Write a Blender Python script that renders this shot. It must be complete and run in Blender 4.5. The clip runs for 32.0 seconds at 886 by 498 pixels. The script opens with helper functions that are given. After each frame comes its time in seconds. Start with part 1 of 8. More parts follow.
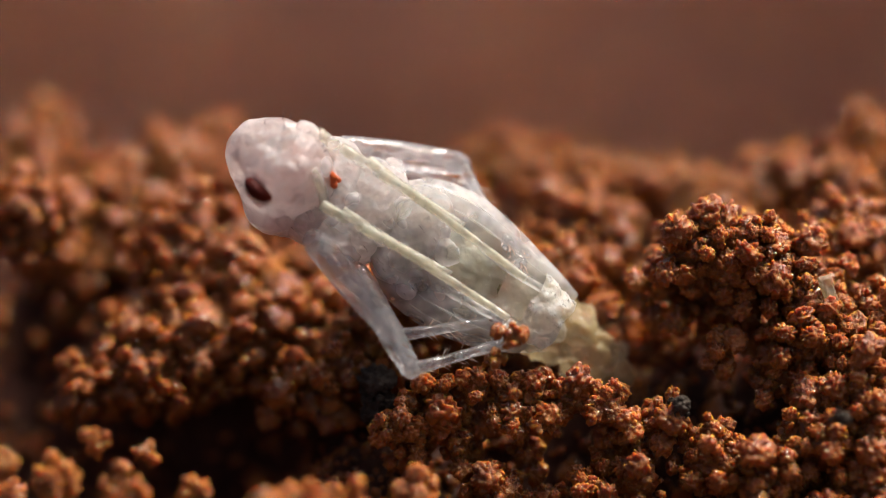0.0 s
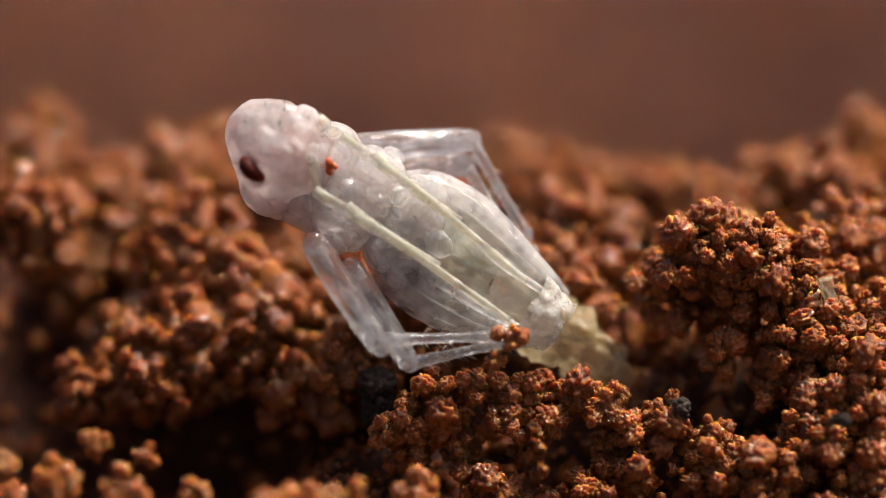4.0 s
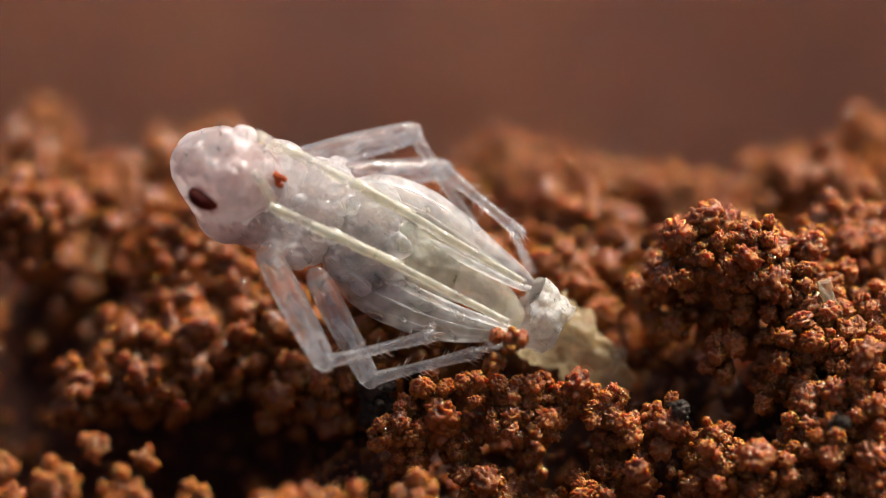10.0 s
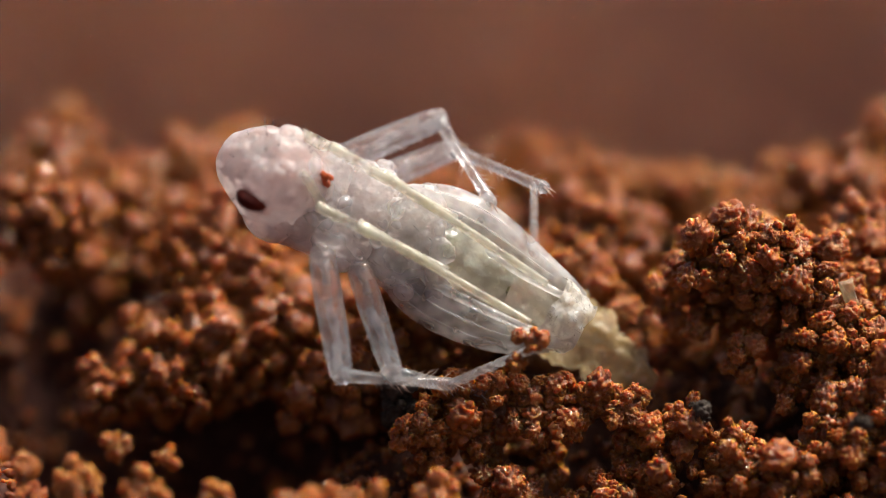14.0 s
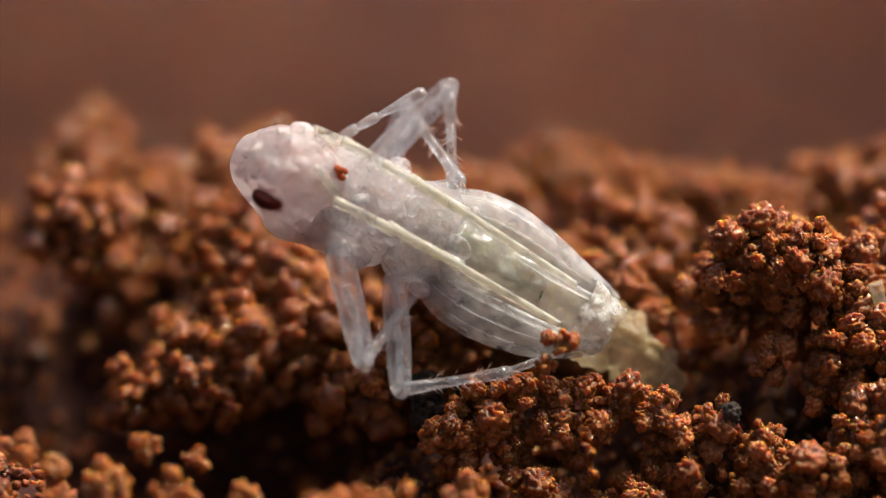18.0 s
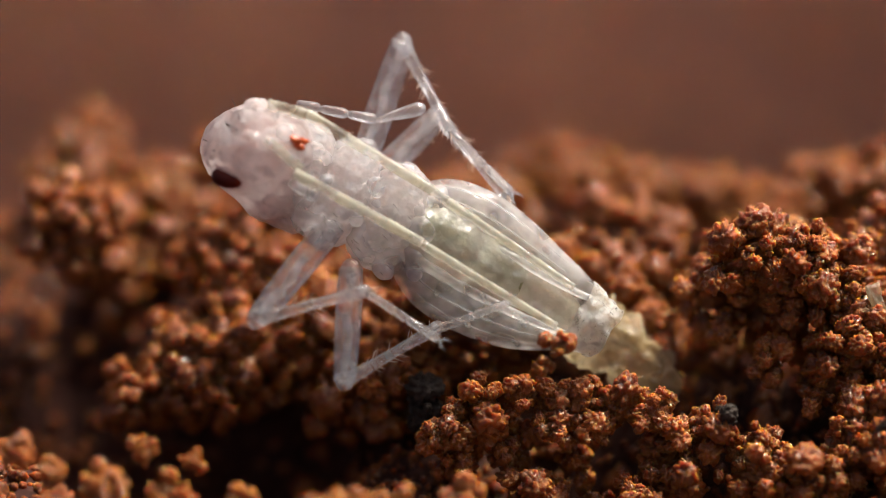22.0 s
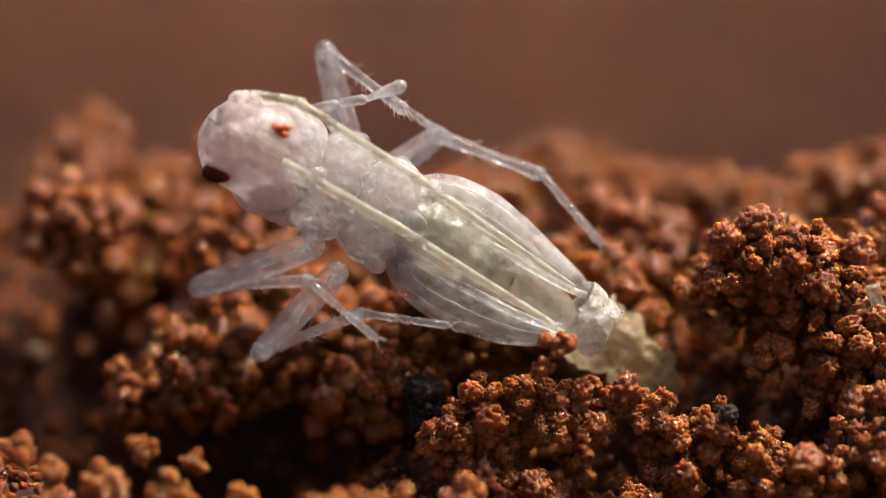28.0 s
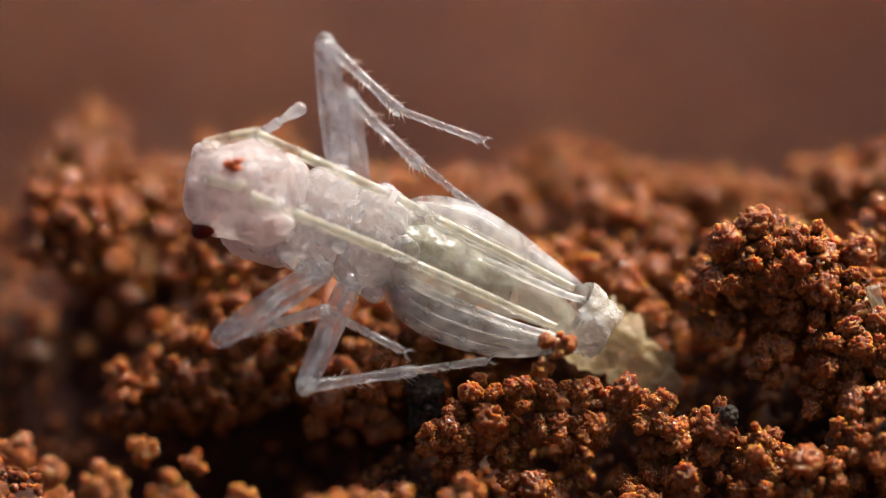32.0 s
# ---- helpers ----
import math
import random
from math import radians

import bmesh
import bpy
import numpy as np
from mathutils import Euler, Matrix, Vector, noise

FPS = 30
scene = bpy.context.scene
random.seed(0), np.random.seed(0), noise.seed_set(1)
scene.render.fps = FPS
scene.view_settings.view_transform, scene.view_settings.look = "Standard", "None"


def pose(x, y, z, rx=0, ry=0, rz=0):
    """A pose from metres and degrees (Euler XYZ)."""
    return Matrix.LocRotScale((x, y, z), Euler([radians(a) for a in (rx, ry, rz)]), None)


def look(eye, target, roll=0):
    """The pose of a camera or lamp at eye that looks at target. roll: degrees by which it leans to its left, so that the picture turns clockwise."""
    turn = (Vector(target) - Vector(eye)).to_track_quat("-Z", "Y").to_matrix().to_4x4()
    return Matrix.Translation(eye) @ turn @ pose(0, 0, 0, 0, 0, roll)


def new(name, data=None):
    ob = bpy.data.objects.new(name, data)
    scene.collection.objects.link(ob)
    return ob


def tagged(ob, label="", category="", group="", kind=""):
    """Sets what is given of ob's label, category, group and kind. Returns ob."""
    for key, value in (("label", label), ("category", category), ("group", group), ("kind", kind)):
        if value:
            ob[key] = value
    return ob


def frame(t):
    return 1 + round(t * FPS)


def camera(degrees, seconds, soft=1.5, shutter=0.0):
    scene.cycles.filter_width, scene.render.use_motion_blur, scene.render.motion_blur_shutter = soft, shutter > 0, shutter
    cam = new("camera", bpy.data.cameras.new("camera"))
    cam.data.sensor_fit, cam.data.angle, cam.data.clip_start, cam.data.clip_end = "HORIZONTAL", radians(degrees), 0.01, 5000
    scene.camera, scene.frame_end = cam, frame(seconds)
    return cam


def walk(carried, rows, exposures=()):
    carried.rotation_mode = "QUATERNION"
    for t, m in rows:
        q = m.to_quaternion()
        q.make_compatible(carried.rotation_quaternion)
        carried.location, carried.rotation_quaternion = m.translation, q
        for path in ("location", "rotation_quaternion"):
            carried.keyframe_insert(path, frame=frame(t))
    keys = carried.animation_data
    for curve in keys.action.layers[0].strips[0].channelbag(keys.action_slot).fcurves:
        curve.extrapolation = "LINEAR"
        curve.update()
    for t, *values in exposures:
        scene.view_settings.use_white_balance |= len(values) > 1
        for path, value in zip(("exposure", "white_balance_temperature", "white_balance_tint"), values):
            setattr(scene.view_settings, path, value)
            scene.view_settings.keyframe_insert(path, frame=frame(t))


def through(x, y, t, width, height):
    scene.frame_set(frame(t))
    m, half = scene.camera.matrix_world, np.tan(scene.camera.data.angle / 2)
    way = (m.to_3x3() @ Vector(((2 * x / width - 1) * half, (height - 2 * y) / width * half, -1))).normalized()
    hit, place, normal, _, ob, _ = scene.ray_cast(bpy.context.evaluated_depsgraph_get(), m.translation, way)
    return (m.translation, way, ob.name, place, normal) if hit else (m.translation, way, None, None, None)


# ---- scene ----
MM = 0.001
PITCH = 18.0
REACH = 80.0                      # lens to the sharp plane, mm
FIELD = 6.0                       # width of the sharp plane in view, mm
TILT = Euler((radians(90 - PITCH), 0, 0)).to_matrix().to_4x4()   # x right, y up, z towards the lens
EYE = TILT @ Vector((0, 0, REACH))


def spot(x, z, d):
    """World place, in metres, of a point x right, z up and d behind the middle of the sharp plane, in mm."""
    return (TILT @ Vector((x, z, -d))) * MM


def aim(turn, tilt):
    return pose(EYE.x * MM, EYE.y * MM, EYE.z * MM, 90 - PITCH + tilt, 0, turn / math.cos(radians(PITCH)))


# ---- camera ----
cam = camera(2 * math.degrees(math.atan(FIELD / 2 / REACH)), 32.0, soft=0.8)
cam.data.dof.use_dof = True
cam.data.dof.focus_distance = REACH * MM
cam.data.dof.aperture_fstop = cam.data.lens / 6.0
walk(cam, [
    (0, aim(0.0000, 0.0000)), (3.5, aim(0.0000, 0.0082)), (6, aim(0.0000, 0.0164)), (8, aim(0.0027, 0.0219)), (9, aim(0.0027, 0.0219)),
    (10, aim(-0.0041, 0.0219)), (10.5, aim(-0.0041, 0.0247)), (11, aim(0.0000, 0.0247)), (11.5, aim(0.0151, 0.0247)),
    (12, aim(0.0384, 0.0247)), (12.5, aim(0.0576, 0.0247)), (13, aim(0.0767, 0.0247)), (13.5, aim(0.0877, 0.0247)), (14, aim(0.1014, 0.0219)),
    (14.5, aim(0.1288, 0.0137)), (15.5, aim(0.2001, 0.0178)), (16.5, aim(0.2713, 0.0219)), (17, aim(0.3069, 0.0247)),
    (17.5, aim(0.2768, 0.0288)), (18, aim(0.2439, 0.0301)), (18.5, aim(0.2329, 0.0315)), (19, aim(0.2302, 0.0329)), (25, aim(0.2316, 0.0411)),
    (28, aim(0.2316, 0.0411)), (32, aim(0.2316, 0.0452)),])

# ---- light ----
SUN_TURN, SUN_HEIGHT = 63.0, 66.0 # degrees: from straight ahead to the right; above the ground
world = bpy.data.worlds.new("sky")
scene.world = world
world.use_nodes = True
sky = world.node_tree.nodes.new("ShaderNodeTexSky")
sky.sky_type = "NISHITA"
sky.sun_disc = False
sky.sun_elevation = radians(SUN_HEIGHT)
sky.sun_rotation = radians(SUN_TURN)
sky.air_density, sky.dust_density, sky.ozone_density = 0.25, 5.0, 0.1
world.node_tree.nodes["Background"].inputs["Strength"].default_value = 0.145
world.node_tree.links.new(sky.outputs[0], world.node_tree.nodes["Background"].inputs["Color"])
sun = new("sun", bpy.data.lights.new("sun", "SUN"))
sun.data.energy = 7.0
sun.data.angle = radians(10.0)
sun.data.color = (1.0, 0.95, 0.88)
_a, _h = radians(SUN_TURN), radians(SUN_HEIGHT)
SUN_FROM = Vector((math.sin(_a) * math.cos(_h), math.cos(_a) * math.cos(_h), math.sin(_h)))
sun.matrix_world = look(SUN_FROM * 0.3, (0, 0, 0))
scene.view_settings.exposure = 0.0


# ---- materials ----
class Nodes:
    """A short way to write a node material; its coordinates are in millimetres of the object."""

    def __init__(self, name):
        self.mat = bpy.data.materials.new(name)
        self.mat.use_nodes = True
        self.tree = self.mat.node_tree
        self.bsdf = self.tree.nodes["Principled BSDF"]
        self.out = self.tree.nodes["Material Output"]
        tc = self.add("ShaderNodeTexCoord")
        self.co = self.add("ShaderNodeMapping")
        self.co.inputs["Scale"].default_value = (1000, 1000, 1000)
        self.link(tc.outputs["Object"], self.co.inputs["Vector"])

    def add(self, kind):
        return self.tree.nodes.new(kind)

    def link(self, a, b):
        self.tree.links.new(a, b)

    def noise(self, scale, detail=4.0, rough=0.55):
        n = self.add("ShaderNodeTexNoise")
        n.inputs["Scale"].default_value = scale
        n.inputs["Detail"].default_value = detail
        n.inputs["Roughness"].default_value = rough
        self.link(self.co.outputs[0], n.inputs["Vector"])
        return n.outputs["Fac"]

    def ramp(self, fac, *stops):
        r = self.add("ShaderNodeValToRGB")
        while len(r.color_ramp.elements) < len(stops):
            r.color_ramp.elements.new(0.5)
        for e, (p, c) in zip(r.color_ramp.elements, stops):
            e.position, e.color = p, (*c, 1)
        self.link(fac, r.inputs[0])
        return r.outputs[0]

    def mix(self, fac, a, b, how="MIX"):
        m = self.add("ShaderNodeMix")
        m.data_type, m.blend_type = "RGBA", how
        for value, socket in ((fac, m.inputs[0]), (a, m.inputs[6]), (b, m.inputs[7])):
            if hasattr(value, "is_linked"):
                self.link(value, socket)
            elif isinstance(value, tuple):
                socket.default_value = (*value, 1)
            else:
                socket.default_value = value
        return m.outputs[2]

    def bump(self, height, distance, strength=1.0, under=None):
        b = self.add("ShaderNodeBump")
        b.inputs["Strength"].default_value = strength
        b.inputs["Distance"].default_value = distance * MM
        self.link(height, b.inputs["Height"])
        if under:
            self.link(under, b.inputs["Normal"])
        return b.outputs[0]

    def flip(self, fac):
        m = self.add("ShaderNodeMath")
        m.operation, m.inputs[0].default_value = "SUBTRACT", 1.0
        self.link(fac, m.inputs[1])
        return m.outputs[0]

    def set(self, **values):
        for key, value in values.items():
            socket = self.bsdf.inputs[key.replace("_", " ")]
            if hasattr(value, "is_linked"):
                self.link(value, socket)
            else:
                socket.default_value = value
        return self

    def clear(self, share, color, glow, normal):
        """Thin pale cuticle: a share of the light goes straight through, some is spread behind it."""
        t, m = self.add("ShaderNodeBsdfTransparent"), self.add("ShaderNodeMixShader")
        g, k = self.add("ShaderNodeBsdfTranslucent"), self.add("ShaderNodeMixShader")
        k.inputs[0].default_value = glow
        self.link(share, m.inputs[0])
        self.link(color, g.inputs["Color"])
        self.link(normal, g.inputs["Normal"])
        self.link(self.bsdf.outputs[0], k.inputs[1])
        self.link(g.outputs[0], k.inputs[2])
        self.link(k.outputs[0], m.inputs[1])
        self.link(t.outputs[0], m.inputs[2])
        self.link(m.outputs[0], self.out.inputs["Surface"])
        return self


def soil_material(name, dark, mid, light, rough=0.5, gloss=0.5, glow=0.0, broad=False):
    """Moist crumbly soil; broad gives it wide pale and reddish patches."""
    n = Nodes(name)
    isl = n.add("ShaderNodeNewGeometry").outputs["Random Per Island"]
    c = n.ramp(n.noise(4.0, 3.0, 0.55), (0.30, dark), (0.52, mid), (0.72, light))
    v = n.ramp(isl, (0.0, (0.80, 0.77, 0.74)), (0.5, (0.97, 0.96, 0.95)), (0.9, (1.10, 1.10, 1.08)), (1.0, (1.20, 1.24, 1.24)))
    c = n.mix(1.0, c, v, "MULTIPLY")
    if broad:
        patch = n.ramp(n.noise(0.085, 3.0, 0.6), (0.34, (0.62, 0.56, 0.54)), (0.5, (0.95, 0.92, 0.92)), (0.66, (1.3, 1.42, 1.55)))
    else:
        patch = n.ramp(n.add("ShaderNodeObjectInfo").outputs["Random"], (0.0, (0.80, 0.78, 0.76)), (0.6, (1.0, 1.0, 1.0)), (1.0, (1.22, 1.24, 1.25)))
    c = n.mix(1.0, c, patch, "MULTIPLY")
    speck = n.ramp(n.noise(30.0, 2.0), (0.66, (0, 0, 0)), (0.72, (1, 1, 1)))
    c = n.mix(speck, c, light)
    r = n.ramp(n.noise(18.0, 3.0), (0.35, (rough - 0.22,) * 3), (0.65, (rough + 0.2,) * 3))
    b = n.bump(n.noise(38.0, 3.0, 0.6), 0.022, 0.8)
    wet = n.bump(n.noise(80.0, 2.0, 0.6), 0.006, 1.0, b)
    n.set(Base_Color=c, Roughness=r, Normal=b, Coat_Weight=gloss, Coat_Roughness=0.10, Coat_Normal=wet)
    n.bsdf.inputs["Specular IOR Level"].default_value = gloss * 0.16
    n.set(Subsurface_Weight=glow, Subsurface_Scale=0.13 * MM, Subsurface_Radius=(1.0, 0.42, 0.14))
    return n.mat


SOIL = soil_material("red_brown_soil", (0.080, 0.0182, 0.0038), (0.158, 0.0428, 0.0080), (0.33, 0.120, 0.0270), 0.48, 0.75, 1.0)
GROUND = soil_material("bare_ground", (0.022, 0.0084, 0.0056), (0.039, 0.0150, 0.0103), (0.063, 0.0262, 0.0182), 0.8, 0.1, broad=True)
DARK = soil_material("dark_stone", (0.020, 0.015, 0.012), (0.042, 0.032, 0.025), (0.085, 0.068, 0.055), 0.45, 0.12)


def cuticle(name, low, high, through=0.12, rough=0.22, sss=1.0, scale=6.0, glass=0.0, glow=0.25, relief=1.0, deep=0.18):
    """Wet, half clear cuticle; relief scales its folds and deep, in mm, how far light spreads in it."""
    n = Nodes(name)
    c = n.ramp(n.noise(scale, 4.0), (0.35, low), (0.65, high))
    fold = n.add("ShaderNodeTexVoronoi")
    fold.feature, fold.inputs["Scale"].default_value, fold.inputs["Randomness"].default_value = "SMOOTH_F1", 7.5, 1.0
    warp = n.add("ShaderNodeTexNoise")
    warp.inputs["Scale"].default_value, warp.inputs["Detail"].default_value = 5.0, 2.0
    n.link(n.co.outputs[0], warp.inputs["Vector"])
    bent = n.add("ShaderNodeVectorMath")
    bent.operation, bent.inputs[1].default_value = "MULTIPLY_ADD", (0.22, 0.22, 0.22)
    n.link(warp.outputs["Color"], bent.inputs[0])
    n.link(n.co.outputs[0], bent.inputs[2])
    n.link(bent.outputs[0], fold.inputs["Vector"])
    b = n.bump(n.flip(fold.outputs["Distance"]), 0.20 * relief, 1.0)
    b = n.bump(n.noise(9.0, 2.0), 0.07 * relief, 1.0, b)
    b = n.bump(n.noise(24.0, 3.0), 0.026 * relief, 1.0, b)
    fine = n.bump(n.noise(34.0, 3.0), 0.045 * relief, 1.0, b)
    r = n.ramp(n.noise(14.0, 2.0), (0.4, (rough - 0.06,) * 3), (0.6, (rough + 0.1,) * 3))
    n.set(Base_Color=c, Roughness=r, Normal=b)
    n.set(Subsurface_Weight=sss, Subsurface_Scale=deep * MM, Subsurface_Radius=(1.0, 0.88, 0.8), IOR=1.4,
          Transmission_Weight=glass, Coat_Weight=1.0, Coat_Roughness=0.05, Coat_IOR=1.8, Coat_Normal=fine)
    n.clear(n.ramp(n.noise(6.0, 1.5), (0.36, (through * 0.6,) * 3), (0.64, (min(0.9, through * 1.4),) * 3)), c, glow, b)
    return n.mat


SKIN_HEAD = cuticle("pink_white_cuticle", (0.83, 0.71, 0.68), (0.94, 0.87, 0.85), 0.24, 0.12, glass=0.08, glow=0.62, relief=0.36, deep=0.15)
SKIN_BODY = cuticle("milky_cuticle", (0.84, 0.77, 0.74), (0.96, 0.92, 0.90), 0.34, 0.07, glass=0.18, glow=0.62, relief=0.65, deep=0.15)
SKIN_ABDOMEN = cuticle("greenish_cuticle", (0.66, 0.63, 0.48), (0.86, 0.82, 0.71), 0.40, 0.18, scale=3.0, glass=0.2, glow=0.48, relief=0.22, deep=0.2)
SKIN_LEG = cuticle("glassy_cuticle", (0.93, 0.92, 0.92), (0.98, 0.98, 0.98), 0.42, 0.04, glass=0.90, glow=0.20, relief=0.10)
SKIN_LOBE = cuticle("clear_cuticle", (0.90, 0.87, 0.83), (0.97, 0.95, 0.93), 0.60, 0.06, glass=0.45, glow=0.50, relief=0.12)
MUSCLE = cuticle("dull_beige_muscle", (0.50, 0.44, 0.33), (0.72, 0.66, 0.56), 0.30, 0.4, scale=9.0)
GUT = cuticle("olive_gut", (0.24, 0.24, 0.11), (0.46, 0.45, 0.28), 0.30, 0.4, scale=2.5)
SKIN_PLATE = cuticle("white_plate", (0.86, 0.80, 0.78), (0.97, 0.95, 0.94), 0.64, 0.05, glass=0.45, glow=0.40, relief=0.22)
SKIN_YELLOW = cuticle("pale_yellow_cuticle", (0.56, 0.53, 0.40), (0.70, 0.67, 0.54), 0.62, 0.12, glass=0.1, relief=0.15)
SHED = cuticle("shed_cuticle", (0.70, 0.65, 0.56), (0.86, 0.82, 0.74), 0.28, 0.25, relief=0.8)
SHEATH = cuticle("yellowed_cuticle", (0.46, 0.34, 0.17), (0.64, 0.50, 0.29), 0.48, 0.35, glow=0.45, relief=0.4)


def plain(name, color, rough, coat=0.0):
    n = Nodes(name)
    c = n.mix(n.noise(25.0), color, tuple(v * 1.7 for v in color))
    n.set(Base_Color=c, Roughness=rough, Coat_Weight=coat)
    return n.mat


def eye_material():
    n = Nodes("dark_red_eye")
    grain = n.add("ShaderNodeTexVoronoi")
    grain.inputs["Scale"].default_value = 70.0
    n.link(n.co.outputs[0], grain.inputs["Vector"])
    xyz = n.add("ShaderNodeSeparateXYZ")
    n.link(n.co.outputs[0], xyz.inputs[0])
    shift = n.add("ShaderNodeMath")
    shift.operation, shift.inputs[1].default_value, shift.inputs[2].default_value = "MULTIPLY_ADD", -4.4, 0.5
    n.link(xyz.outputs[0], shift.inputs[0])
    c = n.ramp(shift.outputs[0], (0.0, (0.055, 0.006, 0.003)), (0.4, (0.11, 0.011, 0.004)), (0.72, (0.30, 0.040, 0.008)), (1.0, (0.55, 0.17, 0.06)))
    n.set(Base_Color=c, Roughness=0.55, Coat_Weight=0.04, Normal=n.bump(grain.outputs["Distance"], 0.006, 0.6))
    n.bsdf.inputs["Specular IOR Level"].default_value = 0.15
    return n.mat


EYE_DARK = eye_material()
MANDIBLE = plain("orange_brown_horn", (0.38, 0.066, 0.011), 0.3, 0.1)
HAIR = plain("dark_bristle", (0.05, 0.03, 0.025), 0.4)
HAIR_PALE = plain("pale_bristle", (0.30, 0.21, 0.16), 0.35)


# ---- mesh helpers (all sizes in mm) ----
def mesh_from(name, verts, faces, material, smooth=True):
    me = bpy.data.meshes.new(name)
    me.from_pydata([tuple(c * MM for c in v) for v in verts], [], faces)
    me.materials.append(material)
    if smooth:
        me.polygons.foreach_set("use_smooth", [True] * len(me.polygons))
    me.update()
    return me


def part(name, mesh, parent, label="", at=None, kind=""):
    ob = new(name, mesh)
    ob.parent = parent
    if at is not None:
        ob.matrix_basis = at
    return tagged(ob, label, kind=kind)


class Shape:
    """Collects rounded pieces into one mesh."""

    def __init__(self):
        self.v, self.f = [], []

    def take(self, verts, faces):
        n = len(self.v)
        self.v += verts
        self.f += [[i + n for i in f] for f in faces]
        return self

    def tube(self, pts, radii, seg=12, flat=1.0, wob=0.0, seed=0.0, cap=True):
        """A round limb along pts; flat squeezes it along z."""
        pts = [Vector(p) for p in pts]
        v, f = [], []
        for i, p in enumerate(pts):
            t = (pts[min(i + 1, len(pts) - 1)] - pts[max(i - 1, 0)]).normalized()
            up = Vector((0, 0, 1)) if abs(t.z) < 0.9 else Vector((0, 1, 0))
            s = up.cross(t).normalized()
            u = t.cross(s)
            for k in range(seg):
                a = 2 * math.pi * k / seg
                r = radii[i]
                if wob:
                    r *= 1 + wob * noise.noise((p + s * math.cos(a) * 0.3 + u * math.sin(a) * 0.3) * 6 + Vector((seed, 0, 0)))
                v.append(p + s * (math.cos(a) * r) + u * (math.sin(a) * r * flat))
        m = len(pts)
        for i in range(m - 1):
            for k in range(seg):
                k2 = (k + 1) % seg
                f.append([i * seg + k, i * seg + k2, (i + 1) * seg + k2, (i + 1) * seg + k])
        if cap:
            f.append(list(range(seg))[::-1])
            f.append([(m - 1) * seg + k for k in range(seg)])
        return self.take(v, f)

    def ball(self, c, r, wob=0.0, freq=4.0, seed=0.0, rings=14, seg=20):
        """An ellipsoid of half-axes r round c, uneven by wob."""
        r = Vector(r) if hasattr(r, "__len__") else Vector((r, r, r))
        v, f = [], []
        for i in range(rings + 1):
            th = math.pi * i / rings
            for k in range(seg):
                a = 2 * math.pi * k / seg
                d = Vector((math.cos(th), math.sin(th) * math.cos(a), math.sin(th) * math.sin(a)))
                q = Vector((d.x * r.x, d.y * r.y, d.z * r.z))
                if wob:
                    q *= 1 + wob * noise.noise(q * freq + Vector((seed, seed * 1.7, 0)))
                v.append(Vector(c) + q)
        for i in range(rings):
            for k in range(seg):
                k2 = (k + 1) % seg
                f.append([i * seg + k, (i + 1) * seg + k, (i + 1) * seg + k2, i * seg + k2])
        return self.take(v, f)

    def mesh(self, name, material):
        return mesh_from(name, self.v, self.f, material)


def fused(center, balls, blend, rings=40, seg=56, wrinkle=0.012, freq=9.0, seed=0.0):
    """One skin round several ellipsoids (centre, half-axes) melted together, seen outwards from a point inside them all."""
    th = np.linspace(0, np.pi, rings + 1)[:, None]
    ph = np.linspace(0, 2 * np.pi, seg, endpoint=False)[None, :]
    d = np.stack((np.cos(th) + 0 * ph, np.sin(th) * np.cos(ph), np.sin(th) * np.sin(ph)), -1).reshape(-1, 3)
    c = np.array(center)

    def field(p):
        total = np.zeros(len(p))
        for b, r in balls:
            r = np.array(r)
            total += np.exp(-(np.linalg.norm((p - np.array(b)) / r, axis=1) - 1) * r.min() / blend)
        return -np.log(total + 1e-30) * blend
    far = np.full(len(d), 1.2)
    steps = np.linspace(0.02, 1.2, 60)
    out_at = np.full(len(d), 0.02)
    for q in steps:
        inside = field(c + d * q) < 0
        out_at = np.where(inside, q, out_at)
    low, high = out_at, np.minimum(out_at + 0.025, far)
    for _ in range(9):
        m = (low + high) / 2
        inside = field(c + d * m[:, None]) < 0
        low, high = np.where(inside, m, low), np.where(inside, high, m)
    verts = []
    for u, q in zip(d, low):
        p = Vector(c + u * q)
        k = wrinkle * (noise.noise(p * freq + Vector((seed, 0, 0))) + 0.5 * noise.noise(p * freq * 2.6 + Vector((0, seed, 0))))
        k -= 0.7 * wrinkle * (1 - min(1.0, 4 * abs(noise.noise(p * freq * 0.9 + Vector((0, 0, seed + 4.0))))))
        verts.append(p + Vector(u) * k)
    faces = []
    for i in range(rings):
        for k in range(seg):
            k2 = (k + 1) % seg
            faces.append([i * seg + k, (i + 1) * seg + k, (i + 1) * seg + k2, i * seg + k2])
    return Shape().take(verts, faces)


def bristles(count, base, length, radius, seed):
    """Thin tapered hairs; base(rng) gives a root and a direction."""
    rng, s = random.Random(seed), Shape()
    for _ in range(count):
        p, d = base(rng)
        d = d.normalized()
        bend = Vector((rng.uniform(-1, 1), rng.uniform(-1, 1), rng.uniform(-1, 1))) * 0.15
        n = length * rng.uniform(0.6, 1.2)
        s.tube([p, p + d * n * 0.55, p + (d + bend) * n], [radius, radius * 0.7, radius * 0.15], 5)
    return s


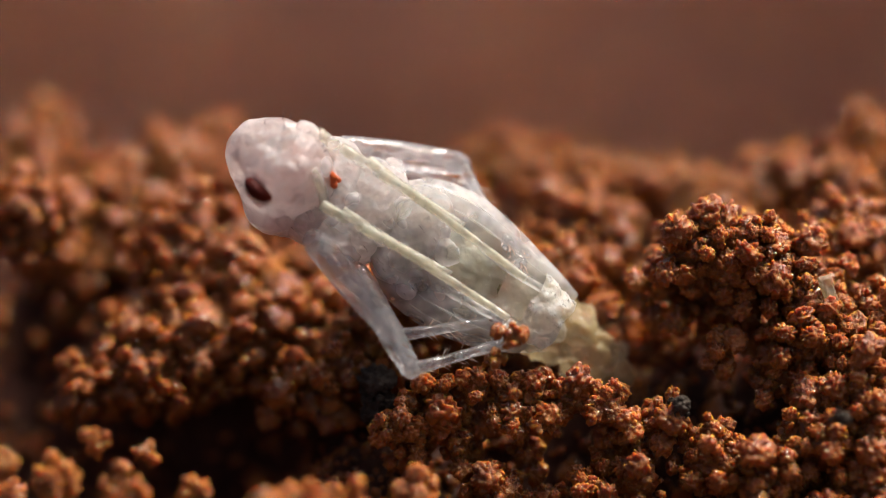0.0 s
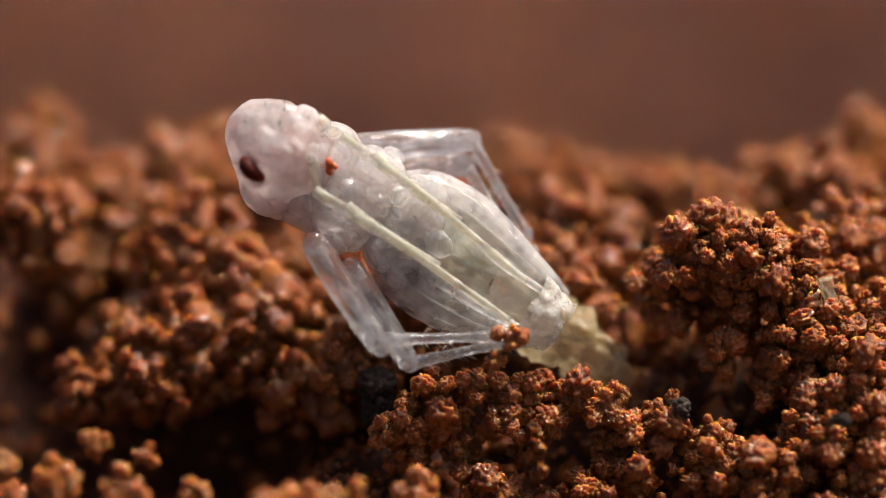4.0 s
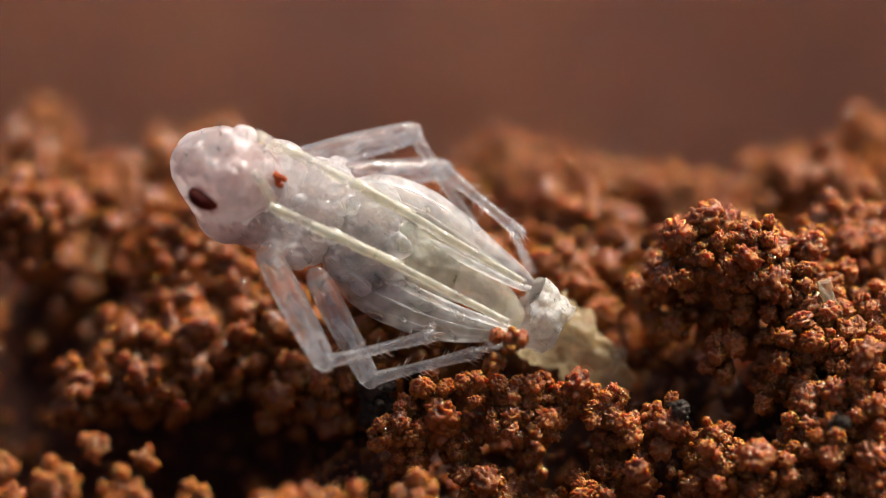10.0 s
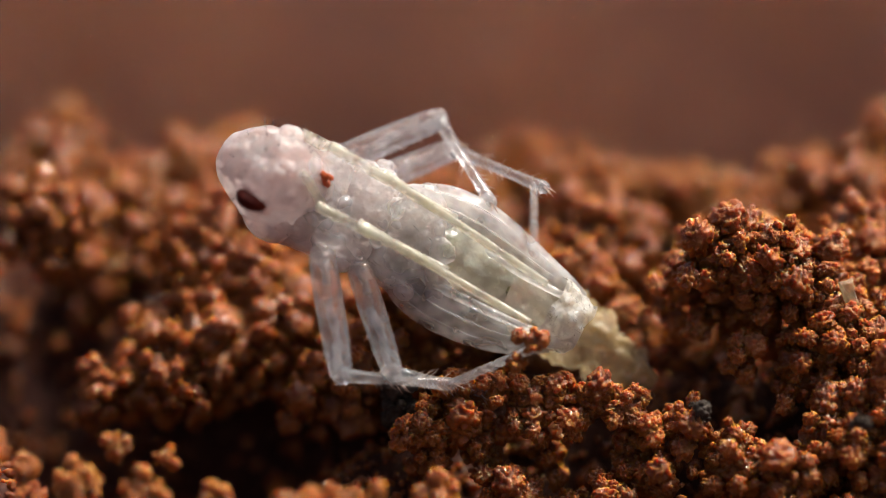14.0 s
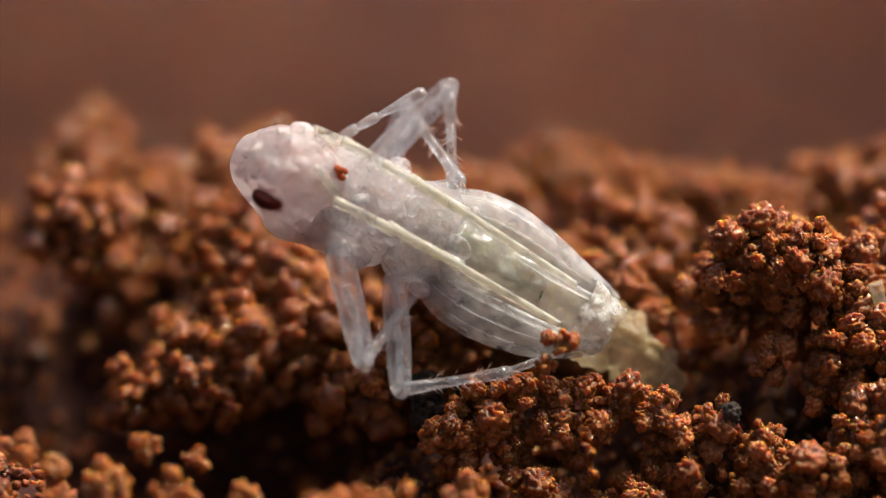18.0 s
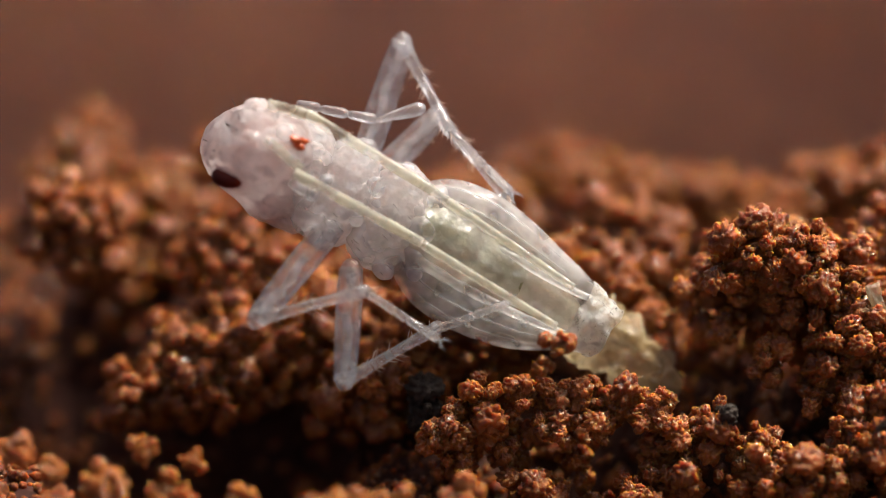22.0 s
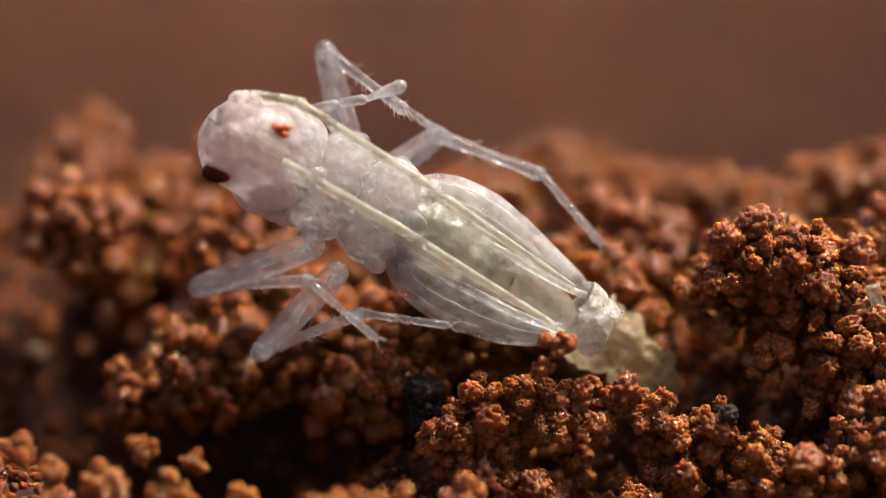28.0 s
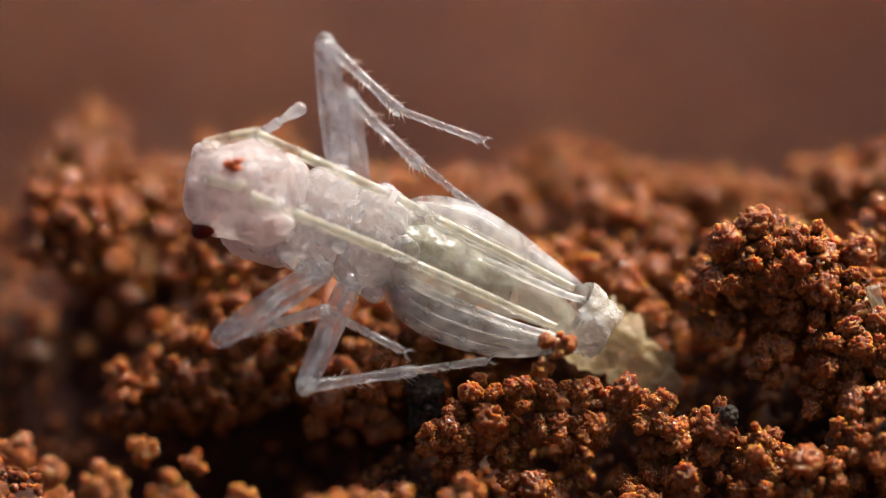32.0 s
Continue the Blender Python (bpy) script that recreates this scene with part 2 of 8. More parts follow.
# ---- soil ----
def lumpy_ball(seed, level, wob):
    bm = bmesh.new()
    bmesh.ops.create_icosphere(bm, subdivisions=level, radius=1.0)
    for v in bm.verts:
        d = v.co.normalized()
        v.co = d * (1 + wob * noise.noise(d * 1.6 + Vector((seed * 7.3, 0, 0))) + wob * 0.6 * noise.noise(d * 3.7 + Vector((0, seed * 3.1, 0))))
    bm.verts.index_update()
    vs = np.array([v.co[:] for v in bm.verts])
    fs = np.array([[v.index for v in f.verts] for f in bm.faces])
    bm.free()
    return vs, fs


FINE = [lumpy_ball(i + 40, 1, 0.22) for i in range(8)]
GRAINS = [lumpy_ball(i, 2, 0.38) for i in range(12)]
STONES = [lumpy_ball(i + 20, 2, 0.6) for i in range(8)]


def grain_arrays(centers, radii, rng):
    """Stacks one uneven grain at each centre: corner places and triangles."""
    centers, radii = np.asarray(centers, float), np.asarray(radii, float)
    n = len(radii)
    q = rng.normal(size=(n, 4))
    w, x, y, z = (q / np.linalg.norm(q, axis=1)[:, None]).T
    m = np.stack((np.stack((1 - 2 * (y * y + z * z), 2 * (x * y - z * w), 2 * (x * z + y * w)), -1),
                  np.stack((2 * (x * y + z * w), 1 - 2 * (x * x + z * z), 2 * (y * z - x * w)), -1),
                  np.stack((2 * (x * z - y * w), 2 * (y * z + x * w), 1 - 2 * (x * x + y * y)), -1)), 1)
    stretch = rng.uniform(0.75, 1.25, (n, 3))
    vs, fs, base = [], [], 0
    for kinds, chosen in ((FINE, radii < 0.034), (GRAINS, (radii >= 0.034) & (radii < 0.05)), (STONES, radii >= 0.05)):
        which = rng.integers(len(kinds), size=n)
        for i, (tv, tf) in enumerate(kinds):
            at = np.nonzero(chosen & (which == i))[0]
            if not len(at):
                continue
            v = np.einsum("nij,nvj->nvi", m[at], tv[None] * stretch[at][:, None]) * radii[at][:, None, None] + centers[at][:, None]
            f = tf[None] + (base + np.arange(len(at)) * len(tv))[:, None, None]
            vs.append(v.reshape(-1, 3))
            fs.append(f.reshape(-1, 3))
            base += len(at) * len(tv)
    return np.concatenate(vs), np.concatenate(fs)


def mesh_arrays(name, vs, fs, material):
    me = bpy.data.meshes.new(name)
    me.vertices.add(len(vs))
    me.vertices.foreach_set("co", (vs * MM).astype(np.float32).ravel())
    me.loops.add(fs.size)
    me.loops.foreach_set("vertex_index", fs.astype(np.int32).ravel())
    me.polygons.add(len(fs))
    me.polygons.foreach_set("loop_start", np.arange(0, fs.size, 3, dtype=np.int32))
    me.polygons.foreach_set("use_smooth", np.ones(len(fs), dtype=bool))
    me.materials.append(material)
    me.update(calc_edges=True)
    return me


HEIGHTS = ((-60, -1.6), (-4, -1.55), (-2.04, -1.5), (-1.11, -1.55), (-0.41, -1.38), (0.56, -1.12), (1.8, -0.78), (2.8, -0.62),
           (3.3, -0.85), (4.2, -2.2), (6, -3.6), (10, -4.4), (60, -4.8))
DIPS = ((-2.9, 0.85, 0.6, 1.2), (-2.05, -0.05, 0.62, 1.5), (-2.0, 0.55, 0.65, 1.5), (-1.45, 0.35, 0.5, 0.9), (-1.5, -0.7, 0.8, 0.6), (0.75, -0.75, 0.5, 0.5), (2.2, -0.4, 0.45, 0.4), (0.45, -0.42, 0.7, 0.8), (1.2, -0.5, 0.6, 0.7))   # x, y, width, depth


def ground_height(x, y):
    h = float(np.interp(y, [r[0] for r in HEIGHTS], [r[1] for r in HEIGHTS]))
    for dx, dy, w, depth in DIPS:
        h -= depth * math.exp(-((x - dx) ** 2 + (y - dy) ** 2) / (w * w))
    k = 1.0 if abs(x) < 12 and abs(y) < 12 else 2.0
    h += 0.16 * k * noise.noise(Vector((x * 0.9, y * 0.9, 3.0))) + 0.09 * noise.noise(Vector((x * 2.7, y * 2.7, 8.0)))
    return h + 0.03 * noise.noise(Vector((x * 9, y * 9, 1.0)))


def build_ground():
    fine_x, fine_y = np.arange(-4.4, 4.41, 0.05), np.arange(-3.0, 6.01, 0.05)
    out = 1.35 ** np.arange(1, 31)
    xs = np.concatenate((-4.4 - 0.35 * out[::-1], fine_x, 4.4 + 0.35 * out))
    ys = np.concatenate((-3.0 - 0.35 * out[::-1], fine_y, 6.0 + 0.35 * out))
    vs = np.array([(x, y, ground_height(x, y)) for y in ys for x in xs])
    n = len(xs)
    i = (np.arange(len(ys) - 1)[:, None] * n + np.arange(n - 1)[None, :]).ravel()
    fs = np.concatenate((np.stack((i, i + 1, i + n + 1), 1), np.stack((i, i + n + 1, i + n), 1)))
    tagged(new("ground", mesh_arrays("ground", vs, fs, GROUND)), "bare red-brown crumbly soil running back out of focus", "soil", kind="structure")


def build_crumbs():
    """Loose grains over the near ground and larger ones beyond it."""
    rng = np.random.default_rng(4)
    cs, rs = [], []
    for _ in range(11000):
        x, y = rng.uniform(-3.9, 3.9), rng.uniform(-2.4, 3.6)
        r = 0.024 * math.exp(rng.normal(0, 0.45))
        cs.append((x, y, ground_height(x, y) + r * 0.35))
        rs.append(r)
    for _ in range(900):
        x, y = rng.uniform(-8, 8), rng.uniform(5.5, 28)
        r = 0.10 * math.exp(min(0.5, rng.normal(0, 0.4)))
        cs.append((x, y, ground_height(x, y) + r * 0.2))
        rs.append(r)
    vs, fs = grain_arrays(np.array(cs), rs, rng)
    tagged(new("soil_crumbs", mesh_arrays("soil_crumbs", vs, fs, SOIL)), "loose moist red-brown soil crumbs on the ground", "soil", kind="stuff")


CLOD_COUNT = [0]
TO_LENS = TILT.to_3x3() @ Vector((0, 0, 1))


def crumb_shape(seed, subdivisions, knobs):
    """A crumb of radius 1: a ball overgrown with small round knobs, in one closed skin."""
    rng = np.random.default_rng(seed)
    bm = bmesh.new()
    bmesh.ops.create_icosphere(bm, subdivisions=subdivisions, radius=1.0)
    bm.verts.index_update()
    u = np.array([v.co[:] for v in bm.verts])
    fs = np.array([[v.index for v in f.verts] for f in bm.faces])
    bm.free()
    u /= np.linalg.norm(u, axis=1)[:, None]
    c = rng.normal(size=(knobs, 3))
    c *= (rng.uniform(0.62, 0.98, knobs) / np.linalg.norm(c, axis=1))[:, None]
    q = rng.uniform(0.09, 0.24, knobs) * rng.uniform(0.65, 1.0, knobs)
    along = u @ c.T
    hit = q * q - (np.sum(c * c, axis=1) - along ** 2)
    reach = np.where((hit > 0) & (along > 0), along + np.sqrt(np.maximum(hit, 0)), 0).max(axis=1)
    return u * np.maximum(reach, 0.66)[:, None], fs


CRUMBS_NEAR = [crumb_shape(i, 4, 190) for i in range(24)]
CRUMBS_FAR = [crumb_shape(i + 50, 3, 90) for i in range(12)]


def knob(size, far, rng):
    """One crumb of soil, turned and stretched at random."""
    tv, tf = (CRUMBS_FAR if far else CRUMBS_NEAR)[rng.integers(12 if far else 24)]
    turn = np.linalg.qr(rng.normal(size=(3, 3)))[0]
    if np.linalg.det(turn) < 0:
        turn = -turn
    return (tv * rng.uniform(0.75, 1.3, 3)) @ turn * size * 1.12, tf


def clod(x, z, d, r, stretch=1.0, label="moist red-brown crumbly soil clod", material=None, rough=0.42, lump=None):
    """A lump of soil r mm in half-width, built of crumbs, x right, z up and d behind the middle of the sharp plane."""
    CLOD_COUNT[0] += 1
    k = CLOD_COUNT[0]
    rng = np.random.default_rng(100 + k)
    lump = lump or (0.060 if d < 0.36 else 0.066)
    lump = min(lump, r * 0.5)

    def surface(u):
        q = u * 1.0
        q.x *= stretch
        return q * r * (1 + rough * noise.noise(u * 1.7 + Vector((k * 5.1, 0, 0))) + rough * 0.55 * noise.noise(u * 4.1 + Vector((0, k * 3.3, 0))))
    bm = bmesh.new()
    bmesh.ops.create_icosphere(bm, subdivisions=4, radius=1.0)
    for v in bm.verts:
        u = v.co.normalized()
        v.co = surface(u) * (0.70 + 0.16 * noise.noise(u * 9.0 + Vector((0, 0, k * 2.0))))
    bm.verts.index_update()
    core_v = np.array([v.co[:] for v in bm.verts])
    core_f = np.array([[v.index for v in f.verts] for f in bm.faces])
    bm.free()
    ob = new("soil_clod", mesh_arrays("soil_clod", core_v, core_f, material or SOIL))
    ob.location = (TILT @ Vector((x, z, -d))) * MM
    tagged(ob, label, "soil clod", "clods of soil")
    placed = []
    for _ in range(int(11 * (r / lump) ** 2)):
        u = Vector(rng.normal(size=3)).normalized()
        if u.dot(TO_LENS) < -0.2 and u.z < 0.15:
            continue
        size = lump * math.exp(min(0.5, rng.normal(0, 0.42)))
        p = surface(u) * (1 + rng.uniform(-1.5, 0.45) * size / r)
        if any((p - o).length < 0.74 * (size + q) for o, q in placed):
            continue
        placed.append((p, size))
        cv, cf = knob(size, d > 0.65 or size < 0.045, rng)
        crumb = new("crumb", mesh_arrays("crumb", cv, cf, material or SOIL))
        crumb.parent = ob
        tagged(crumb, kind="stuff")
        crumb.location = p * MM
    return ob


def build_clods():
    near, far = "moist red-brown soil clod studded with glistening grains", "red-brown crumbly soil clod behind the insect"
    # the mound beside the tail
    clod(1.75, -0.16, 0.61, 0.34, 1.1, label="tall dark red-brown soil clod with a rounded top")
    clod(2.06, -0.03, 0.40, 0.29)
    clod(1.74, 0.00, 0.22, 0.23)
    clod(2.11, -0.04, 0.20, 0.24)
    clod(1.64, -0.64, 1.33, 0.34)
    clod(2.01, -0.60, 1.60, 0.34)
    clod(2.41, -0.27, 0.40, 0.31)
    clod(2.77, 0.00, 0.88, 0.36)
    clod(2.93, -0.50, 0.40, 0.31)
    clod(2.52, -0.61, 0.25, 0.27)
    clod(2.32, -0.80, 0.25, 0.24)
    clod(2.86, -0.84, 0.10, 0.27, label=near)
    clod(1.60, -0.50, 0.33, 0.09)
    clod(1.87, -0.68, 0.22, 0.11)
    clod(1.71, -0.25, 0.33, 0.11)
    clod(1.98, -0.28, 0.28, 0.14)
    # the ridge in front of the tail
    for x, z, d, r in ((-0.36, -1.22, 0.05, 0.13), (-0.22, -1.06, 0.08, 0.10), (-0.05, -0.98, 0.09, 0.13), (0.22, -0.92, 0.10, 0.14), (0.42, -0.98, 0.13, 0.13), (0.60, -0.97, 0.11, 0.14), (0.86, -1.01, 0.09, 0.15),
                       (1.12, -1.08, 0.08, 0.15), (1.45, -1.16, 0.08, 0.16), (0.42, -1.17, 0.06, 0.10), (0.74, -1.19, 0.06, 0.09), (1.28, -1.21, 0.06, 0.11), (-0.16, -1.24, 0.08, 0.09), (1.33, -1.55, 0.02, 0.17), (1.00, -1.63, 0.02, 0.13)):
        clod(x, z, d, r, label=near)
    for x, z, d, r in ((-0.22, -1.42, 0.20, 0.16), (0.12, -1.30, 0.22, 0.17), (0.60, -1.36, 0.30, 0.12), (1.16, -1.42, 0.22, 0.17), (0.30, -1.62, 0.14, 0.17), (0.70, -1.70, 0.14, 0.12)):
        clod(x, z, d, r, label="shaded dark red-brown soil clod under a crumbly ledge")
    clod(1.84, -1.43, 0.04, 0.24, label=near)
    clod(2.53, -1.34, 0.05, 0.31, label=near)
    clod(2.86, -1.15, 0.08, 0.29, label=near)
    clod(2.91, -1.56, -0.02, 0.29, label=near)
    clod(2.16, -1.60, -0.04, 0.25, label=near)
    # the front edge
    clod(-0.84, -1.96, -0.90, 0.38, 1.15, label="soft-edged red-brown soil clod close to the lens")
    clod(-0.17, -1.71, -0.50, 0.17)
    clod(-2.32, -1.31, -0.70, 0.08, lump=0.034, label="small round red-brown soil crumb")
    clod(-2.00, -1.37, -0.60, 0.07, lump=0.034, label="small round red-brown soil crumb")
    clod(-2.57, -1.58, -0.80, 0.15, lump=0.034)
    clod(-2.16, -1.67, -0.80, 0.15, lump=0.034)
    clod(-1.67, -1.62, -0.70, 0.10, lump=0.034)
    clod(-2.92, -1.80, -0.60, 0.18)
    # lumps before and under the head
    clod(-1.98, -0.82, 0.86, 0.31)
    clod(-2.44, -0.97, 0.86, 0.22)
    clod(-1.71, -0.74, 0.86, 0.26)
    clod(-1.36, -0.71, 0.93, 0.24)
    clod(-0.92, -0.56, 1.11, 0.29)
    clod(-0.67, -0.83, 0.61, 0.27)
    clod(-0.92, -0.98, 0.70, 0.23)
    clod(-3.16, -1.30, -0.70, 0.12)
    clod(-2.94, -1.46, -0.80, 0.10, lump=0.034)
    clod(-0.45, -1.08, 0.30, 0.14, material=DARK, label="dark grey stony soil crumb")
    clod(-2.08, -0.70, 1.06, 0.26)
    clod(-1.72, -0.60, 1.06, 0.31)
    clod(-1.33, -0.46, 1.06, 0.31)
    clod(-0.99, -0.54, 1.15, 0.29)
    # the rise behind the head
    clod(-1.77, 0.04, 1.42, 0.38, label=far)
    clod(-1.41, -0.15, 1.24, 0.29, label=far)
    clod(-2.84, 0.20, 1.40, 0.33, label=far)
    clod(-2.33, 0.32, 2.14, 0.33, label=far)
    clod(-2.88, 0.60, 2.59, 0.31, label=far)
    clod(-2.72, 0.84, 2.68, 0.15, label=far)
    clod(-1.91, 0.44, 2.32, 0.33, label=far)
    clod(-1.58, 0.68, 2.59, 0.24, label=far)
    clod(-2.50, -0.20, 2.00, 0.27, label=far)
    clod(-1.19, 0.16, 1.87, 0.34, label=far)
    clod(-0.72, 0.16, 2.05, 0.38, label=far)
    # the rise behind the tail
    clod(-0.17, 0.24, 2.23, 0.34, label=far)
    clod(0.38, 0.60, 2.95, 0.23, label=far)
    clod(0.69, 0.48, 2.41, 0.24, label=far)
    clod(1.09, 0.42, 2.41, 0.22, label=far)
    clod(1.40, 0.42, 2.23, 0.19, label=far)
    clod(0.88, 0.08, 1.51, 0.33, label=far)
    clod(1.17, -0.04, 1.51, 0.20, label=far)
    clod(1.64, 0.32, 2.23, 0.23, label=far)
    clod(1.98, 0.28, 1.87, 0.21, label=far)
    clod(2.34, 0.44, 2.23, 0.25, label=far)
    clod(2.73, 0.36, 1.87, 0.29, label=far)
    clod(3.01, 0.71, 2.41, 0.23, label=far)
    clod(2.97, 0.36, 1.69, 0.23, label=far)
    clod(1.11, -0.41, 0.79, 0.13)
    clod(0.84, -0.23, 0.97, 0.21)
    clod(0.22, -0.31, 1.06, 0.38, label=far)
    clod(-0.32, -0.46, 0.79, 0.36, label=far)
    # small pieces
    clod(2.46, -0.23, 0.10, 0.08, label="small orange-brown soil crumb holding a pale flake")
    clod(0.46, -0.60, -0.28, 0.065, lump=0.034, label="small orange-brown soil crumb stuck to the shed skin")
    clod(0.35, -0.76, -0.25, 0.06, lump=0.035, label="small orange-brown soil crumb by the shed skin")
    clod(2.66, -1.13, -0.50, 0.05, material=DARK, label="tiny dark grey stone among soil grains", rough=0.15)
    clod(1.61, -1.09, -0.10, 0.07, material=DARK, label="dark grey stone among soil grains", rough=0.15)


# ---- the insect ----
TAIL = spot(0.654, -0.360, 0.00)


def bone(x, y, z, x2, y2, z2):
    """A pose at the first point whose x axis runs to the second, in the insect's space, mm."""
    a, b = Vector((x, y, z)), Vector((x2, y2, z2))
    t = (b - a).normalized()
    s = Vector((0, 0, 1)).cross(t).normalized()
    m = Matrix((t, s, t.cross(s))).transposed().to_4x4()
    return Matrix.Translation(a * MM) @ m


def facing(x, y, z, lean, nod, roll):
    """The head's pose: its middle, and its turns in degrees."""
    return pose(x * MM, y * MM, (z + 0.13) * MM) @ pose(0, 0, 0, 0, 0, 180 - lean) @ pose(0, 0, 0, roll) @ pose(0, 0, 0, 0, -1.36 * nod)


insect = new("cricket_hatchling")
insect.matrix_world = Matrix.Translation(TAIL) @ TILT
tagged(insect, "pale translucent newly hatched cricket working out of its shed skin", "insect")


def build_head():
    s = fused((-0.02, 0, 0), (((-0.06, 0, -0.05), (0.26, 0.29, 0.27)), ((0.05, 0.0, -0.19), (0.18, 0.19, 0.19)), ((0.05, 0.0, -0.08), (0.22, 0.25, 0.22)),
                              ((0.10, 0.09, 0.08), (0.16, 0.14, 0.15)), ((0.10, -0.11, 0.08), (0.16, 0.14, 0.15)),
                              ((0.07, 0.17, 0.02), (0.15, 0.13, 0.15)), ((-0.02, 0.0, 0.20), (0.21, 0.20, 0.13)), ((-0.16, -0.04, 0.24), (0.13, 0.15, 0.11)),
                              ((-0.25, 0.22, 0.01), (0.20, 0.17, 0.18)), ((-0.20, -0.19, 0.05), (0.17, 0.15, 0.16)), ((-0.32, 0.0, -0.08), (0.15, 0.24, 0.20))), 0.040, 84, 120, 0.010, 7.0)
    head = part("head", s.mesh("head", SKIN_HEAD), insect, "pinkish white wedge-shaped head")
    for side in (1, -1):
        e = Shape().ball((0, 0, 0), (0.115, 0.070, 0.112), 0.06, 8.0)
        m = pose(0.125 * MM, 0.268 * MM, 0.045 * MM, -20, 0, 34) if side > 0 else pose(0.11 * MM, -0.135 * MM, -0.08 * MM, 20, 20, -10)
        part("eye", e.mesh("eye", EYE_DARK), head, "dark red-brown oval eye", m)
        x, y, z = (0.15, 0.0, 0.20) if side > 0 else (0.15, -0.22, 0.10)
        c = fused((x, y, z), (((x, y, z), (0.095, 0.085, 0.09)), ((x - 0.07, y - 0.01, z + 0.02), (0.08, 0.075, 0.08))), 0.015, 24, 32, 0.014, 10.0, side)
        part("antenna_socket", c.mesh("antenna_socket", SKIN_HEAD), head, "swollen antenna socket")
        a, b = (Vector((0.12, -0.02, 0.27)), Vector((-0.18, 0.04, 0.34))) if side > 0 else (Vector((0.15, -0.27, 0.17)), Vector((-0.23, -0.36, 0.20)))
        pts = [a.lerp(b, f) + Vector((0, 0, 0.035 * math.sin(math.pi * f))) for f in np.linspace(0, 1, 18)]
        rad = [0.041 + 0.005 * (i % 2) for i in range(18)]
        part("antenna_root", Shape().tube(pts, rad, 12).mesh("antenna_root", SKIN_YELLOW), head, "pale yellow ringed antenna root")
        p = Shape()
        p.tube([(-0.20, side * 0.13, 0.27), (-0.24, side * 0.145, 0.30), (-0.29, side * 0.15, 0.31), (-0.33, side * 0.145, 0.30), (-0.37, side * 0.14, 0.28), (-0.42, side * 0.13, 0.26), (-0.44, side * 0.12, 0.25)],
               [0.028, 0.040, 0.044, 0.030, 0.045, 0.047, 0.020], 12)
        part("lip_palp", p.mesh("lip_palp", SKIN_PLATE), head, "stubby glassy lip palp")
    f = fused((-0.27, 0.25, 0.10), (((-0.27, 0.25, 0.10), (0.11, 0.09, 0.11)), ((-0.36, 0.24, 0.07), (0.11, 0.09, 0.11)), ((-0.18, 0.25, 0.13), (0.08, 0.07, 0.08))), 0.012, 32, 44, 0.018, 11.0, 4.0)
    part("cheek", f.mesh("cheek", SKIN_HEAD), head, "soft pinkish cheek lobe")
    s = Shape()
    s.ball((-0.075, -0.10, 0.335), (0.055, 0.044, 0.045), 0.5, 22.0, 3.0)
    s.tube([(-0.095, -0.085, 0.36), (-0.125, -0.08, 0.37), (-0.15, -0.085, 0.36)], [0.030, 0.022, 0.006], 8)
    s.tube([(-0.095, -0.12, 0.36), (-0.13, -0.135, 0.37), (-0.16, -0.15, 0.36)], [0.028, 0.018, 0.005], 8)
    part("mandible", s.mesh("mandible", MANDIBLE), head, "orange-brown toothed horny mandible")
    for c, q, seed in (((0.0, -0.09, 0.28), (0.10, 0.10, 0.07), 6.0), ((-0.19, -0.06, 0.32), (0.075, 0.10, 0.06), 7.0), ((-0.27, 0.04, 0.27), (0.085, 0.06, 0.06), 8.0), ((-0.27, -0.12, 0.26), (0.085, 0.06, 0.06), 9.0)):
        s = Shape().ball(c, q, 0.18, 9.0, seed, 18, 26)
        part("mouthpart", s.mesh("mouthpart", SKIN_PLATE), head, "glistening pale folded mouthpart")

    def root(rng):
        d = Vector((rng.uniform(0.1, 1), rng.uniform(-1, 1), rng.uniform(-0.4, 1))).normalized()
        return Vector((d.x * 0.30, d.y * 0.33, d.z * 0.27)), d + Vector((0.4, 0, 0.2))
    part("bristles", bristles(30, root, 0.085, 0.0035, 5).mesh("bristles", HAIR), head, "short dark bristles", kind="stuff")
    return head


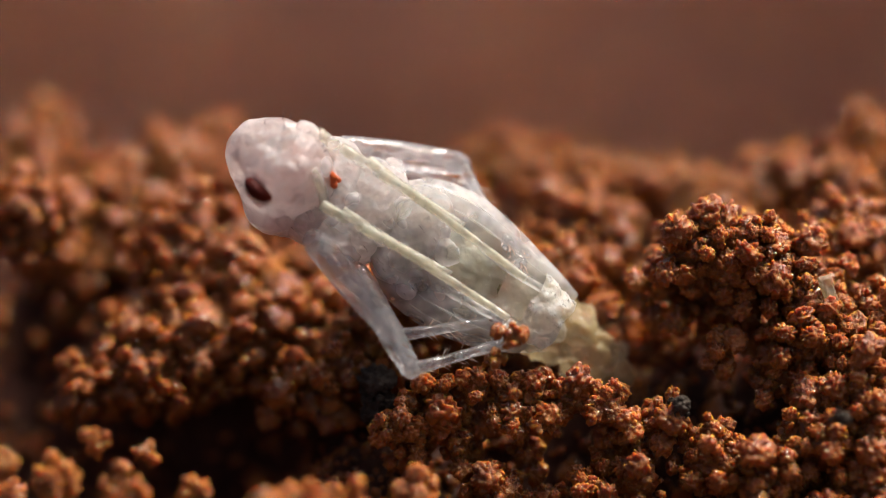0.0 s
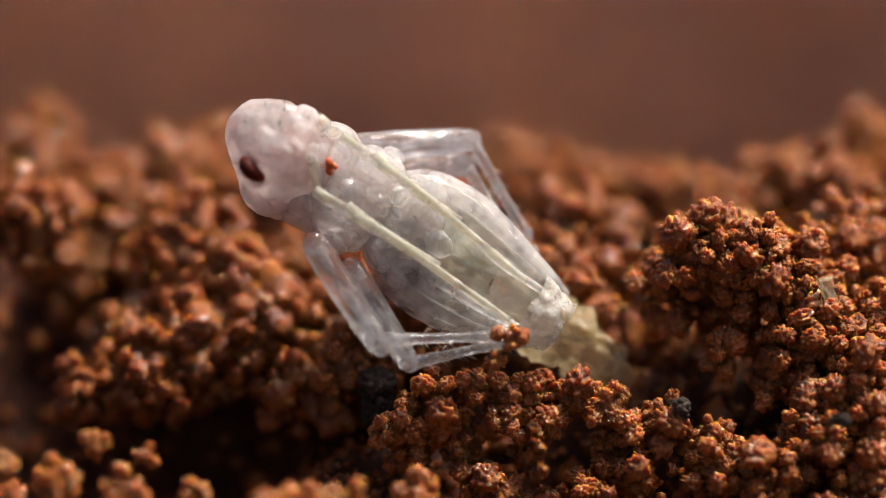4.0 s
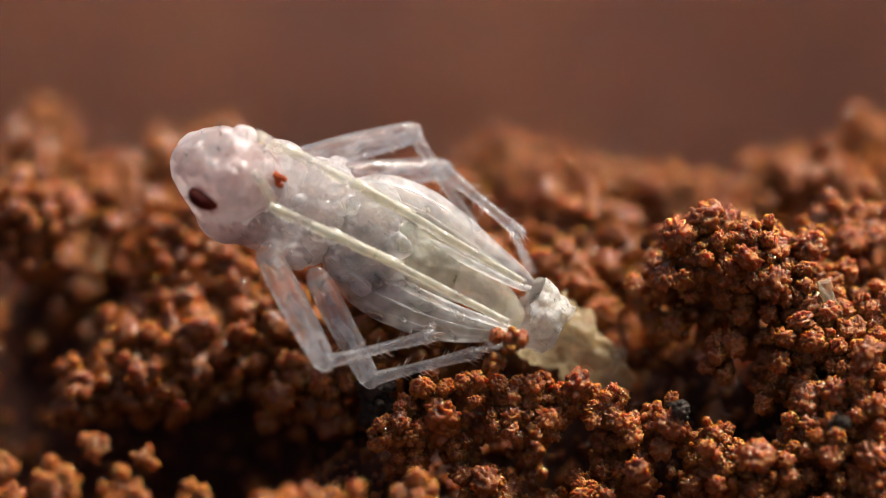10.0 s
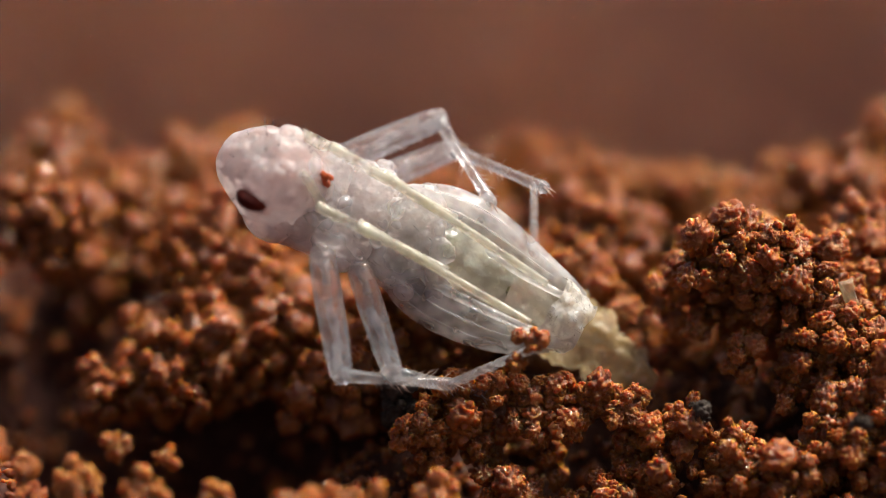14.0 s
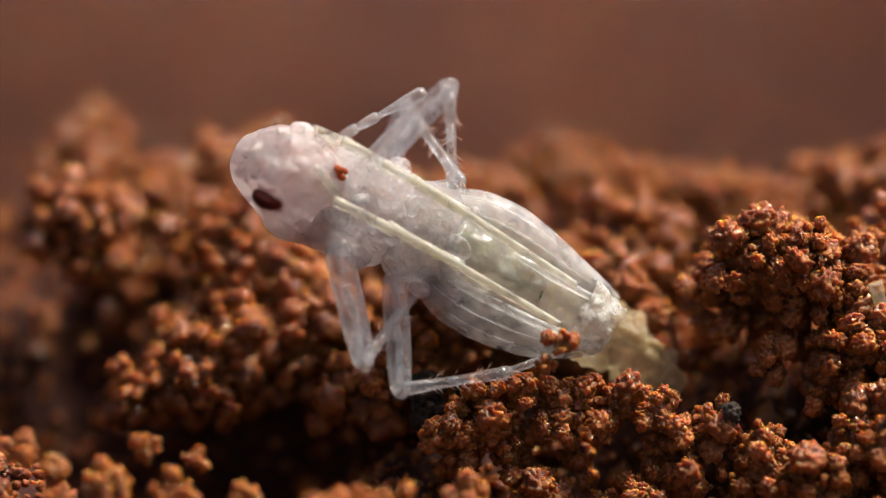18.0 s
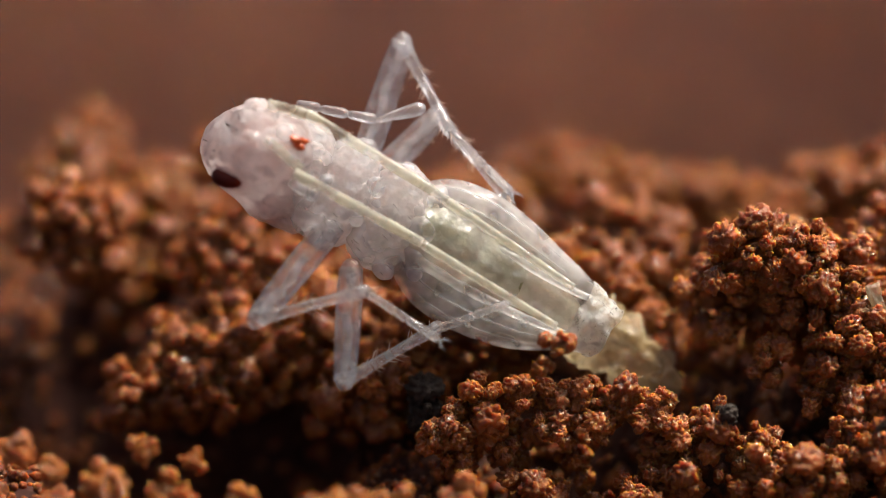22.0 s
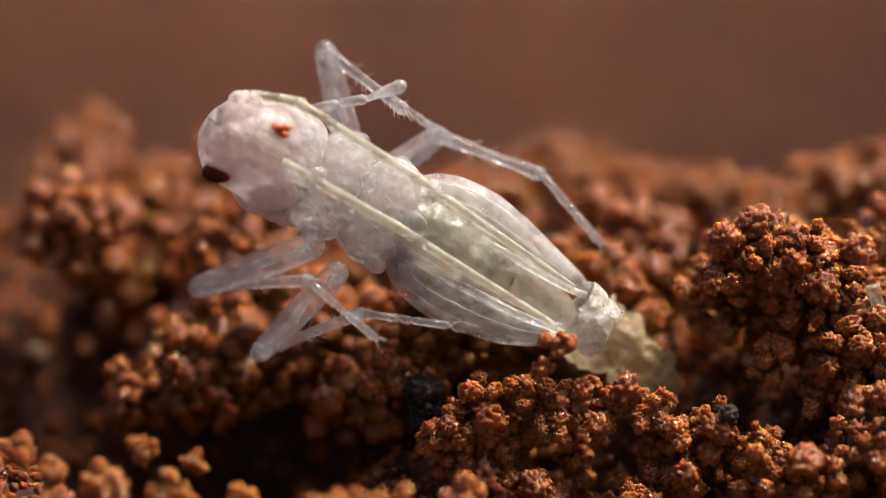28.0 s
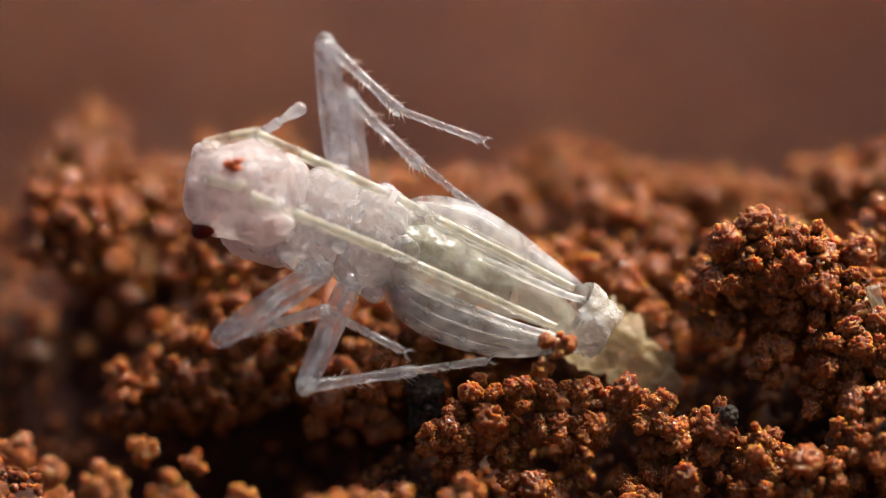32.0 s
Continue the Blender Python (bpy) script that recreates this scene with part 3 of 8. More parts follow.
def build_thorax():
    base = new("thorax")
    base.parent = insect
    for i, (x, w, l) in enumerate(((0.80, 0.33, 0.26), (0.46, 0.35, 0.26), (0.10, 0.36, 0.28))):
        balls = [((x, 0, -0.08), (l, w, 0.29)), ((x + 0.03, 0.20, 0.02), (l * 0.7, 0.17, 0.19)), ((x + 0.03, -0.20, 0.02), (l * 0.7, 0.17, 0.19)), ((x, 0.0, 0.08), (l * 0.72, 0.20, 0.13))]
        s = fused((x, 0, -0.02), balls, 0.030, 48, 80, 0.008, 9.0, i * 3.0)
        part(("prothorax", "mesothorax", "metathorax")[i], s.mesh("thorax_segment", SKIN_BODY), base, "milky white glistening body segment")
    # the swollen bases of the legs: middle x, y, z and three half-widths
    for i, (x, y, z, a, b, c) in enumerate(((0.58, 0.215, 0.09, 0.20, 0.150, 0.14), (0.12, 0.200, 0.08, 0.22, 0.155, 0.14), (-0.14, 0.17, 0.04, 0.13, 0.12, 0.12),
                                            (0.54, -0.27, 0.02, 0.15, 0.10, 0.12), (0.20, -0.25, 0.02, 0.13, 0.10, 0.11), (-0.06, -0.20, 0.02, 0.12, 0.10, 0.11))):
        side = 1 if y > 0 else -1
        s = fused((x, y, z), (((x, y, z), (a, b, c)), ((x - a * 0.55, y + side * b * 0.35, z + 0.01), (a * 0.55, b * 0.65, c * 0.7)), ((x + a * 0.45, y - side * b * 0.3, z), (a * 0.5, b * 0.7, c * 0.8))), 0.012, 32, 44, 0.010, 9.0, i * 2.0)
        coxa = part("coxa", s.mesh("coxa", SKIN_PLATE), base, "swollen glistening leg base")
        t = fused((x - a * 0.5, y + side * b * 0.85, z + 0.02), (((x - a * 0.5, y + side * b * 0.85, z + 0.02), (0.075, 0.065, 0.075)), ((x - a * 0.62, y + side * (b - 0.01), z + 0.02), (0.06, 0.05, 0.06))), 0.012, 20, 28, 0.006, 12.0, i + 0.5)
        part("trochanter", t.mesh("trochanter", SKIN_HEAD if y > 0 else SKIN_PLATE), coxa, "small rounded joint of the leg")
    s = fused((0.98, 0.02, -0.06), (((1.0, 0.0, -0.06), (0.22, 0.30, 0.25)), ((0.99, 0.21, 0.02), (0.15, 0.14, 0.16)), ((0.90, 0.27, -0.02), (0.20, 0.14, 0.18)), ((0.74, 0.29, -0.02), (0.16, 0.11, 0.16)), ((0.99, -0.22, 0.02), (0.15, 0.12, 0.15))), 0.015, 40, 56, 0.016, 10.0, 9.0)
    part("neck", s.mesh("neck", SKIN_HEAD), base, "soft folded pinkish neck skin")
    # glassy domes along the underside, between the leg bases
    for i, (x, y, a, b) in enumerate(((0.79, -0.10, 0.13, 0.075), (0.60, -0.02, 0.085, 0.07), (0.50, -0.14, 0.10, 0.06), (0.40, -0.01, 0.09, 0.065), (0.30, -0.15, 0.11, 0.065), (0.17, -0.03, 0.10, 0.07),
                                      (0.04, -0.14, 0.10, 0.065), (0.75, 0.08, 0.11, 0.07), (0.90, 0.03, 0.10, 0.09), (0.36, 0.10, 0.09, 0.06), (-0.08, -0.02, 0.11, 0.08))):
        z = 0.166 - 0.55 * (y + 0.02) ** 2 - (0.02 if x > 0.7 else 0)
        s = fused((x, y, z), (((x, y, z), (a * 1.1, b * 1.1, 0.045)), ((x - a * 0.5, y + b * 0.3, z), (a * 0.7, b * 0.8, 0.036))), 0.008, 22, 30, 0.010, 11.0, i * 1.3)
        part("sternal_plate", s.mesh("sternal_plate", SKIN_PLATE), base, "small shiny clear plate")
    def root(r):
        y = r.uniform(-0.1, 0.38)
        return Vector((r.uniform(0.0, 1.0), y, 0.26 - 0.5 * y * y)), Vector((-1, 0.4, 0.7))
    part("bristles", bristles(18, root, 0.06, 0.0025, 15).mesh("bristles", HAIR), base, "short dark bristles", kind="stuff")
    return base


def build_abdomen():
    n = 90
    pts = [(x, -0.45 * max(0.0, x - 0.95) ** 2, -0.06) for x in np.linspace(-0.1, 1.52, n + 1)]
    rad, gut = [], []
    for i in range(n + 1):
        f = i / n
        r = float(np.interp(pts[i][0], (-0.1, 0.05, 0.3, 0.6, 0.9, 1.15, 1.35, 1.48, 1.52), (0.16, 0.26, 0.285, 0.265, 0.205, 0.150, 0.115, 0.07, 0.02)))
        rad.append(r * (1 + 0.045 * abs(math.sin(f * 9.5 * math.pi)) ** 0.6 - 0.03))
        gut.append(r * 0.55 * (0.75 + 0.3 * abs(math.sin(f * 9.5 * math.pi)) + 0.35 * noise.noise(Vector((f * 9, 2, 0)))))
    s = Shape().tube(pts, rad, 40, 0.86, 0.03, 2.0)
    ob = part("abdomen", s.mesh("abdomen", SKIN_ABDOMEN), insect, "greenish translucent tapering abdomen")
    g = Shape().tube([(p[0] * 0.92 + 0.05, 0.02 + 0.03 * math.sin(p[0] * 5), 0.03) for p in pts[8:62]], gut[8:62], 20, 0.7, 0.12, 6.0)
    part("gut", g.mesh("gut", GUT), ob, "olive-green gut showing through the skin")
    # middle line (x, y, half-width) of the folded thighs, far side then near side
    far_line = ((0.06, 0.24, 0.05), (0.16, 0.26, 0.125), (0.32, 0.285, 0.165), (0.56, 0.29, 0.175), (0.80, 0.26, 0.155), (1.02, 0.215, 0.125), (1.22, 0.18, 0.095), (1.40, 0.15, 0.065), (1.46, 0.14, 0.03))
    near_line = ((0.10, -0.20, 0.05), (0.20, -0.25, 0.11), (0.36, -0.315, 0.15), (0.56, -0.345, 0.160), (0.80, -0.345, 0.155), (1.02, -0.33, 0.135), (1.22, -0.29, 0.10), (1.38, -0.24, 0.065), (1.44, -0.22, 0.03))
    for line, side in ((far_line, 1), (near_line, -1)):
        xs = np.linspace(line[0][0], line[-1][0], 34)
        ys, rs = np.interp(xs, [q[0] for q in line], [q[1] for q in line]), np.interp(xs, [q[0] for q in line], [q[2] for q in line])
        ys, rs = [np.convolve(np.pad(q, 2, "edge"), (0.1, 0.24, 0.32, 0.24, 0.1), "valid") for q in (ys, rs)]
        z = -0.02 if side > 0 else 0.02
        f = Shape().tube([(x, y, z) for x, y in zip(xs, ys)], rs, 26, 0.8, 0.02, side)
        thigh = part("hind_femur", f.mesh("hind_femur", SKIN_LOBE), ob, "glassy folded hind thigh")
        for k, (off, w) in enumerate(((0.40, 0.30), (-0.12, 0.34), (-0.58, 0.22))):
            f = Shape().tube([(x, y + off * r, z + 0.15 * r) for x, y, r in zip(xs[2:-3], ys[2:-3], rs[2:-3])], [max(0.006, r * w) for r in rs[2:-3]], 12, 0.7, 0.10, side * 3.0 + k)
            part("muscle", f.mesh("muscle", SKIN_LOBE if k == 0 and side > 0 else MUSCLE), thigh, "pale muscle band showing through")
        for k, off in enumerate((0.62, 0.05, -0.52)):
            f = Shape().tube([(x, y + off * r, z + 0.8 * r * math.sqrt(1 - off * off) - 0.004) for x, y, r in zip(xs[3:-3], ys[3:-3], rs[3:-3])], [0.010 - 0.0002 * i for i in range(28)], 8, 1.0, 0.15, k)
            part("ridge", f.mesh("ridge", SKIN_LOBE), thigh)
        g = Shape().tube([(x, y - side * r * 0.85, z + 0.10) for x, y, r in zip(xs[3:], ys[3:], rs[3:])], np.linspace(0.042, 0.024, 31), 10, 1.0, 0.05, side)
        part("hind_tibia", g.mesh("hind_tibia", SKIN_LOBE), thigh, "thin folded hind shin")
    return ob


def build_leg(femur_len, femur_r):
    """Thigh, shin and foot of a walking leg, each along its own x axis."""
    made = []
    s = Shape()
    n = 22
    s.tube([(femur_len * i / n, 0, 0) for i in range(n + 1)],
           [femur_r * (0.78 + 0.22 * math.sin(math.pi * min(0.62, 0.12 + i / n * 0.85)) ** 0.8) * (1 - 0.22 * (i / n) ** 3) for i in range(n + 1)], 20, 0.8, 0.03, femur_len)
    s.ball((femur_len, 0, 0), (femur_r * 0.70, femur_r * 0.68, femur_r * 0.55), 0.05)
    s.ball((0, 0, 0), (femur_r * 0.8, femur_r * 0.78, femur_r * 0.62), 0.1)
    femur = part("femur", s.mesh("femur", SKIN_LEG), insect, "glassy colourless thigh")
    core = Shape().tube([(femur_len * (0.04 + 0.9 * i / 12), femur_r * 0.10 * math.sin(i), 0) for i in range(13)], [femur_r * (0.30 + 0.06 * math.sin(i * 2.1)) for i in range(13)], 10, 0.7, 0.15, 2.0)
    part("muscle", core.mesh("muscle", SKIN_PLATE), femur, "milky muscle strand inside the thigh")
    made.append(femur)

    def on(length, r, back):
        def root(rng):
            a, f = rng.uniform(0, 2 * math.pi), rng.uniform(0.1, 0.98)
            d = Vector((0, math.cos(a), math.sin(a)))
            return Vector((length * f, 0, 0)) + d * r * 0.9, d + Vector((back, 0, 0))
        return root
    part("bristles", bristles(12, on(femur_len, femur_r * 0.92, 0.9), 0.060, 0.0022, 1).mesh("bristles", HAIR_PALE), femur, "fine pale bristles", kind="stuff")
    length = 0.755
    s = Shape()
    s.tube([(length * i / 14, 0, 0) for i in range(15)], [0.052 - 0.014 * math.sin(math.pi * i / 14) - 0.004 * i / 14 for i in range(15)], 14, 0.9, 0.06, 4.0)
    s.ball((length, 0, 0), 0.044, 0.05)
    tibia = part("tibia", s.mesh("tibia", SKIN_LEG), insect, "thin glassy shin")
    part("bristles", bristles(38, on(length, 0.038, 0.9), 0.070, 0.0024, 2).mesh("bristles", HAIR_PALE), tibia, "fine pale bristles", kind="stuff")
    part("spurs", bristles(4, lambda rng: (Vector((length, 0, 0)), Vector((1, rng.uniform(-1, 1), rng.uniform(-1, 1)))), 0.11, 0.007, 7).mesh("spurs", HAIR_PALE), tibia, kind="stuff")
    made.append(tibia)
    length = 0.60
    s = Shape()
    cuts = (0, 0.44, 0.56, 1.0)
    for a, b in zip(cuts, cuts[1:]):
        s.tube([(length * (a + (b - a) * f), 0, 0) for f in (0, 0.1, 0.5, 0.9, 1.0)], [0.018, 0.029, 0.027, 0.031, 0.022], 12, 1.0, 0.05, a)
    for side in (1, -1):
        s.tube([(length, 0, 0), (length + 0.04, side * 0.03, 0), (length + 0.075, side * 0.035, -0.02)], [0.012, 0.009, 0.002], 6)
    tarsus = part("tarsus", s.mesh("tarsus", SKIN_LEG), insect, "jointed pale foot with two claws")
    part("bristles", bristles(46, on(length, 0.023, 1.1), 0.040, 0.0020, 3).mesh("bristles", HAIR_PALE), tarsus, "fine pale bristles", kind="stuff")
    made.append(tarsus)
    return made


def build_rod(name, length, r0, r1, rings, material, label):
    n = rings * 2
    s = Shape().tube([(length * i / n, 0, 0) for i in range(n + 1)], [(r0 + (r1 - r0) * i / n) * (1.07 if i % 2 else 0.95) for i in range(n + 1)], 12, 1.0, 0.05, length)
    ob = part(name, s.mesh(name, material), insect, label)

    def root(rng):
        f, a = rng.random(), rng.uniform(0, 2 * math.pi)
        d = Vector((0, math.cos(a), math.sin(a)))
        return Vector((length * f, 0, 0)) + d * r1, d + Vector((1.2, 0, 0))
    part("bristles", bristles(50, root, 0.026, 0.0022, 11).mesh("bristles", HAIR_PALE), ob, kind="stuff")
    return ob


head = build_head()
thorax = build_thorax()
abdomen = build_abdomen()
near_fore_femur, near_fore_tibia, near_fore_tarsus = build_leg(0.85, 0.103)
near_mid_femur, near_mid_tibia, near_mid_tarsus = build_leg(0.785, 0.094)
far_fore_femur, far_fore_tibia, far_fore_tarsus = build_leg(0.85, 0.101)
far_mid_femur, far_mid_tibia, far_mid_tarsus = build_leg(0.785, 0.098)
near_antenna_base = build_rod("antenna_base", 1.0, 0.040, 0.037, 24, SKIN_YELLOW, "pale yellow ringed antenna")
far_antenna_base = build_rod("antenna_base", 1.0, 0.040, 0.037, 24, SKIN_YELLOW, "pale yellow ringed antenna")
near_antenna_lash = build_rod("antenna_lash", 1.35, 0.037, 0.026, 34, SKIN_YELLOW, "pale yellow ringed antenna lash")
far_antenna_lash = build_rod("antenna_lash", 1.35, 0.037, 0.026, 34, SKIN_YELLOW, "pale yellow ringed antenna lash")
_s = Shape()
for _a, _b in ((0.0, 0.17), (0.17, 0.36), (0.36, 0.56)):
    _s.tube([(_a + (_b - _a) * f, 0, 0) for f in (0, 0.12, 0.5, 0.85, 1.0)], [0.018, 0.031, 0.036, 0.038, 0.020], 14, 1.0, 0.04, _a)
palp_stem = part("palp_stem", _s.mesh("palp_stem", SKIN_LEG), insect, "slender jointed glassy palp")
_s = Shape()
_s.tube([(0, 0, 0), (0.1, 0, 0), (0.22, 0, 0), (0.32, 0, 0), (0.36, 0, 0)], [0.022, 0.03, 0.045, 0.05, 0.03], 14, 1.0, 0.08, 1.0)
palp_tip = part("palp_tip", _s.mesh("palp_tip", SKIN_LEG), insect, "club-shaped glassy palp tip")


# ---- the shed skin ----
def build_shed_skin():
    base = new("shed_skin")
    base.location = spot(0.770, -0.456, 0.10)
    tagged(base, "crumpled white shed skin stuck in the soil", "shed skin")
    inv = base.location.copy()
    axis = (spot(1.30, -0.93, 0.35) - spot(0.63, -0.37, 0.10)).normalized()
    side = TO_LENS.cross(axis).normalized()
    out = axis.cross(side)

    def rag(mesh_name, start, length, r0, r1, crumple, seed, material, label):
        v, f = [], []
        m, n = 46, 18
        for i in range(n + 1):
            q = i / n
            for k in range(m):
                a = 2 * math.pi * k / m
                d = side * math.cos(a) + out * math.sin(a) * 0.8
                r = r0 + (r1 - r0) * q
                p = d * r + axis * (length * q)
                g = noise.noise(p * 7 + Vector((seed, 0, 0))) + 0.7 * noise.noise(p * 17 + Vector((0, seed, 0))) + 0.4 * abs(noise.noise(p * 30))
                p += d * g * crumple + axis * crumple * 0.8 * noise.noise(p * 9 + Vector((seed, seed, 0)))
                v.append((start - inv) / MM + p)
        for i in range(n):
            for k in range(m):
                k2 = (k + 1) % m
                f.append([i * m + k, i * m + k2, (i + 1) * m + k2, (i + 1) * m + k])
        ob = part(mesh_name, mesh_from(mesh_name, v, f, material), base, label)
        return ob
    rag("collar", spot(0.56, -0.345, 0.05), 0.28, 0.225, 0.20, 0.042, 1.0, SHED, "white crumpled collar of skin")
    rag("sheath", spot(0.66, -0.45, 0.40), 0.62, 0.225, 0.16, 0.08, 5.0, SHEATH, "yellowed crumpled lower skin")
    rag("tip", spot(1.05, -0.76, 0.46), 0.27, 0.14, 0.10, 0.07, 8.0, SHEATH, "pale crumpled end of the skin")
    return base


build_shed_skin()

def build_flake():
    v = []
    for i in range(9):
        for k in range(6):
            a, b = i / 8, k / 5
            p = Vector(((b - 0.5) * (0.12 - 0.04 * a) + 0.05 * a * a, -0.26 * a, 0.03 * noise.noise(Vector((a * 4, b * 3, 2)))))
            v.append(p)
    f = [[i * 6 + k, i * 6 + k + 1, i * 6 + k + 7, i * 6 + k + 6] for i in range(8) for k in range(5)]
    ob = new("skin_flake", mesh_from("skin_flake", v, f, SHEATH))
    ob.matrix_world = Matrix.Translation(spot(2.581, -0.180, 0.05)) @ TILT @ pose(0, 0, 0, 10, 35, 18)
    ob.modifiers.new("thickness", "SOLIDIFY").thickness = 0.012 * MM
    tagged(ob, "thin pale curled flake stuck to a soil clod", "flake")


build_flake()

# ---- the soil ----
build_ground()
build_clods()
build_crumbs()


def motions():
    walk(head, [
        (0, facing(-1.755, 0.932, 0.0, 35.531, 46.360, 18.559)), (0.5, facing(-1.784, 0.761, 0.0, 22.778, 42.302, 18.707)),
        (1, facing(-1.879, 0.670, 0.0, 17.234, 49.872, 18.659)), (1.5, facing(-1.895, 0.843, 0.0, 25.844, 45.467, 17.977)),
        (2, facing(-1.838, 0.891, 0.0, 34.423, 47.634, 19.044)), (2.5, facing(-1.836, 0.900, 0.0, 34.787, 47.310, 19.112)),
        (3, facing(-1.874, 0.869, 0.0, 31.173, 43.887, 18.978)), (3.5, facing(-1.750, 1.068, 0.0, 41.797, 44.090, 16.835)),
        (5.5, facing(-1.902, 0.979, 0.0, 33.760, 42.224, 18.567)), (6, facing(-1.945, 0.836, 0.0, 21.610, 45.234, 21.787)),
        (6.5, facing(-2.019, 0.667, 0.0, 10.598, 49.470, 14.740)), (7, facing(-2.034, 0.916, 0.0, 25.199, 48.194, 16.458)),
        (8, facing(-1.988, 0.900, 0.0, 28.691, 44.221, 15.982)), (8.5, facing(-1.981, 0.890, 0.0, 29.181, 44.703, 15.464)),
        (9, facing(-1.872, 1.036, 0.0, 38.771, 44.359, 15.754)), (9.5, facing(-1.871, 1.273, 0.0, 51.159, 40.903, 14.172)),
        (10, facing(-2.122, 0.910, 0.0, 29.742, 40.870, 16.832)), (10.5, facing(-2.102, 0.930, 0.0, 29.705, 44.117, 16.238)),
        (11, facing(-2.018, 1.005, 0.0, 29.990, 43.382, 18.009)), (11.5, facing(-2.012, 0.997, 0.0, 31.064, 41.553, 18.943)),
        (12, facing(-1.883, 0.826, 0.0, 20.617, 45.160, 16.512)), (12.5, facing(-2.049, 0.732, 0.0, 10.961, 48.268, 17.960)),
        (13, facing(-2.068, 0.940, 0.0, 26.954, 46.579, 20.220)), (13.5, facing(-1.953, 0.959, 0.0, 28.082, 43.415, 18.702)),
        (14, facing(-1.956, 0.911, 0.0, 27.877, 42.813, 16.075)), (14.5, facing(-1.988, 0.928, 0.0, 28.030, 43.506, 16.585)),
        (16.5, facing(-2.119, 1.001, 0.0, 25.710, 42.324, 15.256)), (17, facing(-2.072, 1.013, 0.0, 27.310, 43.319, 14.888)),
        (17.5, facing(-2.077, 1.0, 0.0, 27.111, 41.863, 16.517)), (18, facing(-2.058, 0.930, 0.0, 23.374, 41.614, 17.333)),
        (18.5, facing(-2.108, 0.704, 0.0, 13.158, 47.553, 14.442)), (19, facing(-2.165, 1.128, 0.0, 27.207, 43.214, 15.104)),
        (19.5, facing(-2.197, 1.057, 0.0, 19.645, 40.666, 13.953)), (20, facing(-2.186, 1.028, 0.0, 20.227, 37.656, 15.276)),
        (20.8, facing(-2.211, 0.993, 0.0, 19.341, 37.174, 15.322)), (21, facing(-2.271, 0.956, 0.0, 24.127, 30.494, 11.395)),
        (21.2, facing(-2.284, 1.033, 0.0, 24.853, 37.062, 14.366)), (21.5, facing(-2.094, 1.361, 0.0, 33.609, 32.464, 12.773)),
        (22, facing(-2.268, 1.087, 0.0, 21.920, 26.532, 14.050)), (22.5, facing(-2.312, 1.113, 0.0, 18.643, 24.800, 15.555)),
        (23, facing(-2.306, 1.079, 0.0, 16.817, 21.919, 14.687)), (23.5, facing(-2.292, 1.039, 0.0, 17.192, 19.918, 12.385)),
        (24, facing(-2.383, 0.915, 0.0, 16.704, 31.185, 17.422)), (24.5, facing(-2.286, 0.805, 0.0, 11.058, 29.958, 14.824)),
        (25, facing(-2.384, 1.059, 0.0, 11.256, 9.220, 12.340)), (25.5, facing(-2.311, 1.184, 0.0, 13.432, 13.126, 14.858)),
        (27.5, facing(-2.413, 0.905, 0.0, 11.121, 7.851, 11.006)), (28, facing(-2.316, 1.139, 0.0, 18.945, 16.177, 10.156)),
        (28.5, facing(-2.345, 1.130, 0.0, 13.927, 3.989, 6.762)), (29, facing(-2.402, 0.962, 0.0, 5.532, -4.357, 13.983)),
        (30, facing(-2.416, 0.953, 0.0, 5.738, -3.923, 17.433)), (30.8, facing(-2.407, 0.933, 0.0, 5.683, -5.158, 18.294)),
        (31, facing(-2.410, 0.885, 0.0, 9.412, 13.389, 17.357)), (31.5, facing(-2.338, 0.893, 0.0, 8.313, 10.025, 13.370)),
        (32, facing(-2.433, 0.826, 0.0, 2.793, -5.548, 9.140)),])
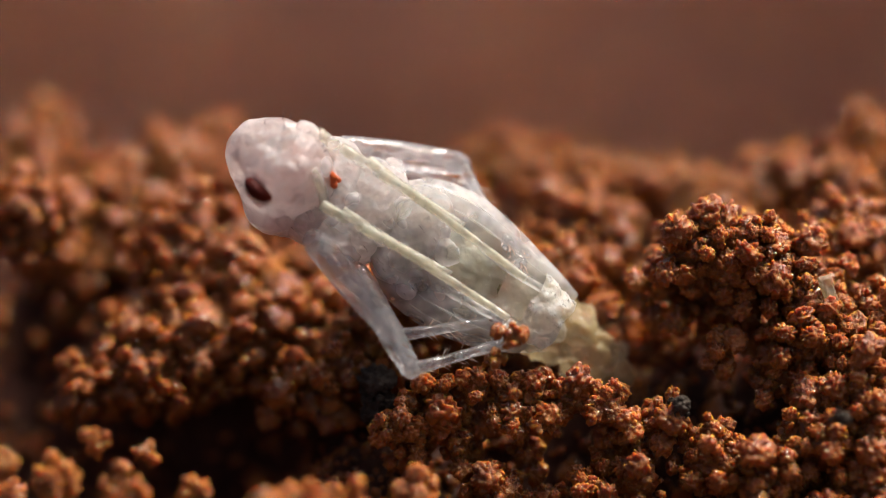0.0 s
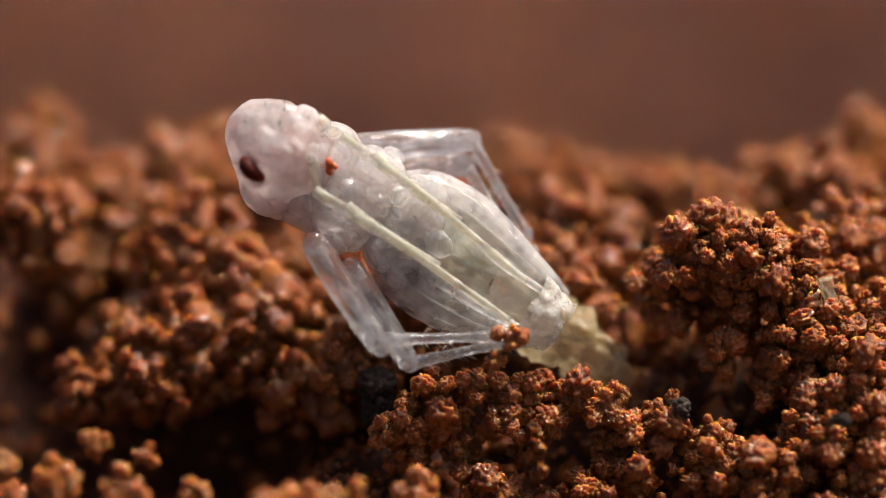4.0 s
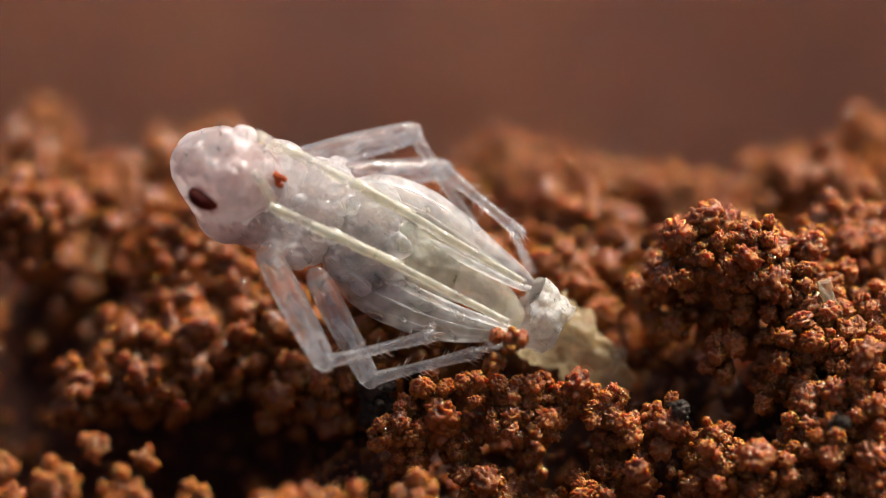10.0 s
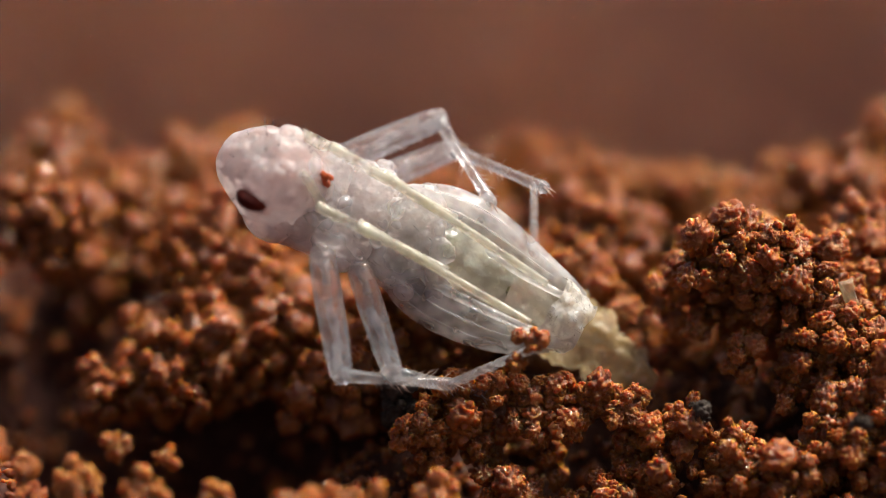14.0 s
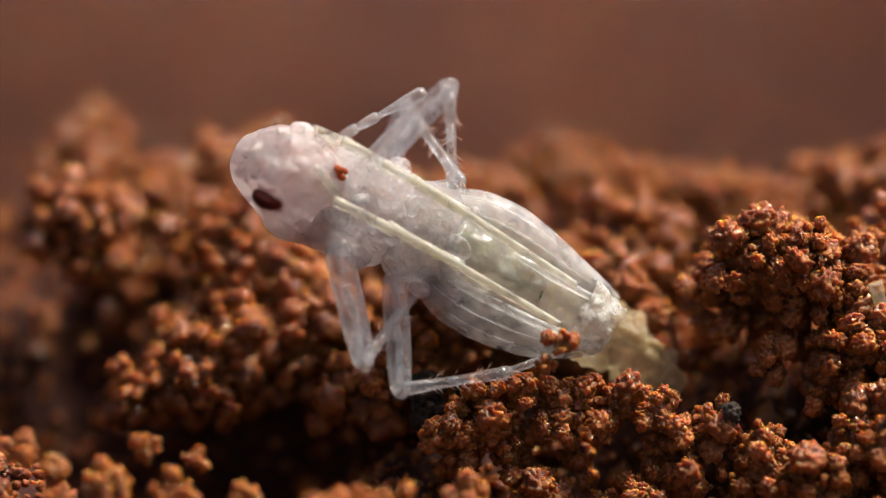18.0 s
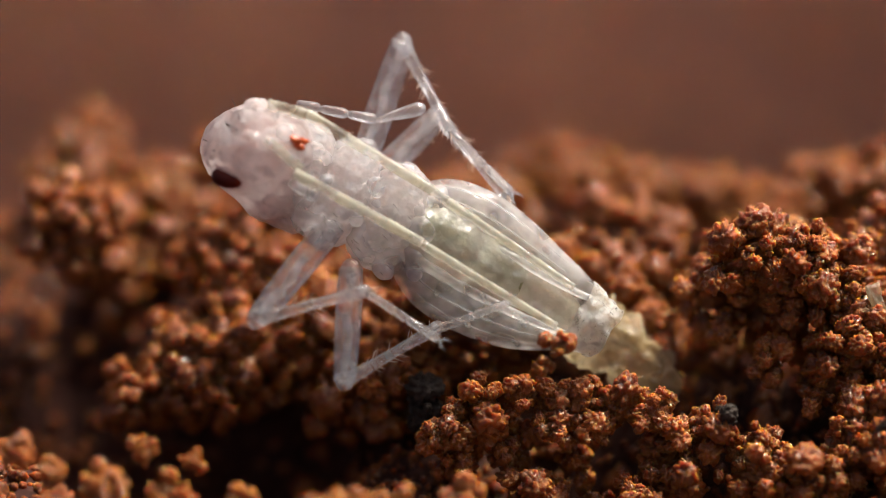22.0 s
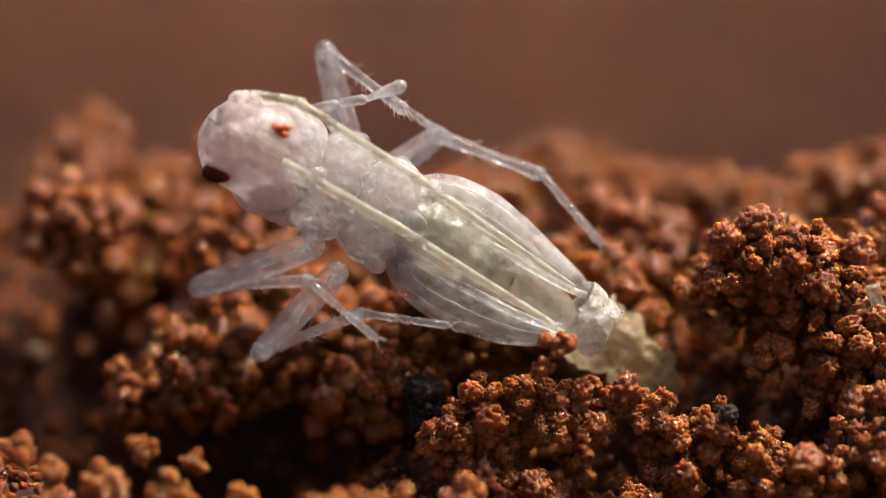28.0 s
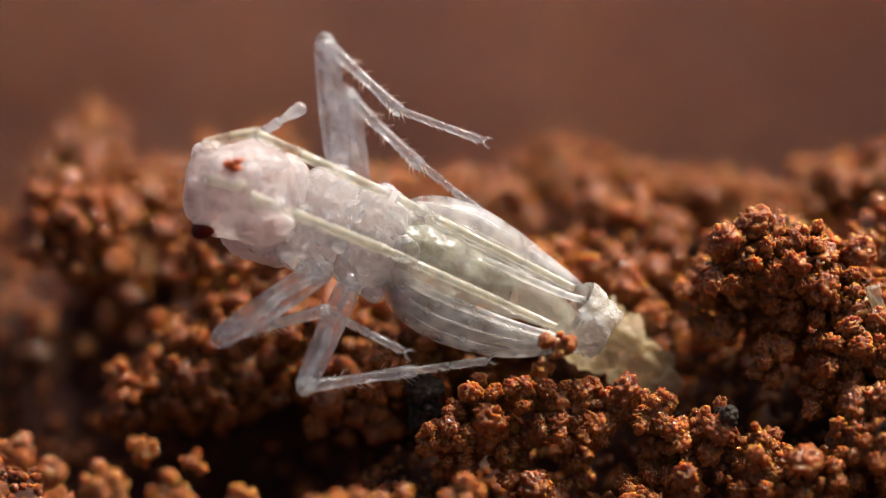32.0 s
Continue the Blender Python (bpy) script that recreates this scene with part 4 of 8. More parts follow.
    walk(thorax, [
        (0, bone(-0.744, 0.379, -0.120, -1.571, 0.823, -0.080)), (0.5, bone(-0.730, 0.298, -0.120, -1.592, 0.669, -0.080)),
        (1, bone(-0.799, 0.273, -0.120, -1.682, 0.590, -0.080)), (1.5, bone(-0.849, 0.364, -0.120, -1.705, 0.748, -0.080)),
        (2, bone(-0.808, 0.377, -0.120, -1.650, 0.790, -0.080)), (2.5, bone(-0.808, 0.381, -0.120, -1.649, 0.797, -0.080)),
        (3, bone(-0.835, 0.373, -0.120, -1.685, 0.771, -0.080)), (3.5, bone(-0.775, 0.455, -0.120, -1.573, 0.948, -0.080)),
        (5.5, bone(-0.885, 0.440, -0.120, -1.717, 0.873, -0.080)), (6, bone(-0.892, 0.370, -0.120, -1.753, 0.744, -0.080)),
        (6.5, bone(-0.930, 0.296, -0.120, -1.820, 0.593, -0.080)), (7, bone(-0.990, 0.432, -0.120, -1.844, 0.820, -0.080)),
        (8, bone(-0.945, 0.414, -0.120, -1.798, 0.804, -0.080)), (8.5, bone(-0.936, 0.407, -0.120, -1.791, 0.795, -0.080)),
        (9, bone(-0.871, 0.466, -0.120, -1.690, 0.924, -0.080)), (9.5, bone(-0.927, 0.613, -0.120, -1.700, 1.145, -0.080)),
        (10, bone(-1.070, 0.446, -0.120, -1.931, 0.818, -0.080)), (10.5, bone(-1.055, 0.454, -0.120, -1.912, 0.836, -0.080)),
        (11, bone(-0.994, 0.481, -0.120, -1.832, 0.902, -0.080)), (11.5, bone(-0.987, 0.474, -0.120, -1.826, 0.894, -0.080)),
        (12, bone(-0.834, 0.352, -0.120, -1.692, 0.733, -0.080)), (12.5, bone(-0.970, 0.335, -0.120, -1.852, 0.652, -0.080)),
        (13, bone(-1.026, 0.453, -0.120, -1.879, 0.844, -0.080)), (13.5, bone(-0.926, 0.440, -0.120, -1.767, 0.856, -0.080)),
        (14, bone(-0.918, 0.414, -0.120, -1.767, 0.813, -0.080)), (14.5, bone(-0.950, 0.430, -0.120, -1.799, 0.830, -0.080)),
        (16.5, bone(-1.084, 0.498, -0.120, -1.931, 0.902, -0.080)), (17, bone(-1.044, 0.496, -0.120, -1.885, 0.912, -0.080)),
        (17.5, bone(-1.045, 0.489, -0.120, -1.889, 0.899, -0.080)), (18, bone(-1.014, 0.445, -0.120, -1.868, 0.834, -0.080)),
        (18.5, bone(-1.021, 0.330, -0.120, -1.910, 0.629, -0.080)), (19, bone(-1.151, 0.585, -0.120, -1.981, 1.022, -0.080)),
        (19.5, bone(-1.165, 0.547, -0.120, -2.009, 0.957, -0.080)), (20, bone(-1.151, 0.527, -0.120, -1.998, 0.929, -0.080)),
        (20.8, bone(-1.167, 0.511, -0.120, -2.021, 0.898, -0.080)), (21, bone(-1.216, 0.499, -0.120, -2.079, 0.866, -0.080)),
        (21.2, bone(-1.241, 0.548, -0.120, -2.094, 0.938, -0.080)), (21.5, bone(-1.137, 0.722, -0.120, -1.921, 1.237, -0.080)),
        (22, bone(-1.236, 0.579, -0.120, -2.081, 0.988, -0.080)), (22.5, bone(-1.280, 0.603, -0.120, -2.124, 1.012, -0.080)),
        (23, bone(-1.270, 0.581, -0.120, -2.118, 0.981, -0.080)), (23.5, bone(-1.249, 0.553, -0.120, -2.103, 0.943, -0.080)),
        (24, bone(-1.313, 0.493, -0.120, -2.188, 0.831, -0.080)), (24.5, bone(-1.205, 0.413, -0.120, -2.089, 0.726, -0.080)),
        (25, bone(-1.337, 0.582, -0.120, -2.194, 0.965, -0.080)), (25.5, bone(-1.293, 0.648, -0.120, -2.127, 1.079, -0.080)),
        (27.5, bone(-1.341, 0.491, -0.120, -2.218, 0.823, -0.080)), (28, bone(-1.290, 0.621, -0.120, -2.130, 1.038, -0.080)),
        (28.5, bone(-1.314, 0.620, -0.120, -2.158, 1.029, -0.080)), (29, bone(-1.338, 0.524, -0.120, -2.208, 0.875, -0.080)),
        (30, bone(-1.351, 0.521, -0.120, -2.222, 0.868, -0.080)), (30.8, bone(-1.339, 0.508, -0.120, -2.213, 0.849, -0.080)),
        (31, bone(-1.334, 0.479, -0.120, -2.214, 0.804, -0.080)), (31.5, bone(-1.267, 0.473, -0.120, -2.143, 0.809, -0.080)),
        (32, bone(-1.348, 0.447, -0.120, -2.235, 0.750, -0.080)),])
    walk(abdomen, [
        (0, bone(-1.112, 0.575, -0.103, 0.612, -0.338, -0.200)), (0.5, bone(-1.110, 0.466, -0.103, 0.671, -0.328, -0.200)),
        (1, bone(-1.186, 0.421, -0.103, 0.631, -0.283, -0.200)), (1.5, bone(-1.225, 0.535, -0.103, 0.545, -0.276, -0.200)),
        (2, bone(-1.179, 0.560, -0.103, 0.569, -0.301, -0.200)), (2.5, bone(-1.177, 0.564, -0.103, 0.566, -0.301, -0.200)),
        (3, bone(-1.206, 0.548, -0.103, 0.551, -0.285, -0.200)), (3.5, bone(-1.127, 0.665, -0.103, 0.545, -0.327, -0.200)),
        (5.5, bone(-1.247, 0.628, -0.104, 0.479, -0.264, -0.200)), (6, bone(-1.264, 0.535, -0.104, 0.509, -0.255, -0.200)),
        (6.5, bone(-1.312, 0.433, -0.104, 0.512, -0.228, -0.200)), (7, bone(-1.358, 0.602, -0.104, 0.402, -0.212, -0.200)),
        (8, bone(-1.311, 0.584, -0.104, 0.446, -0.233, -0.200)), (8.5, bone(-1.301, 0.575, -0.104, 0.456, -0.236, -0.200)),
        (9, bone(-1.223, 0.659, -0.104, 0.474, -0.271, -0.200)), (9.5, bone(-1.261, 0.834, -0.104, 0.357, -0.227, -0.200)),
        (10, bone(-1.435, 0.607, -0.104, 0.333, -0.176, -0.200)), (10.5, bone(-1.418, 0.618, -0.104, 0.341, -0.182, -0.200)),
        (11, bone(-1.350, 0.659, -0.104, 0.377, -0.208, -0.200)), (11.5, bone(-1.342, 0.652, -0.104, 0.385, -0.212, -0.200)),
        (12, bone(-1.195, 0.515, -0.104, 0.563, -0.283, -0.200)), (12.5, bone(-1.325, 0.469, -0.105, 0.462, -0.216, -0.200)),
        (13, bone(-1.354, 0.606, -0.106, 0.365, -0.195, -0.200)), (13.5, bone(-1.236, 0.593, -0.107, 0.448, -0.242, -0.200)),
        (14, bone(-1.215, 0.554, -0.108, 0.467, -0.246, -0.200)), (14.5, bone(-1.232, 0.563, -0.108, 0.435, -0.230, -0.200)),
        (16.5, bone(-1.304, 0.603, -0.112, 0.298, -0.166, -0.200)), (17, bone(-1.246, 0.596, -0.113, 0.331, -0.184, -0.200)),
        (17.5, bone(-1.235, 0.582, -0.113, 0.333, -0.184, -0.200)), (18, bone(-1.193, 0.526, -0.114, 0.378, -0.200, -0.200)),
        (18.5, bone(-1.192, 0.390, -0.115, 0.421, -0.195, -0.200)), (19, bone(-1.299, 0.663, -0.116, 0.209, -0.125, -0.200)),
        (19.5, bone(-1.301, 0.614, -0.116, 0.213, -0.125, -0.200)), (20, bone(-1.274, 0.586, -0.117, 0.233, -0.134, -0.200)),
        (20.8, bone(-1.269, 0.558, -0.118, 0.227, -0.130, -0.200)), (21, bone(-1.313, 0.541, -0.119, 0.190, -0.113, -0.200)),
        (21.2, bone(-1.332, 0.590, -0.119, 0.152, -0.096, -0.200)), (21.5, bone(-1.214, 0.772, -0.119, 0.159, -0.098, -0.200)),
        (22, bone(-1.305, 0.613, -0.120, 0.143, -0.091, -0.200)), (22.5, bone(-1.349, 0.636, -0.120, 0.098, -0.069, -0.200)),
        (23, bone(-1.339, 0.614, -0.120, 0.115, -0.078, -0.200)), (23.5, bone(-1.319, 0.585, -0.120, 0.142, -0.091, -0.200)),
        (24, bone(-1.385, 0.521, -0.120, 0.110, -0.080, -0.200)), (24.5, bone(-1.277, 0.439, -0.120, 0.231, -0.127, -0.200)),
        (25, bone(-1.407, 0.613, -0.120, 0.059, -0.053, -0.200)), (25.5, bone(-1.361, 0.683, -0.120, 0.071, -0.053, -0.200)),
        (27.5, bone(-1.412, 0.518, -0.120, 0.086, -0.071, -0.200)), (28, bone(-1.358, 0.655, -0.120, 0.084, -0.062, -0.200)),
        (28.5, bone(-1.383, 0.653, -0.120, 0.064, -0.053, -0.200)), (29, bone(-1.410, 0.553, -0.120, 0.077, -0.065, -0.200)),
        (30, bone(-1.422, 0.550, -0.120, 0.068, -0.062, -0.200)), (30.8, bone(-1.410, 0.535, -0.120, 0.083, -0.068, -0.200)),
        (31, bone(-1.406, 0.506, -0.120, 0.096, -0.075, -0.200)), (31.5, bone(-1.339, 0.500, -0.120, 0.156, -0.098, -0.200)),
        (32, bone(-1.420, 0.472, -0.120, 0.094, -0.076, -0.200)),])
    walk(near_fore_femur, [
        (0, bone(-1.527, 0.418, 0.120, -0.975, -0.229, 0.120)), (1, bone(-1.511, 0.215, 0.120, -0.994, -0.454, 0.200)),
        (2, bone(-1.580, 0.310, 0.104, -1.013, -0.297, 0.280)), (2.5, bone(-1.580, 0.312, 0.104, -1.013, -0.296, 0.280)),
        (3, bone(-1.598, 0.308, 0.105, -1.013, -0.283, 0.280)), (3.5, bone(-1.530, 0.410, 0.110, -1.009, -0.239, 0.280)),
        (5.5, bone(-1.563, 0.411, 0.114, -1.165, -0.321, 0.280)), (6, bone(-1.583, 0.296, 0.105, -1.184, -0.433, 0.280)),
        (6.5, bone(-1.567, 0.236, 0.106, -1.098, -0.451, 0.280)), (6.67, bone(-1.623, 0.287, 0.106, -1.173, -0.412, 0.280)),
        (6.83, bone(-1.680, 0.339, 0.106, -1.252, -0.373, 0.280)), (7, bone(-1.735, 0.390, 0.106, -1.327, -0.334, 0.280)),
        (8, bone(-1.682, 0.296, 0.106, -1.238, -0.407, 0.280)), (8.5, bone(-1.682, 0.296, 0.106, -1.238, -0.407, 0.280)),
        (9, bone(-1.660, 0.401, 0.109, -1.188, -0.285, 0.280)), (9.5, bone(-1.882, 0.810, 0.104, -1.610, 0.024, 0.280)),
        (10, bone(-1.840, 0.358, 0.115, -1.446, -0.376, 0.280)), (11, bone(-1.715, 0.392, 0.113, -1.394, -0.376, 0.280)),
        (11.5, bone(-1.728, 0.392, 0.113, -1.407, -0.376, 0.280)), (12, bone(-1.535, 0.307, 0.115, -1.238, -0.472, 0.280)),
        (12.5, bone(-1.700, 0.245, 0.109, -1.608, -0.582, 0.280)), (13, bone(-1.743, 0.345, 0.111, -1.531, -0.460, 0.280)),
        (14, bone(-1.620, 0.357, 0.112, -1.478, -0.464, 0.280)), (14.5, bone(-1.622, 0.356, 0.110, -1.478, -0.464, 0.280)),
        (16.5, bone(-1.712, 0.407, 0.109, -1.383, -0.357, 0.280)), (17, bone(-1.712, 0.411, 0.109, -1.383, -0.353, 0.280)),
        (17.5, bone(-1.717, 0.411, 0.110, -1.383, -0.351, 0.280)), (18, bone(-1.715, 0.446, 0.082, -1.524, -0.357, 0.280)),
        (18.5, bone(-1.563, 0.336, 0.089, -1.497, -0.489, 0.280)), (19, bone(-1.693, 0.581, 0.085, -2.039, -0.170, 0.280)),
        (19.5, bone(-1.767, 0.507, 0.098, -1.604, -0.307, 0.280)), (20, bone(-1.705, 0.468, 0.098, -1.486, -0.332, 0.280)),
        (20.8, bone(-1.729, 0.448, 0.094, -1.505, -0.350, 0.280)), (20.83, bone(-1.780, 0.406, 0.098, -1.875, -0.250, 0.280)),
        (20.87, bone(-1.831, 0.363, 0.102, -2.256, -0.148, 0.280)), (20.9, bone(-1.882, 0.321, 0.106, -2.626, -0.049, 0.280)),
        (21, bone(-1.884, 0.359, 0.110, -2.623, -0.025, 0.280)), (21.07, bone(-1.820, 0.356, 0.101, -2.473, -0.123, 0.280)),
        (21.13, bone(-1.754, 0.354, 0.092, -2.319, -0.224, 0.280)), (21.2, bone(-1.690, 0.351, 0.084, -2.169, -0.322, 0.280)),
        (21.5, bone(-1.610, 0.415, 0.089, -2.180, -0.185, 0.280)), (22, bone(-1.719, 0.582, 0.064, -2.230, -0.062, 0.280)),
        (22.5, bone(-1.751, 0.532, 0.104, -1.849, -0.293, 0.280)), (23, bone(-1.776, 0.520, 0.087, -1.773, -0.308, 0.280)),
        (23.5, bone(-1.757, 0.484, 0.092, -1.754, -0.345, 0.280)), (24, bone(-1.858, 0.383, 0.086, -2.471, -0.172, 0.280)),
        (24.5, bone(-1.732, 0.331, 0.086, -2.345, -0.225, 0.280)), (25, bone(-1.810, 0.447, 0.094, -2.384, -0.151, 0.280)),
        (25.5, bone(-1.775, 0.598, 0.088, -1.960, -0.208, 0.280)), (27.5, bone(-1.879, 0.418, 0.086, -2.098, -0.380, 0.280)),
        (28, bone(-1.851, 0.437, 0.097, -2.631, 0.154, 0.280)), (28.5, bone(-1.850, 0.452, 0.100, -2.620, 0.143, 0.280)),
        (29, bone(-1.780, 0.513, 0.082, -2.059, -0.264, 0.280)), (30, bone(-1.788, 0.506, 0.086, -2.040, -0.282, 0.280)),
        (30.8, bone(-1.788, 0.488, 0.086, -2.040, -0.300, 0.280)), (31, bone(-1.876, 0.417, 0.095, -2.403, -0.223, 0.280)),
        (31.5, bone(-1.736, 0.333, 0.098, -2.464, -0.066, 0.280)), (32, bone(-1.790, 0.284, 0.109, -2.479, -0.184, 0.280)),])
    walk(near_fore_tibia, [
        (0, bone(-0.975, -0.229, 0.120, -0.363, -0.134, -0.060)), (1, bone(-0.994, -0.454, 0.200, -0.402, -0.245, 0.020)),
        (2, bone(-1.013, -0.297, 0.280, -0.402, -0.222, 0.100)), (2.5, bone(-1.013, -0.296, 0.280, -0.402, -0.221, 0.100)),
        (3, bone(-1.013, -0.283, 0.280, -0.402, -0.230, 0.100)), (3.5, bone(-1.009, -0.239, 0.280, -0.402, -0.236, 0.100)),
        (5.5, bone(-1.165, -0.321, 0.280, -0.422, -0.188, 0.280)), (6, bone(-1.184, -0.433, 0.280, -0.441, -0.300, 0.280)),
        (6.5, bone(-1.098, -0.451, 0.280, -0.392, -0.349, 0.100)), (6.67, bone(-1.173, -0.412, 0.280, -0.509, -0.275, 0.100)),
        (6.83, bone(-1.252, -0.373, 0.280, -0.630, -0.199, 0.100)), (7, bone(-1.327, -0.334, 0.280, -0.748, -0.126, 0.100)),
        (8, bone(-1.238, -0.407, 0.280, -0.502, -0.235, 0.280)), (8.5, bone(-1.238, -0.407, 0.280, -0.502, -0.235, 0.280)),
        (9, bone(-1.188, -0.285, 0.280, -0.482, -0.191, 0.100)), (9.5, bone(-1.610, 0.024, 0.280, -1.448, 0.226, 0.100)),
        (10, bone(-1.446, -0.376, 0.280, -0.740, -0.198, 0.110)), (11, bone(-1.394, -0.376, 0.280, -0.689, -0.194, 0.114)),
        (11.5, bone(-1.407, -0.376, 0.280, -0.702, -0.194, 0.114)), (12, bone(-1.238, -0.472, 0.280, -0.647, -0.233, 0.100)),
        (12.5, bone(-1.608, -0.582, 0.280, -0.837, -0.403, 0.280)), (13, bone(-1.531, -0.460, 0.280, -0.834, -0.443, 0.100)),
        (14, bone(-1.478, -0.464, 0.280, -0.754, -0.523, 0.105)), (14.5, bone(-1.478, -0.464, 0.280, -0.754, -0.523, 0.105)),
        (16.5, bone(-1.383, -0.357, 0.280, -0.792, -0.026, 0.100)), (17, bone(-1.383, -0.353, 0.280, -0.792, -0.022, 0.100)),
        (17.5, bone(-1.383, -0.351, 0.280, -0.792, -0.024, 0.100)), (18, bone(-1.524, -0.357, 0.280, -1.296, -0.053, 0.100)),
        (18.5, bone(-1.497, -0.489, 0.280, -1.025, -0.468, 0.100)), (19, bone(-2.039, -0.170, 0.280, -1.315, -0.107, 0.108)),
        (19.5, bone(-1.604, -0.307, 0.280, -0.914, 0.098, 0.280)), (20, bone(-1.486, -0.332, 0.280, -0.876, -0.028, 0.100)),
        (20.8, bone(-1.505, -0.350, 0.280, -0.896, -0.046, 0.100)), (20.83, bone(-1.875, -0.250, 0.280, -1.429, -0.200, 0.100)),
        (20.87, bone(-2.256, -0.148, 0.280, -1.979, -0.358, 0.100)), (20.9, bone(-2.626, -0.049, 0.280, -2.512, -0.512, 0.100)),
        (21, bone(-2.623, -0.025, 0.280, -2.405, -0.389, 0.100)), (21.07, bone(-2.473, -0.123, 0.280, -2.089, -0.250, 0.159)),
        (21.13, bone(-2.319, -0.224, 0.280, -1.764, -0.107, 0.221)), (21.2, bone(-2.169, -0.322, 0.280, -1.448, 0.032, 0.280)),
        (21.5, bone(-2.180, -0.185, 0.280, -1.425, 0.273, 0.280)), (22, bone(-2.230, -0.062, 0.280, -1.506, 0.129, 0.280)),
        (22.5, bone(-1.849, -0.293, 0.280, -1.159, 0.138, 0.280)), (23, bone(-1.773, -0.308, 0.280, -1.163, 0.112, 0.178)),
        (23.5, bone(-1.754, -0.345, 0.280, -1.144, 0.094, 0.280)), (24, bone(-2.471, -0.172, 0.280, -1.755, 0.018, 0.188)),
        (24.5, bone(-2.345, -0.225, 0.280, -1.703, -0.088, 0.100)), (25, bone(-2.384, -0.151, 0.280, -1.700, 0.077, 0.100)),
        (25.5, bone(-1.960, -0.208, 0.280, -1.348, 0.188, 0.123)), (27.5, bone(-2.098, -0.380, 0.280, -1.453, 0.051, 0.280)),
        (28, bone(-2.631, 0.154, 0.280, -1.889, 0.203, 0.223)), (28.5, bone(-2.620, 0.143, 0.280, -1.937, 0.188, 0.100)),
        (29, bone(-2.059, -0.264, 0.280, -1.489, 0.136, 0.100)), (30, bone(-2.040, -0.282, 0.280, -1.451, 0.156, 0.149)),
        (30.8, bone(-2.040, -0.300, 0.280, -1.451, 0.138, 0.149)), (31, bone(-2.403, -0.223, 0.280, -1.716, 0.150, 0.280)),
        (31.5, bone(-2.464, -0.066, 0.280, -1.733, 0.010, 0.150)), (32, bone(-2.479, -0.184, 0.280, -1.776, 0.006, 0.123)),])
